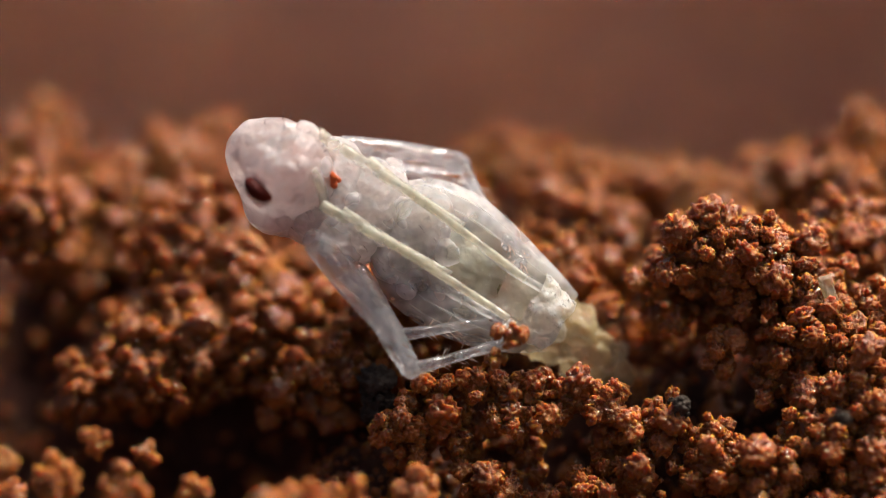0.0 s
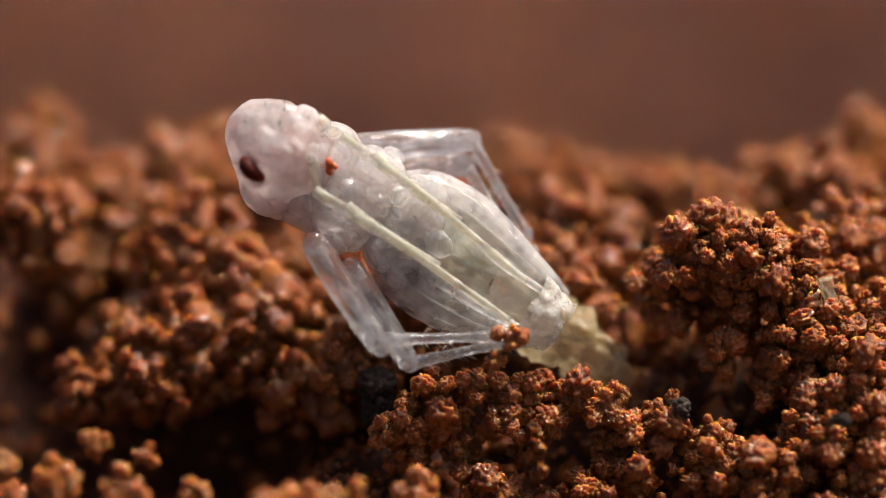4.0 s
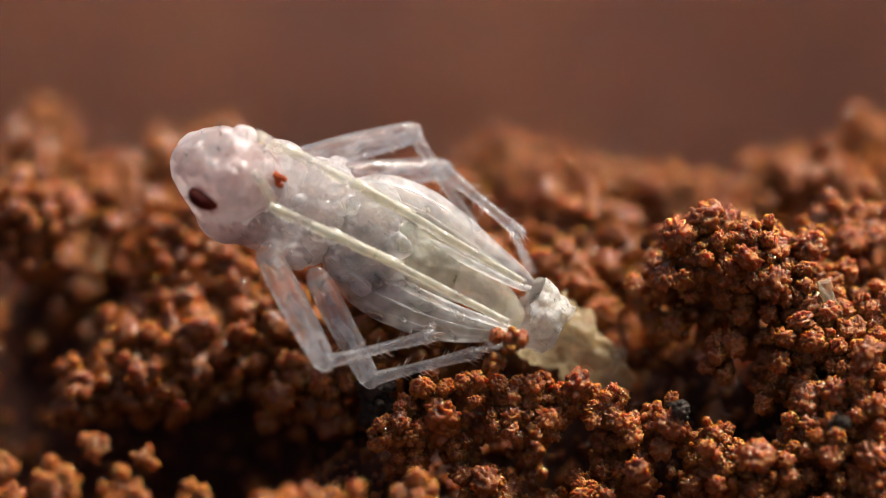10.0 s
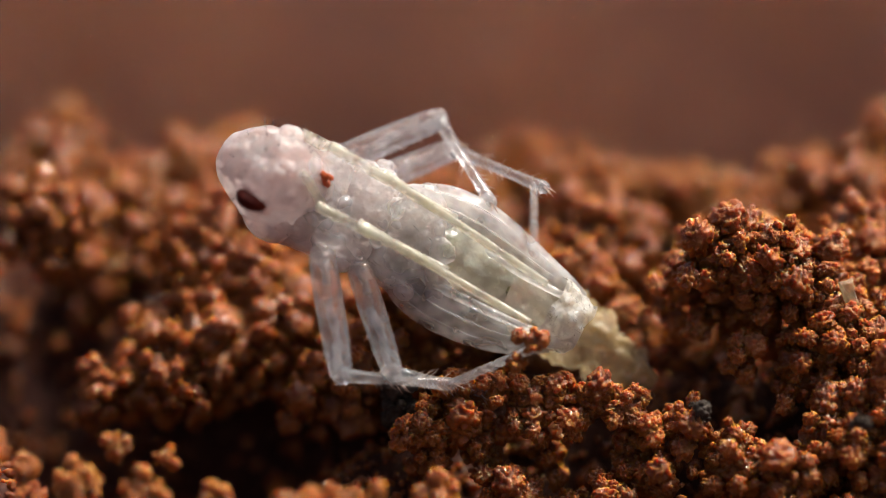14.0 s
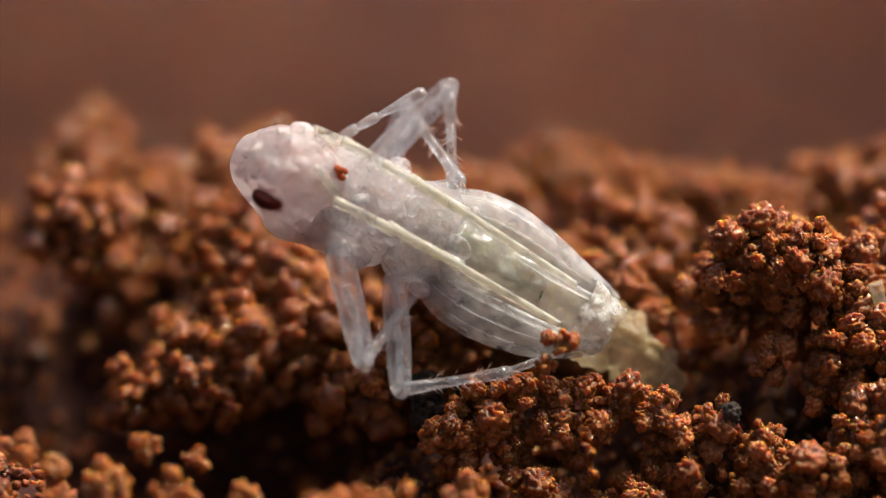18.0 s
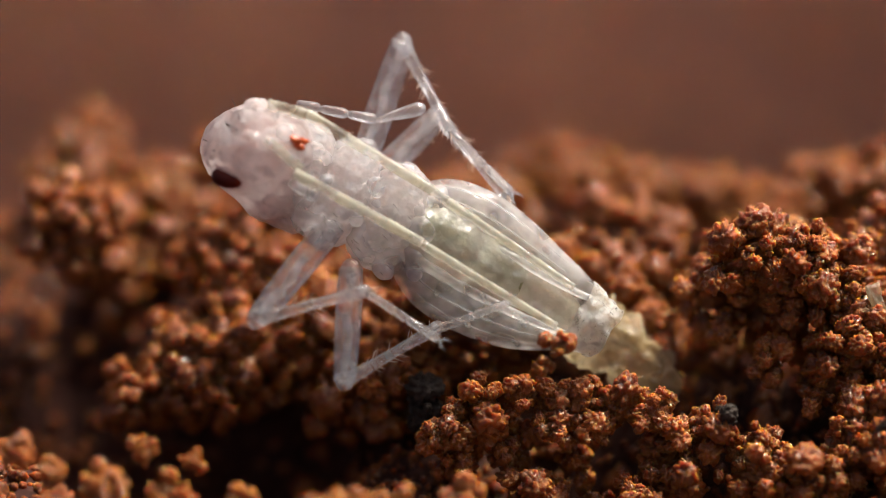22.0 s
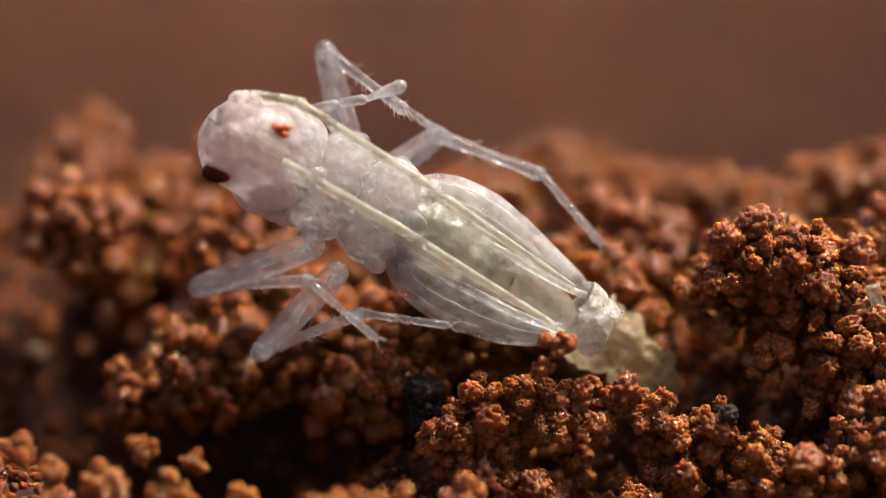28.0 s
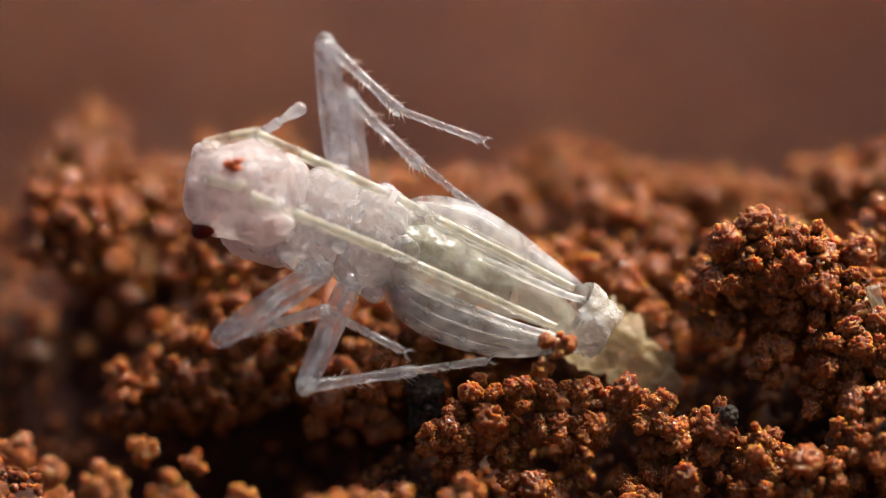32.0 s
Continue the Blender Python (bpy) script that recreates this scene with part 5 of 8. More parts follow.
    walk(near_fore_tarsus, [
        (0, bone(-0.363, -0.134, -0.060, -0.207, -0.157, -0.560)), (1, bone(-0.402, -0.245, 0.020, -0.266, -0.211, -0.480)),
        (2, bone(-0.402, -0.222, 0.100, -0.247, -0.207, -0.400)), (2.5, bone(-0.402, -0.221, 0.100, -0.247, -0.205, -0.400)),
        (3, bone(-0.402, -0.230, 0.100, -0.247, -0.203, -0.400)), (3.5, bone(-0.402, -0.236, 0.100, -0.247, -0.221, -0.400)),
        (5.5, bone(-0.422, -0.188, 0.280, -0.267, -0.172, -0.220)), (6, bone(-0.441, -0.300, 0.280, -0.286, -0.131, -0.220)),
        (6.5, bone(-0.392, -0.349, 0.100, -0.269, -0.025, 0.020)), (6.67, bone(-0.509, -0.275, 0.100, -0.351, -0.065, -0.119)),
        (6.83, bone(-0.630, -0.199, 0.100, -0.436, -0.107, -0.261)), (7, bone(-0.748, -0.126, 0.100, -0.518, -0.148, -0.400)),
        (8, bone(-0.502, -0.235, 0.280, -0.251, -0.201, -0.220)), (8.5, bone(-0.502, -0.235, 0.280, -0.251, -0.201, -0.220)),
        (9, bone(-0.482, -0.191, 0.100, -0.327, -0.163, -0.400)), (9.5, bone(-1.448, 0.226, 0.100, -1.357, 0.547, 0.020)),
        (10, bone(-0.740, -0.198, 0.110, -0.645, 0.067, -0.390)), (11, bone(-0.689, -0.194, 0.114, -0.612, 0.071, -0.386)),
        (11.5, bone(-0.702, -0.194, 0.114, -0.625, 0.071, -0.386)), (12, bone(-0.647, -0.233, 0.100, -0.454, -0.179, -0.400)),
        (12.5, bone(-0.837, -0.403, 0.280, -0.349, -0.255, 0.200)), (13, bone(-0.834, -0.443, 0.100, -0.337, -0.329, 0.020)),
        (14, bone(-0.754, -0.523, 0.105, -0.314, -0.333, 0.025)), (14.5, bone(-0.754, -0.523, 0.105, -0.314, -0.333, 0.025)),
        (16.5, bone(-0.792, -0.026, 0.100, -0.276, 0.080, 0.020)), (17, bone(-0.792, -0.022, 0.100, -0.276, 0.084, 0.020)),
        (17.5, bone(-0.792, -0.024, 0.100, -0.276, 0.082, 0.020)), (18, bone(-1.296, -0.053, 0.100, -1.166, 0.175, -0.400)),
        (18.5, bone(-1.025, -0.468, 0.100, -0.459, -0.396, 0.020)), (19, bone(-1.315, -0.107, 0.108, -0.800, -0.451, 0.028)),
        (19.5, bone(-0.914, 0.098, 0.280, -0.425, 0.097, 0.200)), (20, bone(-0.876, -0.028, 0.100, -0.360, 0.105, 0.020)),
        (20.8, bone(-0.896, -0.046, 0.100, -0.379, 0.088, 0.020)), (20.83, bone(-1.429, -0.200, 0.100, -1.064, -0.217, -0.119)),
        (20.87, bone(-1.979, -0.358, 0.100, -1.770, -0.532, -0.261)), (20.9, bone(-2.512, -0.512, 0.100, -2.455, -0.836, -0.400)),
        (21, bone(-2.405, -0.389, 0.100, -2.243, -0.644, -0.400)), (21.07, bone(-2.089, -0.250, 0.159, -1.805, -0.371, -0.202)),
        (21.13, bone(-1.764, -0.107, 0.221, -1.353, -0.089, 0.002)), (21.2, bone(-1.448, 0.032, 0.280, -0.915, 0.184, 0.200)),
        (21.5, bone(-1.425, 0.273, 0.280, -0.831, 0.273, 0.200)), (22, bone(-1.506, 0.129, 0.280, -0.953, -0.233, 0.280)),
        (22.5, bone(-1.159, 0.138, 0.280, -0.610, 0.294, 0.200)), (23, bone(-1.163, 0.112, 0.178, -0.724, 0.111, 0.098)),
        (23.5, bone(-1.144, 0.094, 0.280, -0.705, 0.113, 0.200)), (24, bone(-1.755, 0.018, 0.188, -1.145, -0.306, 0.188)),
        (24.5, bone(-1.703, -0.088, 0.100, -1.069, -0.344, 0.100)), (25, bone(-1.700, 0.077, 0.100, -1.069, -0.172, 0.100)),
        (25.5, bone(-1.348, 0.188, 0.123, -0.656, 0.142, 0.123)), (27.5, bone(-1.453, 0.051, 0.280, -0.801, 0.192, 0.280)),
        (28, bone(-1.889, 0.203, 0.223, -1.335, -0.266, 0.223)), (28.5, bone(-1.937, 0.188, 0.100, -1.337, -0.224, 0.100)),
        (29, bone(-1.489, 0.136, 0.100, -0.840, 0.174, 0.100)), (30, bone(-1.451, 0.156, 0.149, -0.859, 0.194, 0.069)),
        (30.8, bone(-1.451, 0.138, 0.149, -0.859, 0.176, 0.069)), (31, bone(-1.716, 0.150, 0.280, -1.087, 0.120, 0.280)),
        (31.5, bone(-1.733, 0.010, 0.150, -1.226, -0.266, 0.070)), (32, bone(-1.776, 0.006, 0.123, -1.145, -0.318, 0.123)),])
    walk(near_mid_femur, [
        (0, bone(-1.246, 0.206, 0.040, -0.868, -0.457, 0.220)), (1, bone(-1.259, 0.169, 0.030, -0.918, -0.511, 0.220)),
        (2, bone(-1.264, 0.200, 0.032, -0.868, -0.450, 0.220)), (2.5, bone(-1.264, 0.202, 0.032, -0.868, -0.449, 0.220)),
        (3, bone(-1.267, 0.198, 0.019, -0.868, -0.447, 0.220)), (3.5, bone(-1.274, 0.255, 0.027, -0.868, -0.388, 0.220)),
        (6, bone(-1.293, 0.175, 0.034, -0.937, -0.499, 0.220)), (6.5, bone(-1.278, 0.217, 0.020, -0.919, -0.451, 0.220)),
        (7, bone(-1.375, 0.263, 0.054, -0.977, -0.392, 0.220)), (8, bone(-1.352, 0.212, 0.048, -0.960, -0.445, 0.220)),
        (9, bone(-1.345, 0.312, -0.011, -0.902, -0.293, 0.220)), (9.5, bone(-1.391, 0.606, 0.011, -1.245, -0.136, 0.220)),
        (10, bone(-1.505, 0.202, 0.060, -1.142, -0.493, 0.060)), (11, bone(-1.420, 0.218, 0.057, -1.128, -0.491, 0.220)),
        (11.5, bone(-1.433, 0.218, 0.057, -1.141, -0.491, 0.220)), (12, bone(-1.193, 0.236, 0.044, -1.066, -0.518, 0.220)),
        (12.5, bone(-1.431, 0.333, 0.004, -1.177, -0.377, 0.220)), (13, bone(-1.440, 0.197, 0.053, -1.120, -0.499, 0.220)),
        (14, bone(-1.372, 0.281, 0.041, -1.135, -0.445, 0.220)), (14.5, bone(-1.375, 0.279, 0.038, -1.135, -0.445, 0.220)),
        (16.5, bone(-1.390, 0.197, 0.053, -1.269, -0.560, 0.220)), (17, bone(-1.390, 0.201, 0.053, -1.269, -0.556, 0.220)),
        (17.5, bone(-1.390, 0.206, 0.053, -1.269, -0.550, 0.220)), (18, bone(-1.325, 0.209, 0.021, -1.276, -0.549, 0.220)),
        (18.5, bone(-1.303, 0.402, -0.051, -1.391, -0.329, 0.220)), (19, bone(-1.580, 0.294, 0.052, -1.658, -0.468, 0.220)),
        (19.5, bone(-1.524, 0.271, 0.057, -1.647, -0.487, 0.220)), (20, bone(-1.521, 0.242, 0.055, -1.696, -0.505, 0.220)),
        (20.8, bone(-1.545, 0.224, 0.060, -1.678, -0.542, 0.168)), (21, bone(-1.641, 0.189, 0.059, -1.659, -0.579, 0.220)),
        (21.2, bone(-1.610, 0.279, 0.045, -1.983, -0.388, 0.220)), (21.5, bone(-1.589, 0.329, 0.040, -2.059, -0.273, 0.220)),
        (22, bone(-1.598, 0.280, 0.037, -1.640, -0.482, 0.220)), (22.5, bone(-1.596, 0.282, 0.047, -1.693, -0.477, 0.220)),
        (23, bone(-1.583, 0.247, 0.051, -1.621, -0.518, 0.220)), (23.5, bone(-1.583, 0.237, 0.051, -1.614, -0.528, 0.220)),
        (24, bone(-1.604, 0.191, 0.060, -1.450, -0.574, 0.139)), (24.5, bone(-1.564, 0.228, 0.036, -1.934, -0.439, 0.220)),
        (25, bone(-1.562, 0.256, 0.042, -1.984, -0.381, 0.220)), (25.5, bone(-1.621, 0.307, 0.054, -1.687, -0.457, 0.220)),
        (27.5, bone(-1.602, 0.214, 0.043, -1.545, -0.549, 0.220)), (28, bone(-1.683, 0.267, 0.048, -2.213, -0.285, 0.220)),
        (28.5, bone(-1.731, 0.307, 0.053, -2.179, -0.315, 0.220)), (29, bone(-1.641, 0.252, 0.047, -1.660, -0.513, 0.220)),
        (30, bone(-1.624, 0.228, 0.053, -1.622, -0.538, 0.220)), (30.8, bone(-1.624, 0.218, 0.051, -1.622, -0.548, 0.220)),
        (31, bone(-1.685, 0.255, 0.030, -2.137, -0.357, 0.220)), (31.5, bone(-1.603, 0.199, 0.060, -1.943, -0.498, 0.180)),
        (32, bone(-1.603, 0.200, 0.059, -1.908, -0.509, 0.203)),])
    walk(near_mid_tibia, [
        (0, bone(-0.868, -0.457, 0.220, -0.402, -0.325, 0.040)), (1, bone(-0.918, -0.511, 0.220, -0.364, -0.245, 0.040)),
        (2, bone(-0.868, -0.450, 0.220, -0.402, -0.299, 0.040)), (2.5, bone(-0.868, -0.449, 0.220, -0.402, -0.298, 0.040)),
        (3, bone(-0.868, -0.447, 0.220, -0.402, -0.284, 0.040)), (3.5, bone(-0.868, -0.388, 0.220, -0.402, -0.294, 0.040)),
        (6, bone(-0.937, -0.499, 0.220, -0.402, -0.302, 0.040)), (6.5, bone(-0.919, -0.451, 0.220, -0.403, -0.338, 0.040)),
        (7, bone(-0.977, -0.392, 0.220, -0.404, -0.306, 0.040)), (8, bone(-0.960, -0.445, 0.220, -0.367, -0.294, 0.040)),
        (9, bone(-0.902, -0.293, 0.220, -0.406, -0.218, 0.040)), (9.5, bone(-1.245, -0.136, 0.220, -0.592, -0.344, 0.040)),
        (10, bone(-1.142, -0.493, 0.060, -0.434, -0.315, -0.120)), (11, bone(-1.128, -0.491, 0.220, -0.402, -0.309, 0.067)),
        (11.5, bone(-1.141, -0.491, 0.220, -0.415, -0.309, 0.067)), (12, bone(-1.066, -0.518, 0.220, -0.379, -0.329, 0.040)),
        (12.5, bone(-1.177, -0.377, 0.220, -0.559, -0.367, 0.040)), (13, bone(-1.120, -0.499, 0.220, -0.700, -0.463, 0.040)),
        (14, bone(-1.135, -0.445, 0.220, -0.735, -0.531, 0.040)), (14.5, bone(-1.135, -0.445, 0.220, -0.735, -0.531, 0.040)),
        (16.5, bone(-1.269, -0.560, 0.220, -0.543, -0.428, 0.040)), (17, bone(-1.269, -0.556, 0.220, -0.543, -0.424, 0.040)),
        (17.5, bone(-1.269, -0.550, 0.220, -0.543, -0.419, 0.040)), (18, bone(-1.276, -0.549, 0.220, -0.570, -0.436, 0.040)),
        (18.5, bone(-1.391, -0.329, 0.220, -0.945, -0.204, 0.040)), (19, bone(-1.658, -0.468, 0.220, -0.914, -0.584, 0.095)),
        (19.5, bone(-1.647, -0.487, 0.220, -0.957, -0.588, 0.040)), (20, bone(-1.696, -0.505, 0.220, -0.933, -0.581, 0.220)),
        (20.8, bone(-1.678, -0.542, 0.168, -0.934, -0.582, 0.003)), (21, bone(-1.659, -0.579, 0.220, -0.953, -0.581, 0.040)),
        (21.2, bone(-1.983, -0.388, 0.220, -1.451, -0.045, 0.040)), (21.5, bone(-2.059, -0.273, 0.220, -1.451, 0.032, 0.040)),
        (22, bone(-1.640, -0.482, 0.220, -1.087, -0.159, 0.040)), (22.5, bone(-1.693, -0.477, 0.220, -1.069, -0.093, 0.040)),
        (23, bone(-1.621, -0.518, 0.220, -0.915, -0.155, 0.220)), (23.5, bone(-1.614, -0.528, 0.220, -0.908, -0.162, 0.220)),
        (24, bone(-1.450, -0.574, 0.139, -0.763, -0.308, -0.041)), (24.5, bone(-1.934, -0.439, 0.220, -1.337, -0.135, 0.040)),
        (25, bone(-1.984, -0.381, 0.220, -1.337, -0.057, 0.040)), (25.5, bone(-1.687, -0.457, 0.220, -1.023, -0.087, 0.152)),
        (27.5, bone(-1.545, -0.549, 0.220, -0.905, -0.413, 0.040)), (28, bone(-2.213, -0.285, 0.220, -1.528, -0.019, 0.040)),
        (28.5, bone(-2.179, -0.315, 0.220, -1.474, -0.041, 0.127)), (29, bone(-1.660, -0.513, 0.220, -0.992, -0.112, 0.220)),
        (30, bone(-1.622, -0.538, 0.220, -0.954, -0.111, 0.220)), (30.8, bone(-1.622, -0.548, 0.220, -0.954, -0.129, 0.220)),
        (31, bone(-2.137, -0.357, 0.220, -1.412, -0.014, 0.220)), (31.5, bone(-1.943, -0.498, 0.180, -1.226, -0.358, 0.000)),
        (32, bone(-1.908, -0.509, 0.203, -1.261, -0.415, 0.023)),])
    walk(near_mid_tarsus, [
        (0, bone(-0.402, -0.325, 0.040, -0.246, -0.252, -0.460)), (1, bone(-0.364, -0.245, 0.040, -0.246, -0.210, -0.460)),
        (2, bone(-0.402, -0.299, 0.040, -0.246, -0.246, -0.460)), (2.5, bone(-0.402, -0.298, 0.040, -0.246, -0.244, -0.460)),
        (3, bone(-0.402, -0.284, 0.040, -0.246, -0.242, -0.460)), (3.5, bone(-0.402, -0.294, 0.040, -0.246, -0.241, -0.460)),
        (6, bone(-0.402, -0.302, 0.040, -0.266, -0.191, -0.460)), (6.5, bone(-0.403, -0.338, 0.040, -0.267, -0.227, -0.460)),
        (7, bone(-0.404, -0.306, 0.040, -0.287, -0.264, -0.460)), (8, bone(-0.367, -0.294, 0.040, -0.250, -0.221, -0.460)),
        (9, bone(-0.406, -0.218, 0.040, -0.289, -0.183, -0.460)), (9.5, bone(-0.592, -0.344, 0.040, -0.361, -0.298, -0.460)),
        (10, bone(-0.434, -0.315, -0.120, -0.201, -0.223, -0.620)), (11, bone(-0.402, -0.309, 0.067, -0.208, -0.217, -0.433)),
        (11.5, bone(-0.415, -0.309, 0.067, -0.222, -0.217, -0.433)), (12, bone(-0.379, -0.329, 0.040, -0.185, -0.218, -0.460)),
        (12.5, bone(-0.559, -0.367, 0.040, -0.327, -0.256, -0.460)), (13, bone(-0.700, -0.463, 0.040, -0.317, -0.329, -0.040)),
        (14, bone(-0.735, -0.531, 0.040, -0.294, -0.333, -0.040)), (14.5, bone(-0.735, -0.531, 0.040, -0.294, -0.333, -0.040)),
        (16.5, bone(-0.543, -0.428, 0.040, -0.254, -0.337, -0.460)), (17, bone(-0.543, -0.424, 0.040, -0.254, -0.333, -0.460)),
        (17.5, bone(-0.543, -0.419, 0.040, -0.254, -0.327, -0.460)), (18, bone(-0.570, -0.436, 0.040, -0.264, -0.322, -0.040)),
        (18.5, bone(-0.945, -0.204, 0.040, -0.689, -0.208, -0.460)), (19, bone(-0.914, -0.584, 0.095, -0.379, -0.375, 0.015)),
        (19.5, bone(-0.957, -0.588, 0.040, -0.387, -0.344, -0.040)), (20, bone(-0.933, -0.581, 0.220, -0.380, -0.372, 0.140)),
        (20.8, bone(-0.934, -0.582, 0.003, -0.371, -0.365, -0.077)), (21, bone(-0.953, -0.581, 0.040, -0.303, -0.313, 0.040)),
        (21.2, bone(-1.451, -0.045, 0.040, -0.915, 0.069, -0.040)), (21.5, bone(-1.451, 0.032, 0.040, -0.839, 0.108, -0.040)),
        (22, bone(-1.087, -0.159, 0.040, -0.380, 0.109, 0.040)), (22.5, bone(-1.069, -0.093, 0.040, -0.472, 0.229, 0.040)),
        (23, bone(-0.915, -0.155, 0.220, -0.362, 0.150, 0.220)), (23.5, bone(-0.908, -0.162, 0.220, -0.354, 0.143, 0.220)),
        (24, bone(-0.763, -0.308, -0.041, -0.189, -0.021, -0.041)), (24.5, bone(-1.337, -0.135, 0.040, -0.694, 0.003, 0.040)),
        (25, bone(-1.337, -0.057, 0.040, -0.687, -0.019, 0.040)), (25.5, bone(-1.023, -0.087, 0.152, -0.473, 0.115, 0.072)),
        (27.5, bone(-0.905, -0.413, 0.040, -0.262, -0.088, 0.040)), (28, bone(-1.528, -0.019, 0.040, -0.840, -0.115, 0.040)),
        (28.5, bone(-1.474, -0.041, 0.127, -0.832, -0.041, 0.127)), (29, bone(-0.992, -0.112, 0.220, -0.439, 0.136, 0.140)),
        (30, bone(-0.954, -0.111, 0.220, -0.419, 0.156, 0.140)), (30.8, bone(-0.954, -0.129, 0.220, -0.419, 0.138, 0.140)),
        (31, bone(-1.412, -0.014, 0.220, -0.801, -0.033, 0.140)), (31.5, bone(-1.226, -0.358, 0.000, -0.721, -0.267, -0.080)),
        (32, bone(-1.261, -0.415, 0.023, -0.725, -0.339, -0.057)),])
    walk(far_fore_femur, [
        (0, bone(-1.349, 1.044, -0.221, -0.535, 0.941, -0.440)), (1, bone(-1.369, 0.864, -0.213, -0.562, 1.002, -0.440)),
        (2, bone(-1.415, 1.022, -0.226, -0.593, 1.024, -0.440)), (2.5, bone(-1.415, 1.024, -0.226, -0.593, 1.026, -0.440)),
        (3, bone(-1.418, 1.007, -0.238, -0.593, 1.008, -0.440)), (3.5, bone(-1.265, 1.058, -0.250, -0.439, 1.110, -0.440)),
        (5.5, bone(-1.419, 1.068, -0.249, -0.593, 1.115, -0.440)), (6, bone(-1.423, 1.055, -0.267, -0.593, 1.098, -0.440)),
        (6.5, bone(-1.451, 0.947, -0.260, -0.636, 1.108, -0.440)), (7, bone(-1.533, 1.067, -0.250, -0.710, 1.160, -0.440)),
        (8, bone(-1.486, 1.023, -0.252, -0.674, 1.183, -0.440)), (8.5, bone(-1.486, 1.023, -0.252, -0.674, 1.183, -0.440)),
        (9, bone(-1.336, 1.061, -0.240, -0.520, 1.183, -0.440)), (9.5, bone(-1.339, 1.078, -0.260, -0.511, 1.145, -0.440)),
        (10, bone(-1.655, 0.981, -0.232, -0.856, 1.183, -0.440)), (11, bone(-1.542, 1.042, -0.234, -0.727, 1.168, -0.440)),
        (11.5, bone(-1.544, 1.042, -0.234, -0.729, 1.168, -0.440)), (12, bone(-1.452, 0.979, -0.242, -0.858, 1.552, -0.440)),
        (12.5, bone(-1.635, 0.875, -0.225, -1.181, 1.560, -0.440)), (13, bone(-1.691, 1.037, -0.218, -0.893, 1.225, -0.440)),
        (14, bone(-1.591, 0.958, -0.236, -0.831, 1.279, -0.440)), (14.5, bone(-1.586, 0.946, -0.237, -0.831, 1.279, -0.440)),
        (16.5, bone(-1.584, 0.910, -0.184, -1.062, 1.529, -0.440)), (17, bone(-1.584, 0.914, -0.184, -1.062, 1.533, -0.440)),
        (17.5, bone(-1.584, 0.920, -0.184, -1.062, 1.539, -0.440)), (18, bone(-1.531, 0.922, -0.211, -0.954, 1.502, -0.440)),
        (18.5, bone(-1.505, 0.898, -0.227, -1.004, 1.551, -0.440)), (19, bone(-1.556, 1.086, -0.226, -0.916, 1.602, -0.440)),
        (19.5, bone(-1.477, 0.958, -0.237, -0.820, 1.457, -0.440)), (20, bone(-1.524, 0.993, -0.240, -0.782, 1.354, -0.440)),
        (20.5, bone(-1.537, 0.965, -0.235, -0.801, 1.336, -0.440)), (20.8, bone(-1.537, 0.966, -0.235, -0.801, 1.337, -0.440)),
        (20.83, bone(-1.634, 0.986, -0.212, -0.905, 1.356, -0.440)), (20.87, bone(-1.734, 1.006, -0.187, -1.013, 1.375, -0.440)),
        (20.9, bone(-1.831, 1.026, -0.164, -1.117, 1.394, -0.440)), (20.93, bone(-1.751, 0.977, -0.159, -1.343, 1.477, -0.440)),
        (20.97, bone(-1.669, 0.925, -0.155, -1.576, 1.562, -0.440)), (21, bone(-1.589, 0.875, -0.150, -1.802, 1.645, -0.440)),
        (21.2, bone(-1.474, 0.924, -0.186, -1.813, 1.661, -0.440)), (21.5, bone(-1.430, 1.031, -0.272, -1.109, 1.800, -0.440)),
        (22, bone(-1.510, 1.031, -0.253, -1.256, 1.820, -0.440)), (22.5, bone(-1.599, 0.980, -0.246, -1.210, 1.709, -0.440)),
        (23, bone(-1.592, 0.929, -0.227, -1.194, 1.649, -0.440)), (23.5, bone(-1.592, 0.891, -0.227, -1.194, 1.611, -0.440)),
        (24, bone(-1.710, 0.791, -0.227, -1.764, 1.612, -0.440)), (24.5, bone(-1.535, 1.004, -0.278, -1.268, 1.794, -0.440)),
        (25, bone(-1.625, 1.031, -0.271, -1.322, 1.806, -0.440)), (25.5, bone(-1.532, 1.000, -0.266, -1.195, 1.760, -0.440)),
        (27.5, bone(-1.678, 0.887, -0.249, -1.249, 1.595, -0.440)), (28, bone(-1.576, 0.966, -0.250, -1.784, 1.768, -0.440)),
        (28.5, bone(-1.610, 0.973, -0.247, -1.914, 1.742, -0.440)), (29, bone(-1.632, 1.036, -0.268, -1.572, 1.866, -0.440)),
        (30, bone(-1.669, 0.945, -0.259, -1.476, 1.752, -0.440)), (30.8, bone(-1.665, 0.952, -0.261, -1.495, 1.764, -0.440)),
        (31, bone(-1.664, 0.922, -0.246, -1.899, 1.715, -0.440)), (31.5, bone(-1.650, 0.961, -0.265, -2.072, 1.677, -0.440)),
        (32, bone(-1.685, 1.003, -0.280, -1.784, 1.831, -0.440)),])
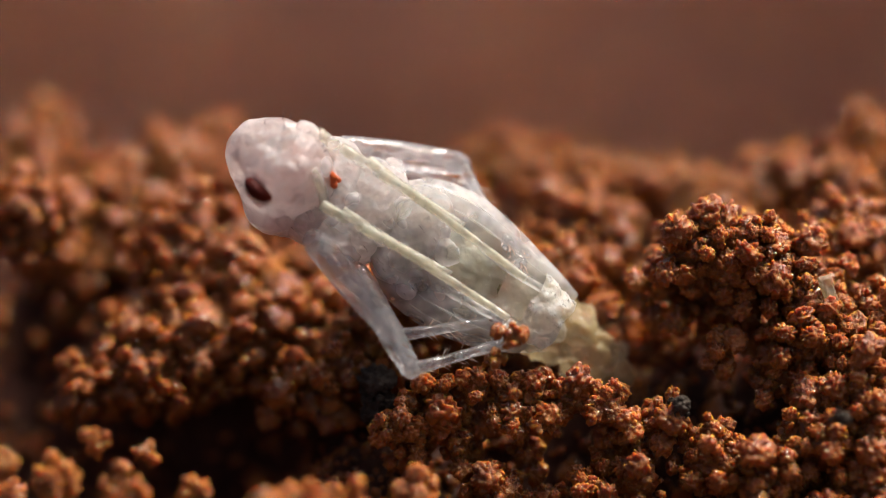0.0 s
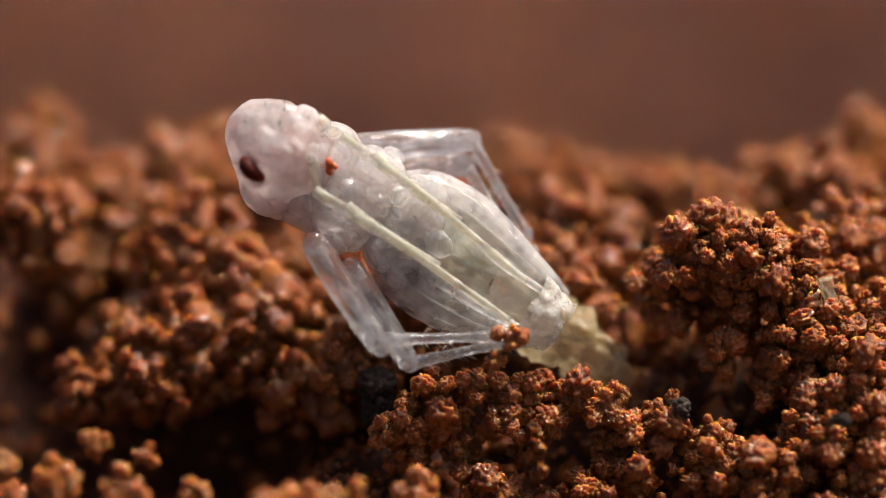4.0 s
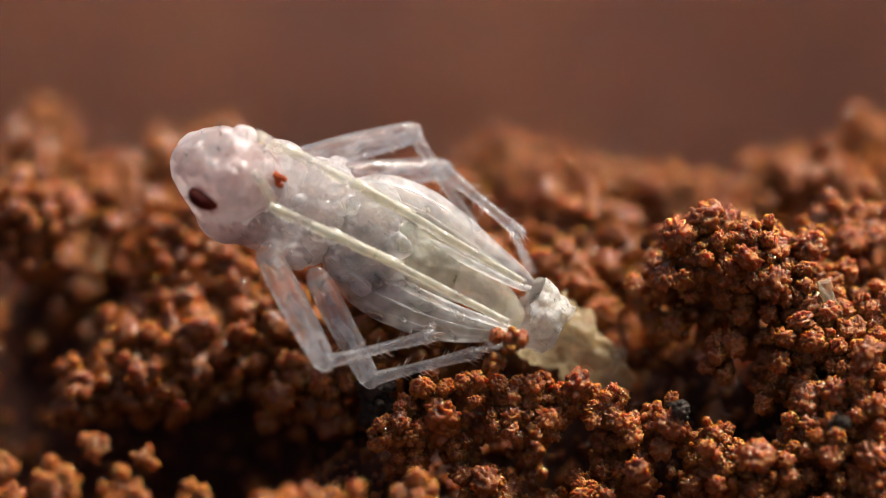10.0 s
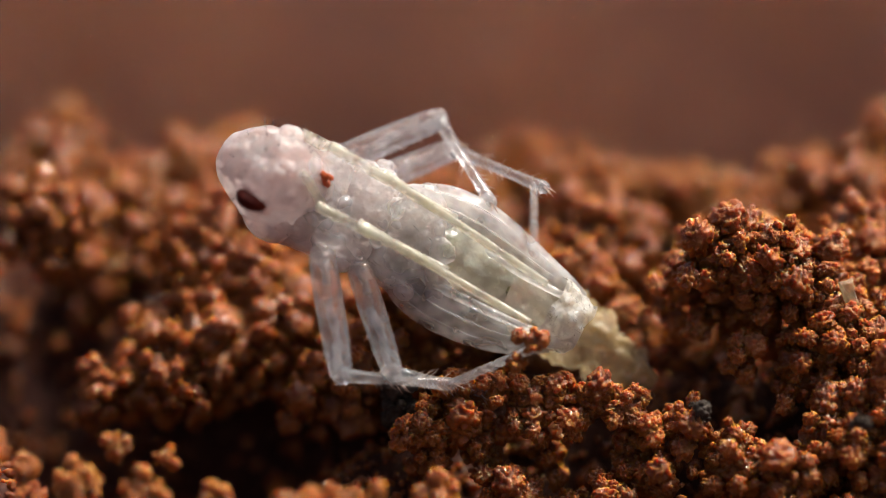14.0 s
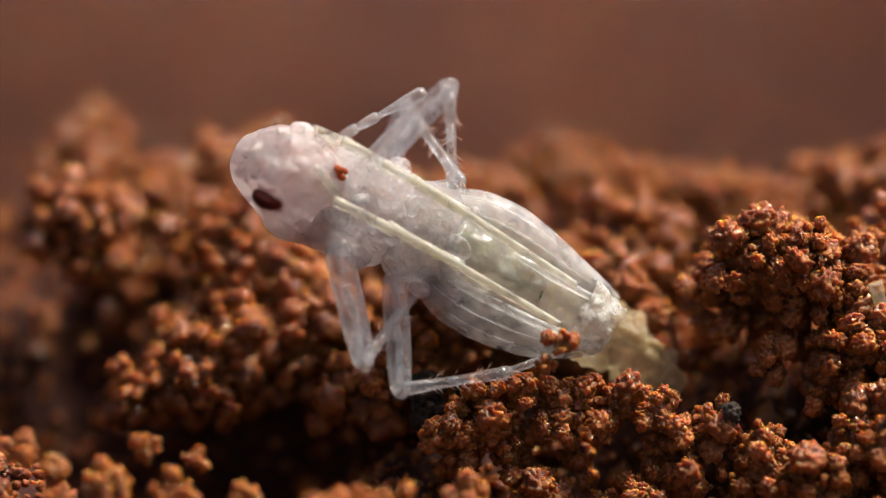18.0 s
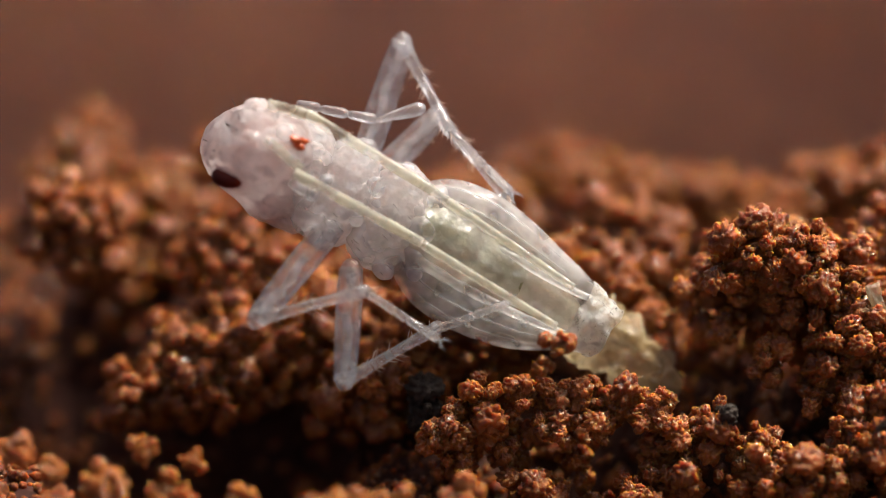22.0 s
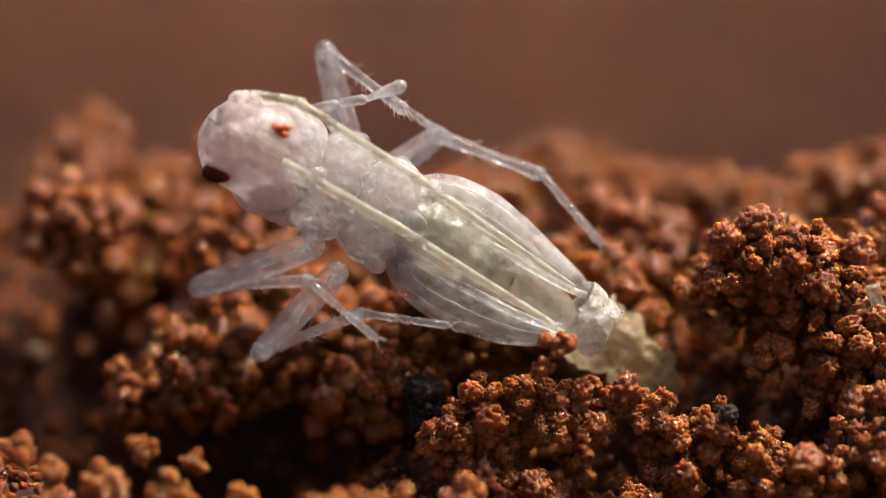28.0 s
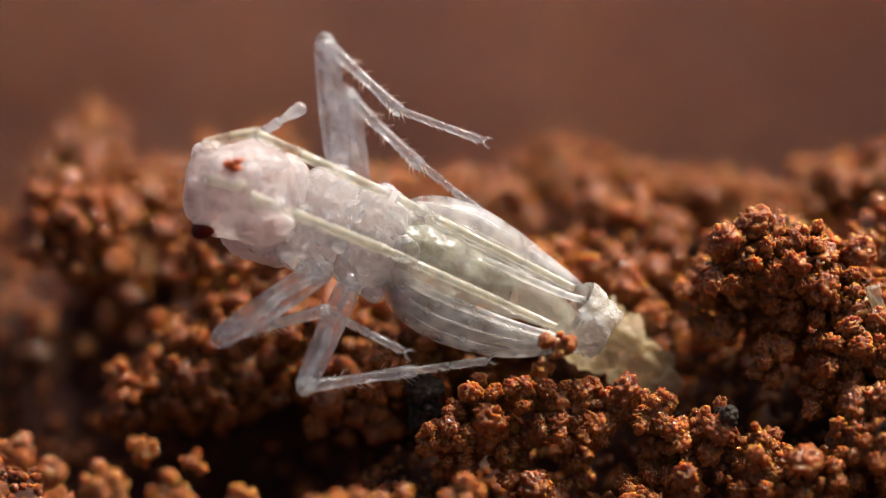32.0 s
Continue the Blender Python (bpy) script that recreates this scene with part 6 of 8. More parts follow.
    walk(far_fore_tibia, [
        (0, bone(-0.535, 0.941, -0.440, -0.286, 0.517, -0.140)), (1, bone(-0.562, 1.002, -0.440, -0.093, 0.367, -0.440)),
        (2, bone(-0.593, 1.024, -0.440, -0.305, 0.370, -0.201)), (2.5, bone(-0.593, 1.026, -0.440, -0.305, 0.372, -0.201)),
        (3, bone(-0.593, 1.008, -0.440, -0.267, 0.373, -0.199)), (3.5, bone(-0.439, 1.110, -0.440, 0.011, 0.371, -0.440)),
        (5.5, bone(-0.593, 1.115, -0.440, -0.286, 0.461, -0.226)), (6, bone(-0.593, 1.098, -0.440, -0.248, 0.463, -0.227)),
        (6.5, bone(-0.636, 1.108, -0.440, -0.063, 0.550, -0.440)), (7, bone(-0.710, 1.160, -0.440, -0.191, 0.602, -0.440)),
        (8, bone(-0.674, 1.183, -0.440, -0.212, 0.587, -0.440)), (8.5, bone(-0.674, 1.183, -0.440, -0.212, 0.587, -0.440)),
        (9, bone(-0.520, 1.183, -0.440, 0.019, 0.587, -0.440)), (9.5, bone(-0.511, 1.145, -0.440, 0.105, 0.556, -0.440)),
        (10, bone(-0.856, 1.183, -0.440, -0.452, 0.548, -0.391)), (11, bone(-0.727, 1.168, -0.440, -0.228, 0.610, -0.355)),
        (11.5, bone(-0.729, 1.168, -0.440, -0.230, 0.610, -0.355)), (12, bone(-0.858, 1.552, -0.440, -0.685, 1.050, -0.140)),
        (12.5, bone(-1.181, 1.560, -0.440, -1.206, 0.973, -0.140)), (13, bone(-0.893, 1.225, -0.440, -0.432, 0.762, -0.140)),
        (14, bone(-0.831, 1.279, -0.440, -0.505, 0.758, -0.140)), (14.5, bone(-0.831, 1.279, -0.440, -0.505, 0.758, -0.140)),
        (16.5, bone(-1.062, 1.529, -0.440, -0.792, 1.084, -0.140)), (17, bone(-1.062, 1.533, -0.440, -0.792, 1.088, -0.140)),
        (17.5, bone(-1.062, 1.539, -0.440, -0.792, 1.094, -0.140)), (18, bone(-0.954, 1.502, -0.440, -0.934, 0.904, -0.140)),
        (18.5, bone(-1.004, 1.551, -0.440, -0.577, 0.896, -0.440)), (19, bone(-0.916, 1.602, -0.440, -0.608, 1.061, -0.140)),
        (19.5, bone(-0.820, 1.457, -0.440, -0.654, 0.817, -0.140)), (20, bone(-0.782, 1.354, -0.440, -0.685, 0.776, -0.140)),
        (20.5, bone(-0.801, 1.336, -0.440, -0.705, 0.777, -0.140)), (20.8, bone(-0.801, 1.337, -0.440, -0.724, 0.758, -0.140)),
        (20.83, bone(-0.905, 1.356, -0.440, -0.603, 1.000, -0.239)), (20.87, bone(-1.013, 1.375, -0.440, -0.479, 1.249, -0.341)),
        (20.9, bone(-1.117, 1.394, -0.440, -0.359, 1.491, -0.440)), (20.93, bone(-1.343, 1.477, -0.440, -0.682, 1.666, -0.341)),
        (20.97, bone(-1.576, 1.562, -0.440, -1.014, 1.848, -0.239)), (21, bone(-1.802, 1.645, -0.440, -1.337, 2.023, -0.140)),
        (21.2, bone(-1.813, 1.661, -0.440, -1.272, 1.729, -0.140)), (21.5, bone(-1.109, 1.800, -0.440, -0.582, 1.426, -0.140)),
        (22, bone(-1.256, 1.820, -0.440, -0.935, 1.220, -0.140)), (22.5, bone(-1.210, 1.709, -0.440, -0.997, 1.148, -0.140)),
        (23, bone(-1.194, 1.649, -0.440, -0.955, 1.050, -0.140)), (23.5, bone(-1.194, 1.611, -0.440, -0.955, 1.012, -0.140)),
        (24, bone(-1.764, 1.612, -0.440, -1.453, 1.186, -0.140)), (24.5, bone(-1.268, 1.794, -0.440, -0.694, 1.341, -0.248)),
        (25, bone(-1.322, 1.806, -0.440, -1.089, 1.226, -0.140)), (25.5, bone(-1.195, 1.760, -0.440, -1.009, 1.153, -0.140)),
        (27.5, bone(-1.249, 1.595, -0.440, -1.135, 0.969, -0.140)), (28, bone(-1.784, 1.768, -0.440, -1.319, 1.418, -0.140)),
        (28.5, bone(-1.914, 1.742, -0.440, -1.339, 1.434, -0.140)), (29, bone(-1.572, 1.866, -0.440, -1.224, 1.381, -0.140)),
        (30, bone(-1.476, 1.752, -0.440, -1.166, 1.248, -0.140)), (30.8, bone(-1.495, 1.764, -0.440, -1.166, 1.249, -0.140)),
        (31, bone(-1.899, 1.715, -0.440, -1.377, 1.364, -0.140)), (31.5, bone(-2.072, 1.677, -0.440, -1.454, 1.404, -0.140)),
        (32, bone(-1.784, 1.831, -0.440, -1.281, 1.366, -0.140)),])
    walk(far_fore_tarsus, [
        (0, bone(-0.286, 0.517, -0.140, -0.034, 0.248, -0.590)), (1, bone(-0.093, 0.367, -0.440, -0.070, 0.212, -0.890)),
        (2, bone(-0.305, 0.370, -0.201, -0.207, 0.216, -0.651)), (2.5, bone(-0.305, 0.372, -0.201, -0.207, 0.218, -0.651)),
        (3, bone(-0.267, 0.373, -0.199, -0.168, 0.219, -0.649)), (3.5, bone(0.011, 0.371, -0.440, 0.027, 0.220, -0.890)),
        (5.5, bone(-0.286, 0.461, -0.226, -0.168, 0.230, -0.676)), (6, bone(-0.248, 0.463, -0.227, -0.052, 0.271, -0.677)),
        (6.5, bone(-0.063, 0.550, -0.440, -0.017, 0.304, -0.890)), (7, bone(-0.191, 0.602, -0.440, -0.246, 0.275, -0.890)),
        (8, bone(-0.212, 0.587, -0.440, -0.267, 0.278, -0.890)), (8.5, bone(-0.212, 0.587, -0.440, -0.267, 0.278, -0.890)),
        (9, bone(0.019, 0.587, -0.440, 0.042, 0.278, -0.890)), (9.5, bone(0.105, 0.556, -0.440, 0.086, 0.267, -0.890)),
        (10, bone(-0.452, 0.548, -0.391, -0.297, 0.201, -0.841)), (11, bone(-0.228, 0.610, -0.355, -0.264, 0.282, -0.805)),
        (11.5, bone(-0.230, 0.610, -0.355, -0.266, 0.282, -0.805)), (12, bone(-0.685, 1.050, -0.140, -0.416, 0.552, -0.422)),
        (12.5, bone(-1.206, 0.973, -0.140, -1.059, 0.552, -0.586)), (13, bone(-0.432, 0.762, -0.140, -0.489, 0.552, -0.590)),
        (14, bone(-0.505, 0.758, -0.140, -0.465, 0.433, -0.590)), (14.5, bone(-0.505, 0.758, -0.140, -0.465, 0.433, -0.590)),
        (16.5, bone(-0.792, 1.084, -0.140, -0.562, 0.394, -0.140)), (17, bone(-0.792, 1.088, -0.140, -0.562, 0.398, -0.140)),
        (17.5, bone(-0.792, 1.094, -0.140, -0.562, 0.404, -0.140)), (18, bone(-0.934, 0.904, -0.140, -0.743, 0.560, -0.590)),
        (18.5, bone(-0.577, 0.896, -0.440, -0.164, 0.485, -0.692)), (19, bone(-0.608, 1.061, -0.140, -0.206, 0.448, -0.140)),
        (19.5, bone(-0.654, 0.817, -0.140, -0.547, 0.326, -0.524)), (20, bone(-0.685, 0.776, -0.140, -0.608, 0.258, -0.495)),
        (20.5, bone(-0.705, 0.777, -0.140, -0.609, 0.259, -0.490)), (20.8, bone(-0.724, 0.758, -0.140, -0.609, 0.298, -0.558)),
        (20.83, bone(-0.603, 1.000, -0.239, -0.329, 0.539, -0.519)), (20.87, bone(-0.479, 1.249, -0.341, -0.042, 0.788, -0.479)),
        (20.9, bone(-0.359, 1.491, -0.440, 0.238, 1.029, -0.440)), (20.93, bone(-0.682, 1.666, -0.341, -0.105, 1.410, -0.439)),
        (20.97, bone(-1.014, 1.848, -0.239, -0.458, 1.802, -0.438)), (21, bone(-1.337, 2.023, -0.140, -0.801, 2.183, -0.437)),
        (21.2, bone(-1.272, 1.729, -0.140, -0.536, 1.656, -0.140)), (21.5, bone(-0.582, 1.426, -0.140, -0.092, 0.916, -0.140)),
        (22, bone(-0.935, 1.220, -0.140, -0.475, 0.760, -0.140)), (22.5, bone(-0.997, 1.148, -0.140, -0.887, 0.829, -0.590)),
        (23, bone(-0.955, 1.050, -0.140, -0.590, 0.494, -0.140)), (23.5, bone(-0.955, 1.012, -0.140, -0.591, 0.456, -0.140)),
        (24, bone(-1.453, 1.186, -0.140, -0.897, 0.687, -0.140)), (24.5, bone(-0.694, 1.341, -0.248, -0.156, 1.035, -0.382)),
        (25, bone(-1.089, 1.226, -0.140, -0.572, 0.709, -0.140)), (25.5, bone(-1.009, 1.153, -0.140, -0.915, 0.741, -0.590)),
        (27.5, bone(-1.135, 0.969, -0.140, -0.999, 0.556, -0.590)), (28, bone(-1.319, 1.418, -0.140, -0.918, 1.161, -0.552)),
        (28.5, bone(-1.339, 1.434, -0.140, -0.695, 1.219, -0.140)), (29, bone(-1.224, 1.381, -0.140, -0.918, 1.059, -0.586)),
        (30, bone(-1.166, 1.248, -0.140, -0.803, 0.848, -0.464)), (30.8, bone(-1.166, 1.249, -0.140, -0.803, 0.849, -0.464)),
        (31, bone(-1.377, 1.364, -0.140, -0.725, 1.115, -0.140)), (31.5, bone(-1.454, 1.404, -0.140, -0.767, 1.300, -0.140)),
        (32, bone(-1.281, 1.366, -0.140, -0.591, 1.117, -0.140)),])
    walk(far_mid_femur, [
        (0, bone(-1.206, 0.850, -0.265, -0.458, 0.748, -0.480)), (1, bone(-1.316, 0.734, -0.206, -0.593, 0.867, -0.480)),
        (2, bone(-1.268, 0.831, -0.256, -0.516, 0.832, -0.480)), (2.5, bone(-1.268, 0.832, -0.256, -0.516, 0.834, -0.480)),
        (3, bone(-1.268, 0.834, -0.256, -0.516, 0.835, -0.480)), (3.5, bone(-1.228, 0.900, -0.257, -0.477, 0.945, -0.480)),
        (5.5, bone(-1.338, 0.864, -0.241, -0.593, 0.923, -0.480)), (6, bone(-1.343, 0.870, -0.257, -0.593, 0.926, -0.480)),
        (6.5, bone(-1.315, 0.784, -0.230, -0.594, 0.966, -0.480)), (7, bone(-1.333, 0.904, -0.277, -0.575, 0.929, -0.480)),
        (8, bone(-1.316, 0.885, -0.283, -0.558, 0.933, -0.480)), (8.5, bone(-1.316, 0.885, -0.283, -0.558, 0.933, -0.480)),
        (9, bone(-1.281, 0.872, -0.233, -0.539, 0.933, -0.480)), (9.5, bone(-1.323, 0.944, -0.203, -0.592, 1.006, -0.480)),
        (10, bone(-1.397, 0.880, -0.264, -0.645, 0.933, -0.480)), (11, bone(-1.344, 0.889, -0.257, -0.593, 0.918, -0.480)),
        (11.5, bone(-1.346, 0.889, -0.257, -0.595, 0.918, -0.480)), (12, bone(-1.328, 0.957, -0.293, -0.608, 1.207, -0.480)),
        (12.5, bone(-1.540, 0.736, -0.210, -0.920, 1.133, -0.480)), (13, bone(-1.412, 0.920, -0.257, -0.662, 0.976, -0.480)),
        (14, bone(-1.420, 0.786, -0.221, -0.735, 1.068, -0.480)), (14.5, bone(-1.414, 0.770, -0.223, -0.735, 1.068, -0.480)),
        (16.5, bone(-1.491, 0.810, -0.175, -0.831, 1.106, -0.480)), (17, bone(-1.491, 0.814, -0.175, -0.831, 1.110, -0.480)),
        (17.5, bone(-1.491, 0.820, -0.175, -0.831, 1.116, -0.480)), (18, bone(-1.467, 0.685, -0.166, -1.243, 1.368, -0.480)),
        (18.5, bone(-1.480, 0.743, -0.209, -0.862, 1.143, -0.480)), (19, bone(-1.575, 0.929, -0.136, -0.916, 1.180, -0.480)),
        (19.5, bone(-1.525, 0.862, -0.195, -0.835, 1.104, -0.480)), (20, bone(-1.511, 0.889, -0.211, -0.801, 1.085, -0.480)),
        (20.8, bone(-1.525, 0.864, -0.201, -0.820, 1.068, -0.480)), (20.9, bone(-1.854, 0.975, -0.143, -1.167, 1.149, -0.480)),
        (21, bone(-1.640, 1.047, -0.282, -1.071, 1.549, -0.480)), (21.2, bone(-1.561, 0.768, -0.218, -1.090, 1.338, -0.480)),
        (21.5, bone(-1.438, 0.830, -0.249, -0.740, 1.104, -0.480)), (22, bone(-1.535, 0.794, -0.224, -1.013, 1.320, -0.480)),
        (22.5, bone(-1.485, 0.869, -0.261, -0.802, 1.186, -0.480)), (23, bone(-1.519, 0.792, -0.208, -0.898, 1.187, -0.480)),
        (23.5, bone(-1.527, 0.777, -0.204, -0.898, 1.158, -0.480)), (24, bone(-1.612, 0.625, -0.192, -1.303, 1.285, -0.480)),
        (24.5, bone(-1.409, 0.749, -0.256, -1.572, 1.483, -0.480)), (24.66, bone(-1.437, 0.802, -0.258, -1.306, 1.355, -0.480)),
        (24.84, bone(-1.466, 0.857, -0.260, -1.031, 1.223, -0.480)), (25, bone(-1.495, 0.910, -0.263, -0.764, 1.095, -0.480)),
        (25.5, bone(-1.485, 0.928, -0.247, -0.749, 1.064, -0.480)), (27.5, bone(-1.500, 0.833, -0.268, -0.768, 1.018, -0.480)),
        (28, bone(-1.607, 0.769, -0.189, -1.014, 1.191, -0.480)), (28.5, bone(-1.546, 0.895, -0.233, -0.833, 1.111, -0.480)),
        (29, bone(-1.593, 0.765, -0.196, -1.014, 1.212, -0.480)), (30, bone(-1.639, 0.798, -0.211, -0.995, 1.156, -0.480)),
        (30.8, bone(-1.639, 0.799, -0.211, -0.995, 1.157, -0.480)), (31, bone(-1.651, 0.723, -0.203, -1.187, 1.292, -0.480)),
        (31.5, bone(-1.486, 0.641, -0.215, -1.603, 1.369, -0.480)), (32, bone(-1.548, 0.718, -0.258, -1.630, 1.466, -0.480)),])
    walk(far_mid_tibia, [
        (0, bone(-0.458, 0.748, -0.480, -0.248, 0.440, -0.180)), (1, bone(-0.593, 0.867, -0.480, -0.209, 0.328, -0.180)),
        (2, bone(-0.516, 0.832, -0.480, -0.075, 0.370, -0.180)), (2.5, bone(-0.516, 0.834, -0.480, -0.075, 0.372, -0.180)),
        (3, bone(-0.516, 0.835, -0.480, -0.075, 0.373, -0.180)), (3.5, bone(-0.477, 0.945, -0.480, -0.114, 0.371, -0.180)),
        (5.5, bone(-0.593, 0.923, -0.480, -0.286, 0.423, -0.180)), (6, bone(-0.593, 0.926, -0.480, -0.286, 0.425, -0.180)),
        (6.5, bone(-0.594, 0.966, -0.480, -0.210, 0.542, -0.180)), (7, bone(-0.575, 0.929, -0.480, -0.039, 0.563, -0.180)),
        (8, bone(-0.558, 0.933, -0.480, -0.079, 0.567, -0.180)), (8.5, bone(-0.558, 0.933, -0.480, -0.079, 0.567, -0.180)),
        (9, bone(-0.539, 0.933, -0.480, -0.041, 0.567, -0.180)), (9.5, bone(-0.592, 1.006, -0.480, -0.021, 0.594, -0.180)),
        (10, bone(-0.645, 0.933, -0.480, -0.185, 0.548, -0.180)), (11, bone(-0.593, 0.918, -0.480, -0.075, 0.571, -0.180)),
        (11.5, bone(-0.595, 0.918, -0.480, -0.077, 0.571, -0.180)), (12, bone(-0.608, 1.207, -0.480, -0.378, 0.532, -0.189)),
        (12.5, bone(-0.920, 1.133, -0.480, -0.200, 0.845, -0.480)), (13, bone(-0.662, 0.976, -0.480, -0.144, 0.839, -0.180)),
        (14, bone(-0.735, 1.068, -0.480, -0.179, 0.835, -0.180)), (14.5, bone(-0.735, 1.068, -0.480, -0.179, 0.835, -0.180)),
        (16.5, bone(-0.831, 1.106, -0.480, -0.178, 0.740, -0.306)), (17, bone(-0.831, 1.110, -0.480, -0.178, 0.744, -0.306)),
        (17.5, bone(-0.831, 1.116, -0.480, -0.178, 0.750, -0.306)), (18, bone(-1.243, 1.368, -0.480, -0.992, 1.019, -0.180)),
        (18.5, bone(-0.862, 1.143, -0.480, -0.267, 0.853, -0.180)), (19, bone(-0.916, 1.180, -0.480, -0.321, 0.812, -0.180)),
        (19.5, bone(-0.835, 1.104, -0.480, -0.386, 0.652, -0.180)), (20, bone(-0.801, 1.085, -0.480, -0.321, 0.622, -0.180)),
        (20.8, bone(-0.820, 1.068, -0.480, -0.340, 0.605, -0.180)), (20.9, bone(-1.167, 1.149, -0.480, -0.839, 0.962, -0.180)),
        (21, bone(-1.071, 1.549, -0.480, -0.686, 1.449, -0.180)), (21.2, bone(-1.090, 1.338, -0.480, -0.490, 1.407, -0.180)),
        (21.5, bone(-0.740, 1.104, -0.480, -0.062, 0.734, -0.480)), (22, bone(-1.013, 1.320, -0.480, -0.532, 0.761, -0.259)),
        (22.5, bone(-0.802, 1.186, -0.480, -0.287, 0.689, -0.199)), (23, bone(-0.898, 1.187, -0.480, -0.341, 0.762, -0.180)),
        (23.5, bone(-0.898, 1.158, -0.480, -0.341, 0.744, -0.180)), (24, bone(-1.303, 1.285, -0.480, -0.917, 0.726, -0.180)),
        (24.5, bone(-1.572, 1.483, -0.480, -0.971, 1.402, -0.180)), (24.66, bone(-1.306, 1.355, -0.480, -0.693, 1.167, -0.226)),
        (24.84, bone(-1.031, 1.223, -0.480, -0.407, 0.925, -0.274)), (25, bone(-0.764, 1.095, -0.480, -0.130, 0.690, -0.320)),
        (25.5, bone(-0.749, 1.064, -0.480, -0.223, 0.601, -0.180)), (27.5, bone(-0.768, 1.018, -0.480, -0.372, 0.555, -0.180)),
        (28, bone(-1.014, 1.191, -0.480, -0.303, 0.921, -0.367)), (28.5, bone(-0.833, 1.111, -0.480, -0.183, 0.649, -0.480)),
        (29, bone(-1.014, 1.212, -0.480, -0.476, 0.768, -0.180)), (30, bone(-0.995, 1.156, -0.480, -0.495, 0.692, -0.180)),
        (30.8, bone(-0.995, 1.157, -0.480, -0.495, 0.694, -0.180)), (31, bone(-1.187, 1.292, -0.480, -0.821, 0.656, -0.246)),
        (31.5, bone(-1.603, 1.369, -0.480, -1.090, 0.928, -0.180)), (32, bone(-1.630, 1.466, -0.480, -1.186, 1.040, -0.180)),])
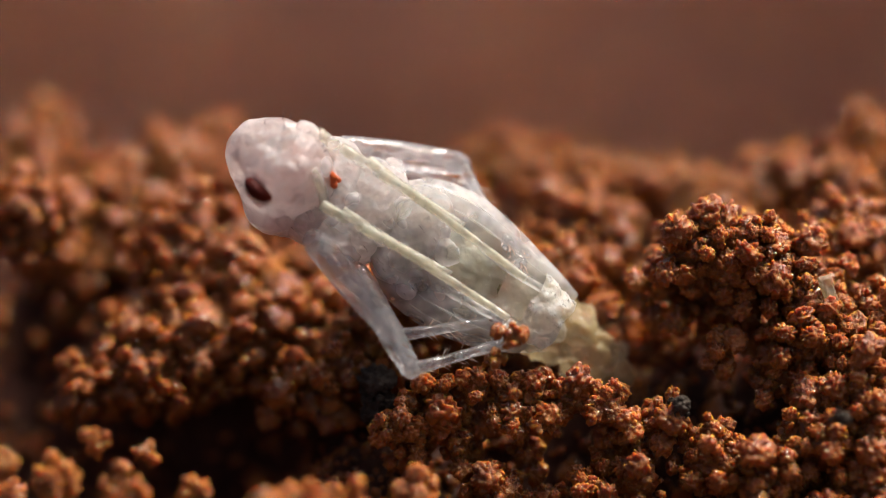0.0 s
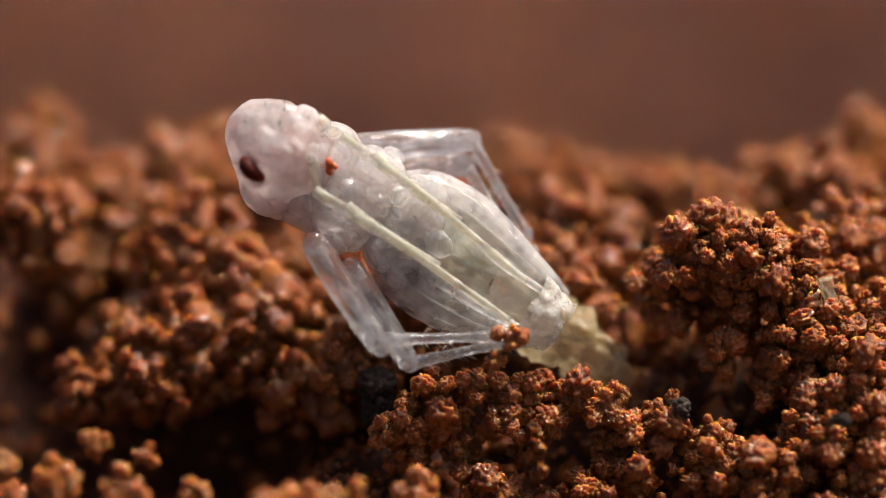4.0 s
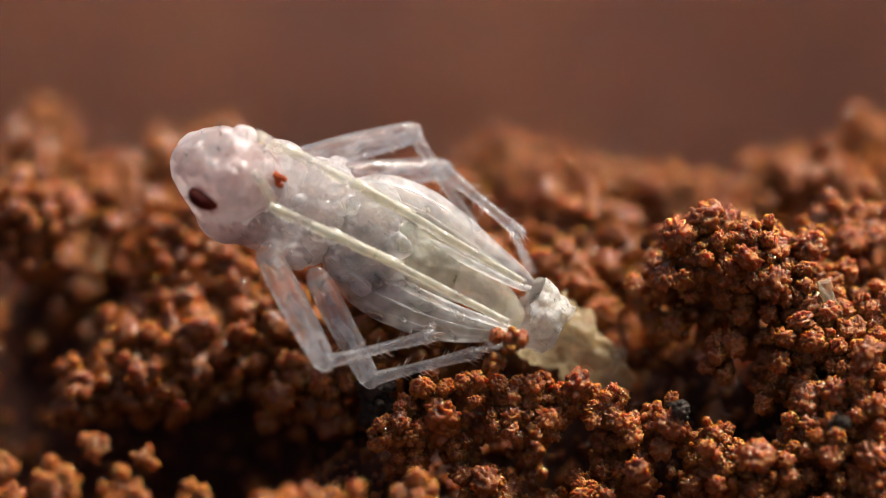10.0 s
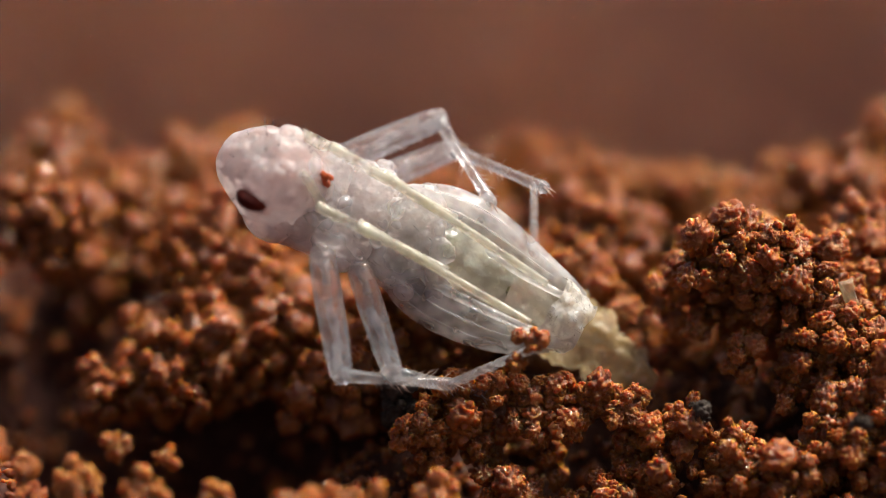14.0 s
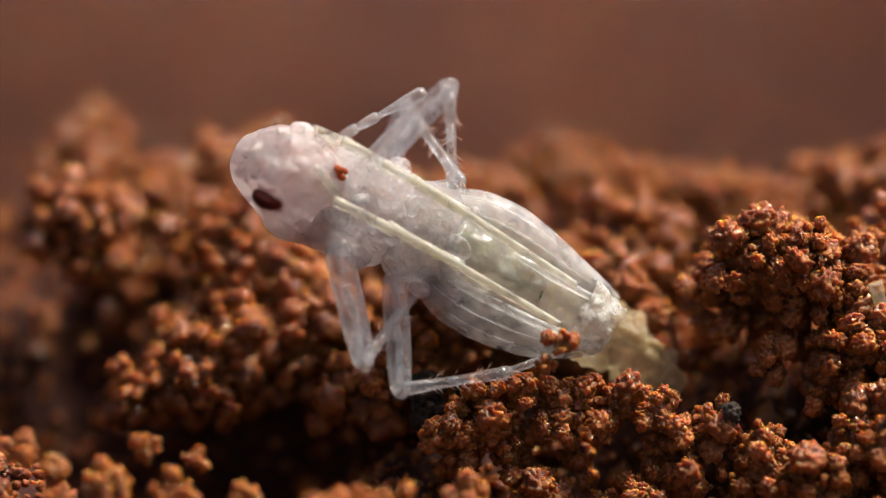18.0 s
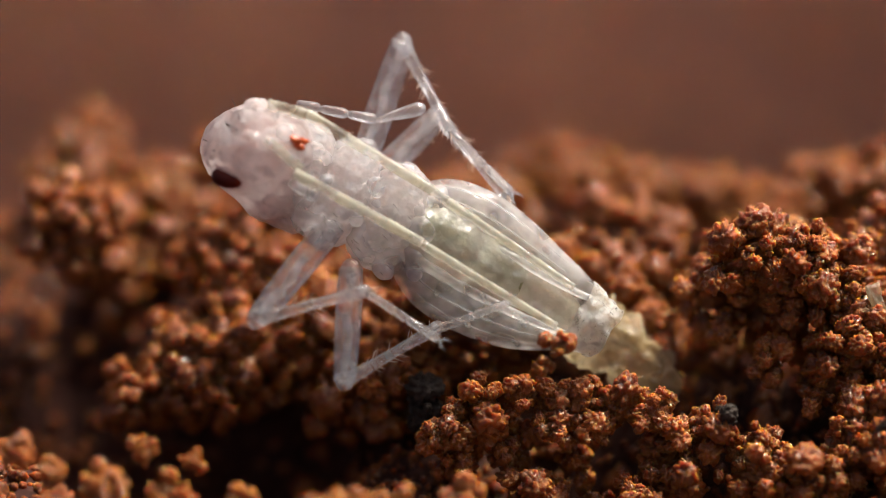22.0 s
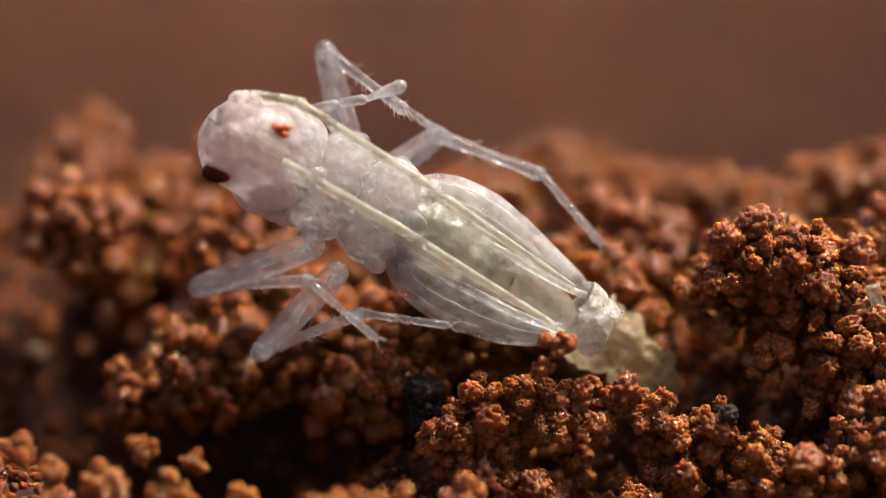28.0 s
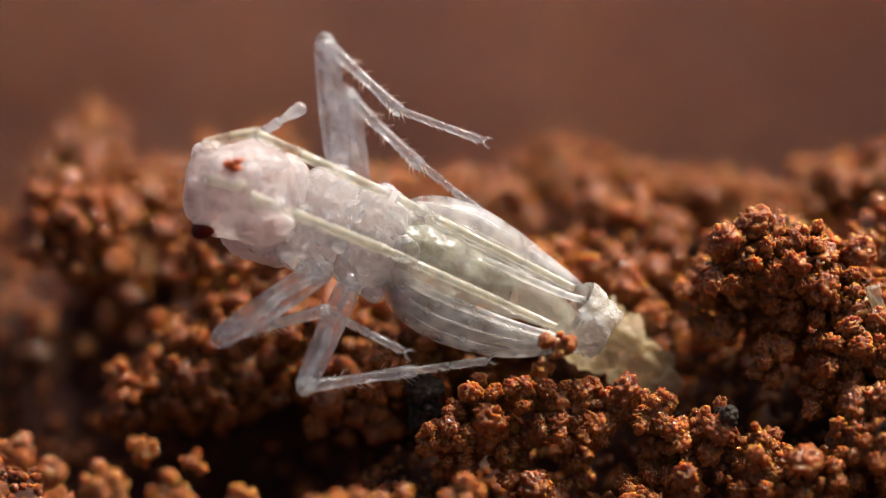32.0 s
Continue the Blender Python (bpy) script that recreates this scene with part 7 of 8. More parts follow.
    walk(far_mid_tarsus, [
        (0, bone(-0.248, 0.440, -0.180, -0.033, 0.229, -0.630)), (1, bone(-0.209, 0.328, -0.180, -0.091, 0.213, -0.630)),
        (2, bone(-0.075, 0.370, -0.180, -0.033, 0.216, -0.630)), (2.5, bone(-0.075, 0.372, -0.180, -0.033, 0.218, -0.630)),
        (3, bone(-0.075, 0.373, -0.180, -0.033, 0.219, -0.630)), (3.5, bone(-0.114, 0.371, -0.180, -0.053, 0.221, -0.630)),
        (5.5, bone(-0.286, 0.423, -0.180, -0.053, 0.230, -0.630)), (6, bone(-0.286, 0.425, -0.180, -0.053, 0.232, -0.630)),
        (6.5, bone(-0.210, 0.542, -0.180, -0.034, 0.273, -0.630)), (7, bone(-0.039, 0.563, -0.180, -0.016, 0.275, -0.630)),
        (8, bone(-0.079, 0.567, -0.180, -0.037, 0.240, -0.630)), (8.5, bone(-0.079, 0.567, -0.180, -0.037, 0.240, -0.630)),
        (9, bone(-0.041, 0.567, -0.180, -0.192, 0.259, -0.630)), (9.5, bone(-0.021, 0.594, -0.180, -0.140, 0.267, -0.630)),
        (10, bone(-0.185, 0.548, -0.180, -0.066, 0.279, -0.630)), (11, bone(-0.075, 0.571, -0.180, -0.033, 0.283, -0.630)),
        (11.5, bone(-0.077, 0.571, -0.180, -0.035, 0.283, -0.630)), (12, bone(-0.378, 0.532, -0.189, -0.261, 0.244, -0.639)),
        (12.5, bone(-0.200, 0.845, -0.480, -0.221, 0.352, -0.878)), (13, bone(-0.144, 0.839, -0.180, -0.200, 0.283, -0.476)),
        (14, bone(-0.179, 0.835, -0.180, -0.176, 0.356, -0.592)), (14.5, bone(-0.179, 0.835, -0.180, -0.176, 0.356, -0.592)),
        (16.5, bone(-0.178, 0.740, -0.306, -0.060, 0.202, -0.619)), (17, bone(-0.178, 0.744, -0.306, -0.060, 0.205, -0.619)),
        (17.5, bone(-0.178, 0.750, -0.306, -0.060, 0.211, -0.619)), (18, bone(-0.992, 1.019, -0.180, -0.743, 0.560, -0.535)),
        (18.5, bone(-0.267, 0.853, -0.180, 0.078, 0.281, -0.180)), (19, bone(-0.321, 0.812, -0.180, 0.082, 0.256, -0.180)),
        (19.5, bone(-0.386, 0.652, -0.180, -0.300, 0.241, -0.630)), (20, bone(-0.321, 0.622, -0.180, -0.204, 0.104, -0.524)),
        (20.8, bone(-0.340, 0.605, -0.180, -0.223, 0.105, -0.551)), (20.9, bone(-0.839, 0.962, -0.180, -0.424, 0.733, -0.598)),
        (21, bone(-0.686, 1.449, -0.180, -0.416, 1.378, -0.630)), (21.2, bone(-0.490, 1.407, -0.180, 0.063, 1.121, -0.292)),
        (21.5, bone(-0.062, 0.734, -0.480, 0.192, 0.291, -0.858)), (22, bone(-0.532, 0.761, -0.259, -0.493, 0.416, -0.709)),
        (22.5, bone(-0.287, 0.689, -0.199, -0.146, 0.274, -0.649)), (23, bone(-0.341, 0.762, -0.180, -0.147, 0.263, -0.518)),
        (23.5, bone(-0.341, 0.744, -0.180, -0.147, 0.245, -0.518)), (24, bone(-0.917, 0.726, -0.180, -0.590, 0.342, -0.563)),
        (24.5, bone(-0.971, 1.402, -0.180, -0.418, 1.107, -0.271)), (24.66, bone(-0.693, 1.167, -0.226, -0.215, 0.767, -0.287)),
        (24.84, bone(-0.407, 0.925, -0.274, -0.006, 0.416, -0.304)), (25, bone(-0.130, 0.690, -0.320, 0.197, 0.075, -0.320)),
        (25.5, bone(-0.223, 0.601, -0.180, -0.120, 0.186, -0.630)), (27.5, bone(-0.372, 0.555, -0.180, -0.213, 0.186, -0.630)),
        (28, bone(-0.303, 0.921, -0.367, 0.159, 0.383, -0.367)), (28.5, bone(-0.183, 0.649, -0.480, 0.033, 0.233, -0.908)),
        (29, bone(-0.476, 0.768, -0.180, -0.208, 0.192, -0.180)), (30, bone(-0.495, 0.692, -0.180, -0.227, 0.040, -0.180)),
        (30.8, bone(-0.495, 0.694, -0.180, -0.227, 0.080, -0.180)), (31, bone(-0.821, 0.656, -0.246, -0.552, 0.233, -0.633)),
        (31.5, bone(-1.090, 0.928, -0.180, -0.629, 0.515, -0.310)), (32, bone(-1.186, 1.040, -0.180, -0.649, 0.619, -0.180)),])
    walk(near_antenna_base, [
        (0, bone(-1.479, 0.659, 0.286, -0.932, 0.358, 0.210)), (0.5, bone(-1.459, 0.566, 0.311, -0.920, 0.304, 0.210)),
        (1, bone(-1.529, 0.488, 0.280, -0.960, 0.259, 0.210)), (1.5, bone(-1.579, 0.621, 0.291, -0.990, 0.336, 0.210)),
        (2, bone(-1.556, 0.621, 0.280, -0.976, 0.336, 0.210)), (2.5, bone(-1.557, 0.628, 0.280, -0.976, 0.340, 0.210)),
        (3, bone(-1.579, 0.625, 0.302, -0.989, 0.338, 0.210)), (3.5, bone(-1.509, 0.770, 0.298, -0.949, 0.422, 0.210)),
        (5.5, bone(-1.620, 0.726, 0.312, -1.013, 0.397, 0.210)), (6, bone(-1.610, 0.647, 0.296, -1.007, 0.351, 0.210)),
        (6.5, bone(-1.652, 0.521, 0.280, -1.031, 0.278, 0.210)), (7, bone(-1.715, 0.688, 0.280, -1.068, 0.374, 0.210)),
        (8, bone(-1.686, 0.662, 0.296, -1.051, 0.359, 0.210)), (8.5, bone(-1.681, 0.647, 0.293, -1.049, 0.351, 0.210)),
        (9, bone(-1.617, 0.748, 0.295, -1.011, 0.409, 0.210)), (9.5, bone(-1.686, 0.944, 0.315, -1.052, 0.523, 0.210)),
        (10, bone(-1.826, 0.677, 0.318, -1.133, 0.368, 0.210)), (10.5, bone(-1.804, 0.688, 0.297, -1.120, 0.374, 0.210)),
        (11, bone(-1.720, 0.767, 0.304, -1.071, 0.420, 0.210)), (11.5, bone(-1.718, 0.760, 0.316, -1.070, 0.416, 0.210)),
        (12, bone(-1.549, 0.632, 0.291, -0.972, 0.342, 0.210)), (12.5, bone(-1.683, 0.592, 0.280, -1.049, 0.319, 0.210)),
        (13, bone(-1.753, 0.714, 0.286, -1.090, 0.389, 0.210)), (13.5, bone(-1.647, 0.732, 0.304, -1.028, 0.400, 0.210)),
        (14, bone(-1.652, 0.681, 0.305, -1.032, 0.371, 0.210)), (14.5, bone(-1.683, 0.696, 0.302, -1.050, 0.379, 0.210)),
        (16.5, bone(-1.808, 0.781, 0.308, -1.122, 0.429, 0.210)), (17, bone(-1.766, 0.782, 0.301, -1.098, 0.429, 0.210)),
        (17.5, bone(-1.770, 0.777, 0.312, -1.100, 0.426, 0.210)), (18, bone(-1.737, 0.730, 0.314, -1.081, 0.399, 0.210)),
        (18.5, bone(-1.750, 0.545, 0.280, -1.088, 0.291, 0.210)), (19, bone(-1.859, 0.898, 0.302, -1.152, 0.496, 0.210)),
        (19.5, bone(-1.867, 0.872, 0.317, -1.157, 0.481, 0.210)), (20, bone(-1.863, 0.850, 0.336, -1.154, 0.469, 0.210)),
        (20.8, bone(-1.886, 0.822, 0.339, -1.168, 0.452, 0.210)), (21, bone(-1.981, 0.763, 0.375, -1.223, 0.418, 0.210)),
        (21.2, bone(-1.978, 0.829, 0.339, -1.221, 0.456, 0.210)), (21.5, bone(-1.834, 1.121, 0.365, -1.137, 0.626, 0.210)),
        (22, bone(-1.979, 0.925, 0.400, -1.222, 0.512, 0.210)), (22.5, bone(-2.017, 0.977, 0.411, -1.244, 0.543, 0.210)),
        (23, bone(-2.018, 0.957, 0.425, -1.245, 0.531, 0.210)), (23.5, bone(-2.016, 0.909, 0.434, -1.244, 0.503, 0.210)),
        (24, bone(-2.062, 0.781, 0.376, -1.270, 0.429, 0.210)), (24.5, bone(-1.959, 0.695, 0.382, -1.210, 0.379, 0.210)),
        (25, bone(-2.144, 0.978, 0.483, -1.319, 0.544, 0.210)), (25.5, bone(-2.054, 1.099, 0.468, -1.266, 0.613, 0.210)),
        (27.5, bone(-2.182, 0.821, 0.488, -1.341, 0.452, 0.210)), (28, bone(-2.063, 1.000, 0.451, -1.271, 0.556, 0.210)),
        (28.5, bone(-2.145, 1.017, 0.500, -1.319, 0.566, 0.210)), (29, bone(-2.231, 0.933, 0.531, -1.370, 0.518, 0.210)),
        (30, bone(-2.241, 0.946, 0.530, -1.376, 0.525, 0.210)), (30.8, bone(-2.239, 0.933, 0.533, -1.374, 0.518, 0.210)),
        (31, bone(-2.143, 0.832, 0.467, -1.318, 0.458, 0.210)), (31.5, bone(-2.090, 0.829, 0.481, -1.287, 0.457, 0.210)),
        (32, bone(-2.270, 0.776, 0.532, -1.393, 0.426, 0.210)),])
    walk(near_antenna_lash, [
        (0, bone(-1.337, 0.619, 0.239, -0.230, -0.095, 0.160)), (0.5, bone(-1.370, 0.564, 0.243, -0.230, -0.095, 0.160)),
        (1, bone(-1.415, 0.480, 0.241, -0.230, -0.095, 0.160)), (1.5, bone(-1.376, 0.555, 0.235, -0.230, -0.095, 0.160)),
        (2, bone(-1.371, 0.564, 0.236, -0.230, -0.095, 0.160)), (2.5, bone(-1.368, 0.569, 0.236, -0.230, -0.095, 0.160)),
        (3, bone(-1.375, 0.558, 0.235, -0.230, -0.095, 0.160)), (3.5, bone(-1.300, 0.674, 0.234, -0.230, -0.095, 0.160)),
        (5.5, bone(-1.346, 0.606, 0.231, -0.230, -0.095, 0.160)), (6, bone(-1.373, 0.561, 0.234, -0.230, -0.095, 0.160)),
        (6.5, bone(-1.425, 0.461, 0.235, -0.230, -0.095, 0.160)), (7, bone(-1.380, 0.549, 0.229, -0.230, -0.095, 0.160)),
        (8, bone(-1.384, 0.543, 0.230, -0.230, -0.095, 0.160)), (8.5, bone(-1.388, 0.535, 0.231, -0.230, -0.095, 0.160)),
        (9, bone(-1.338, 0.620, 0.231, -0.230, -0.095, 0.160)), (9.5, bone(-1.284, 0.697, 0.224, -0.230, -0.095, 0.160)),
        (10, bone(-1.403, 0.507, 0.225, -0.230, -0.095, 0.160)), (10.5, bone(-1.396, 0.520, 0.226, -0.230, -0.095, 0.160)),
        (11, bone(-1.354, 0.593, 0.227, -0.230, -0.095, 0.160)), (11.5, bone(-1.356, 0.590, 0.227, -0.230, -0.095, 0.160)),
        (12, bone(-1.365, 0.574, 0.237, -0.230, -0.095, 0.160)), (12.5, bone(-1.406, 0.500, 0.232, -0.230, -0.095, 0.160)),
        (13, bone(-1.379, 0.552, 0.227, -0.230, -0.095, 0.160)), (13.5, bone(-1.350, 0.600, 0.230, -0.230, -0.095, 0.160)),
        (14, bone(-1.370, 0.567, 0.231, -0.230, -0.095, 0.160)), (14.5, bone(-1.371, 0.565, 0.230, -0.230, -0.095, 0.160)),
        (16.5, bone(-1.367, 0.573, 0.224, -0.230, -0.095, 0.160)), (17, bone(-1.359, 0.586, 0.225, -0.230, -0.095, 0.160)),
        (17.5, bone(-1.361, 0.582, 0.225, -0.230, -0.095, 0.160)), (18, bone(-1.370, 0.567, 0.227, -0.230, -0.095, 0.160)),
        (18.5, bone(-1.432, 0.446, 0.230, -0.230, -0.095, 0.160)), (19, bone(-1.340, 0.617, 0.220, -0.230, -0.095, 0.160)),
        (19.5, bone(-1.350, 0.601, 0.220, -0.230, -0.095, 0.160)), (20, bone(-1.355, 0.592, 0.221, -0.230, -0.095, 0.160)),
        (20.8, bone(-1.369, 0.569, 0.221, -0.230, -0.095, 0.160)), (21, bone(-1.402, 0.510, 0.219, -0.230, -0.095, 0.160)),
        (21.2, bone(-1.383, 0.546, 0.218, -0.230, -0.095, 0.160)), (21.5, bone(-1.262, 0.726, 0.217, -0.230, -0.095, 0.160)),
        (22, bone(-1.355, 0.593, 0.217, -0.230, -0.095, 0.160)), (22.5, bone(-1.346, 0.607, 0.215, -0.230, -0.095, 0.160)),
        (23, bone(-1.353, 0.597, 0.215, -0.230, -0.095, 0.160)), (23.5, bone(-1.366, 0.575, 0.216, -0.230, -0.095, 0.160)),
        (24, bone(-1.408, 0.498, 0.217, -0.230, -0.095, 0.160)), (24.5, bone(-1.417, 0.479, 0.221, -0.230, -0.095, 0.160)),
        (25, bone(-1.368, 0.573, 0.212, -0.230, -0.095, 0.160)), (25.5, bone(-1.319, 0.649, 0.213, -0.230, -0.095, 0.160)),
        (27.5, bone(-1.413, 0.488, 0.213, -0.230, -0.095, 0.160)), (28, bone(-1.348, 0.604, 0.214, -0.230, -0.095, 0.160)),
        (28.5, bone(-1.358, 0.589, 0.212, -0.230, -0.095, 0.160)), (29, bone(-1.392, 0.530, 0.211, -0.230, -0.095, 0.160)),
        (30, bone(-1.390, 0.533, 0.211, -0.230, -0.095, 0.160)), (30.8, bone(-1.393, 0.528, 0.211, -0.230, -0.095, 0.160)),
        (31, bone(-1.406, 0.503, 0.214, -0.230, -0.095, 0.160)), (31.5, bone(-1.399, 0.516, 0.215, -0.230, -0.095, 0.160)),
        (32, bone(-1.434, 0.444, 0.212, -0.230, -0.095, 0.160)),])
    walk(far_antenna_base, [
        (0, bone(-1.346, 1.046, 0.280, -0.806, 0.694, 0.170)), (0.5, bone(-1.408, 0.967, 0.280, -0.842, 0.648, 0.170)),
        (1, bone(-1.530, 0.901, 0.280, -0.913, 0.610, 0.170)), (1.5, bone(-1.511, 1.026, 0.280, -0.902, 0.683, 0.170)),
        (2, bone(-1.433, 1.011, 0.280, -0.857, 0.674, 0.170)), (2.5, bone(-1.431, 1.016, 0.280, -0.855, 0.677, 0.170)),
        (3, bone(-1.473, 1.015, 0.280, -0.880, 0.676, 0.170)), (3.5, bone(-1.327, 1.141, 0.280, -0.795, 0.749, 0.170)),
        (5.5, bone(-1.493, 1.110, 0.280, -0.892, 0.731, 0.170)), (6, bone(-1.577, 1.039, 0.280, -0.940, 0.690, 0.170)),
        (6.5, bone(-1.696, 0.946, 0.280, -1.009, 0.636, 0.170)), (7, bone(-1.652, 1.103, 0.280, -0.984, 0.727, 0.170)),
        (8, bone(-1.592, 1.068, 0.280, -0.949, 0.707, 0.170)), (8.5, bone(-1.583, 1.055, 0.280, -0.944, 0.699, 0.170)),
        (9, bone(-1.452, 1.132, 0.280, -0.868, 0.744, 0.170)), (9.5, bone(-1.435, 1.282, 0.280, -0.858, 0.831, 0.170)),
        (10, bone(-1.721, 1.074, 0.280, -1.024, 0.710, 0.170)), (10.5, bone(-1.703, 1.091, 0.280, -1.013, 0.720, 0.170)),
        (11, bone(-1.620, 1.162, 0.280, -0.965, 0.761, 0.170)), (11.5, bone(-1.610, 1.147, 0.280, -0.959, 0.753, 0.170)),
        (12, bone(-1.515, 1.046, 0.280, -0.904, 0.694, 0.170)), (12.5, bone(-1.725, 1.003, 0.280, -1.026, 0.669, 0.170)),
        (13, bone(-1.683, 1.110, 0.280, -1.001, 0.731, 0.170)), (13.5, bone(-1.561, 1.127, 0.280, -0.931, 0.741, 0.170)),
        (14, bone(-1.561, 1.086, 0.280, -0.931, 0.718, 0.170)), (14.5, bone(-1.593, 1.100, 0.280, -0.950, 0.726, 0.170)),
        (16.5, bone(-1.731, 1.192, 0.280, -1.029, 0.779, 0.170)), (17, bone(-1.678, 1.193, 0.280, -0.999, 0.780, 0.170)),
        (17.5, bone(-1.684, 1.180, 0.280, -1.002, 0.772, 0.170)), (18, bone(-1.678, 1.134, 0.280, -0.999, 0.745, 0.170)),
        (18.5, bone(-1.772, 0.970, 0.280, -1.053, 0.650, 0.170)), (19, bone(-1.772, 1.309, 0.280, -1.053, 0.846, 0.170)),
        (19.5, bone(-1.829, 1.292, 0.280, -1.086, 0.837, 0.170)), (20, bone(-1.817, 1.261, 0.280, -1.079, 0.819, 0.170)),
        (20.8, bone(-1.845, 1.233, 0.280, -1.096, 0.803, 0.170)), (21, bone(-1.888, 1.176, 0.280, -1.120, 0.769, 0.170)),
        (21.2, bone(-1.896, 1.238, 0.280, -1.125, 0.805, 0.170)), (21.5, bone(-1.680, 1.511, 0.280, -1.000, 0.964, 0.170)),
        (22, bone(-1.897, 1.326, 0.280, -1.126, 0.857, 0.170)), (22.5, bone(-1.956, 1.374, 0.280, -1.160, 0.884, 0.170)),
        (23, bone(-1.963, 1.357, 0.280, -1.164, 0.874, 0.170)), (23.5, bone(-1.950, 1.316, 0.280, -1.156, 0.851, 0.170)),
        (24, bone(-2.031, 1.178, 0.280, -1.203, 0.771, 0.170)), (24.5, bone(-1.962, 1.104, 0.280, -1.164, 0.728, 0.170)),
        (25, bone(-2.094, 1.384, 0.280, -1.240, 0.890, 0.170)), (25.5, bone(-2.000, 1.494, 0.280, -1.186, 0.954, 0.170)),
        (27.5, bone(-2.128, 1.231, 0.280, -1.259, 0.801, 0.170)), (28, bone(-1.973, 1.410, 0.280, -1.169, 0.905, 0.170)),
        (28.5, bone(-2.056, 1.438, 0.287, -1.218, 0.921, 0.170)), (29, bone(-2.186, 1.331, 0.280, -1.293, 0.859, 0.170)),
        (30, bone(-2.197, 1.327, 0.280, -1.299, 0.857, 0.170)), (30.8, bone(-2.192, 1.310, 0.280, -1.297, 0.847, 0.170)),
        (31, bone(-2.120, 1.218, 0.280, -1.255, 0.794, 0.170)), (31.5, bone(-2.063, 1.233, 0.280, -1.222, 0.802, 0.170)),
        (32, bone(-2.239, 1.196, 0.303, -1.324, 0.781, 0.170)),])
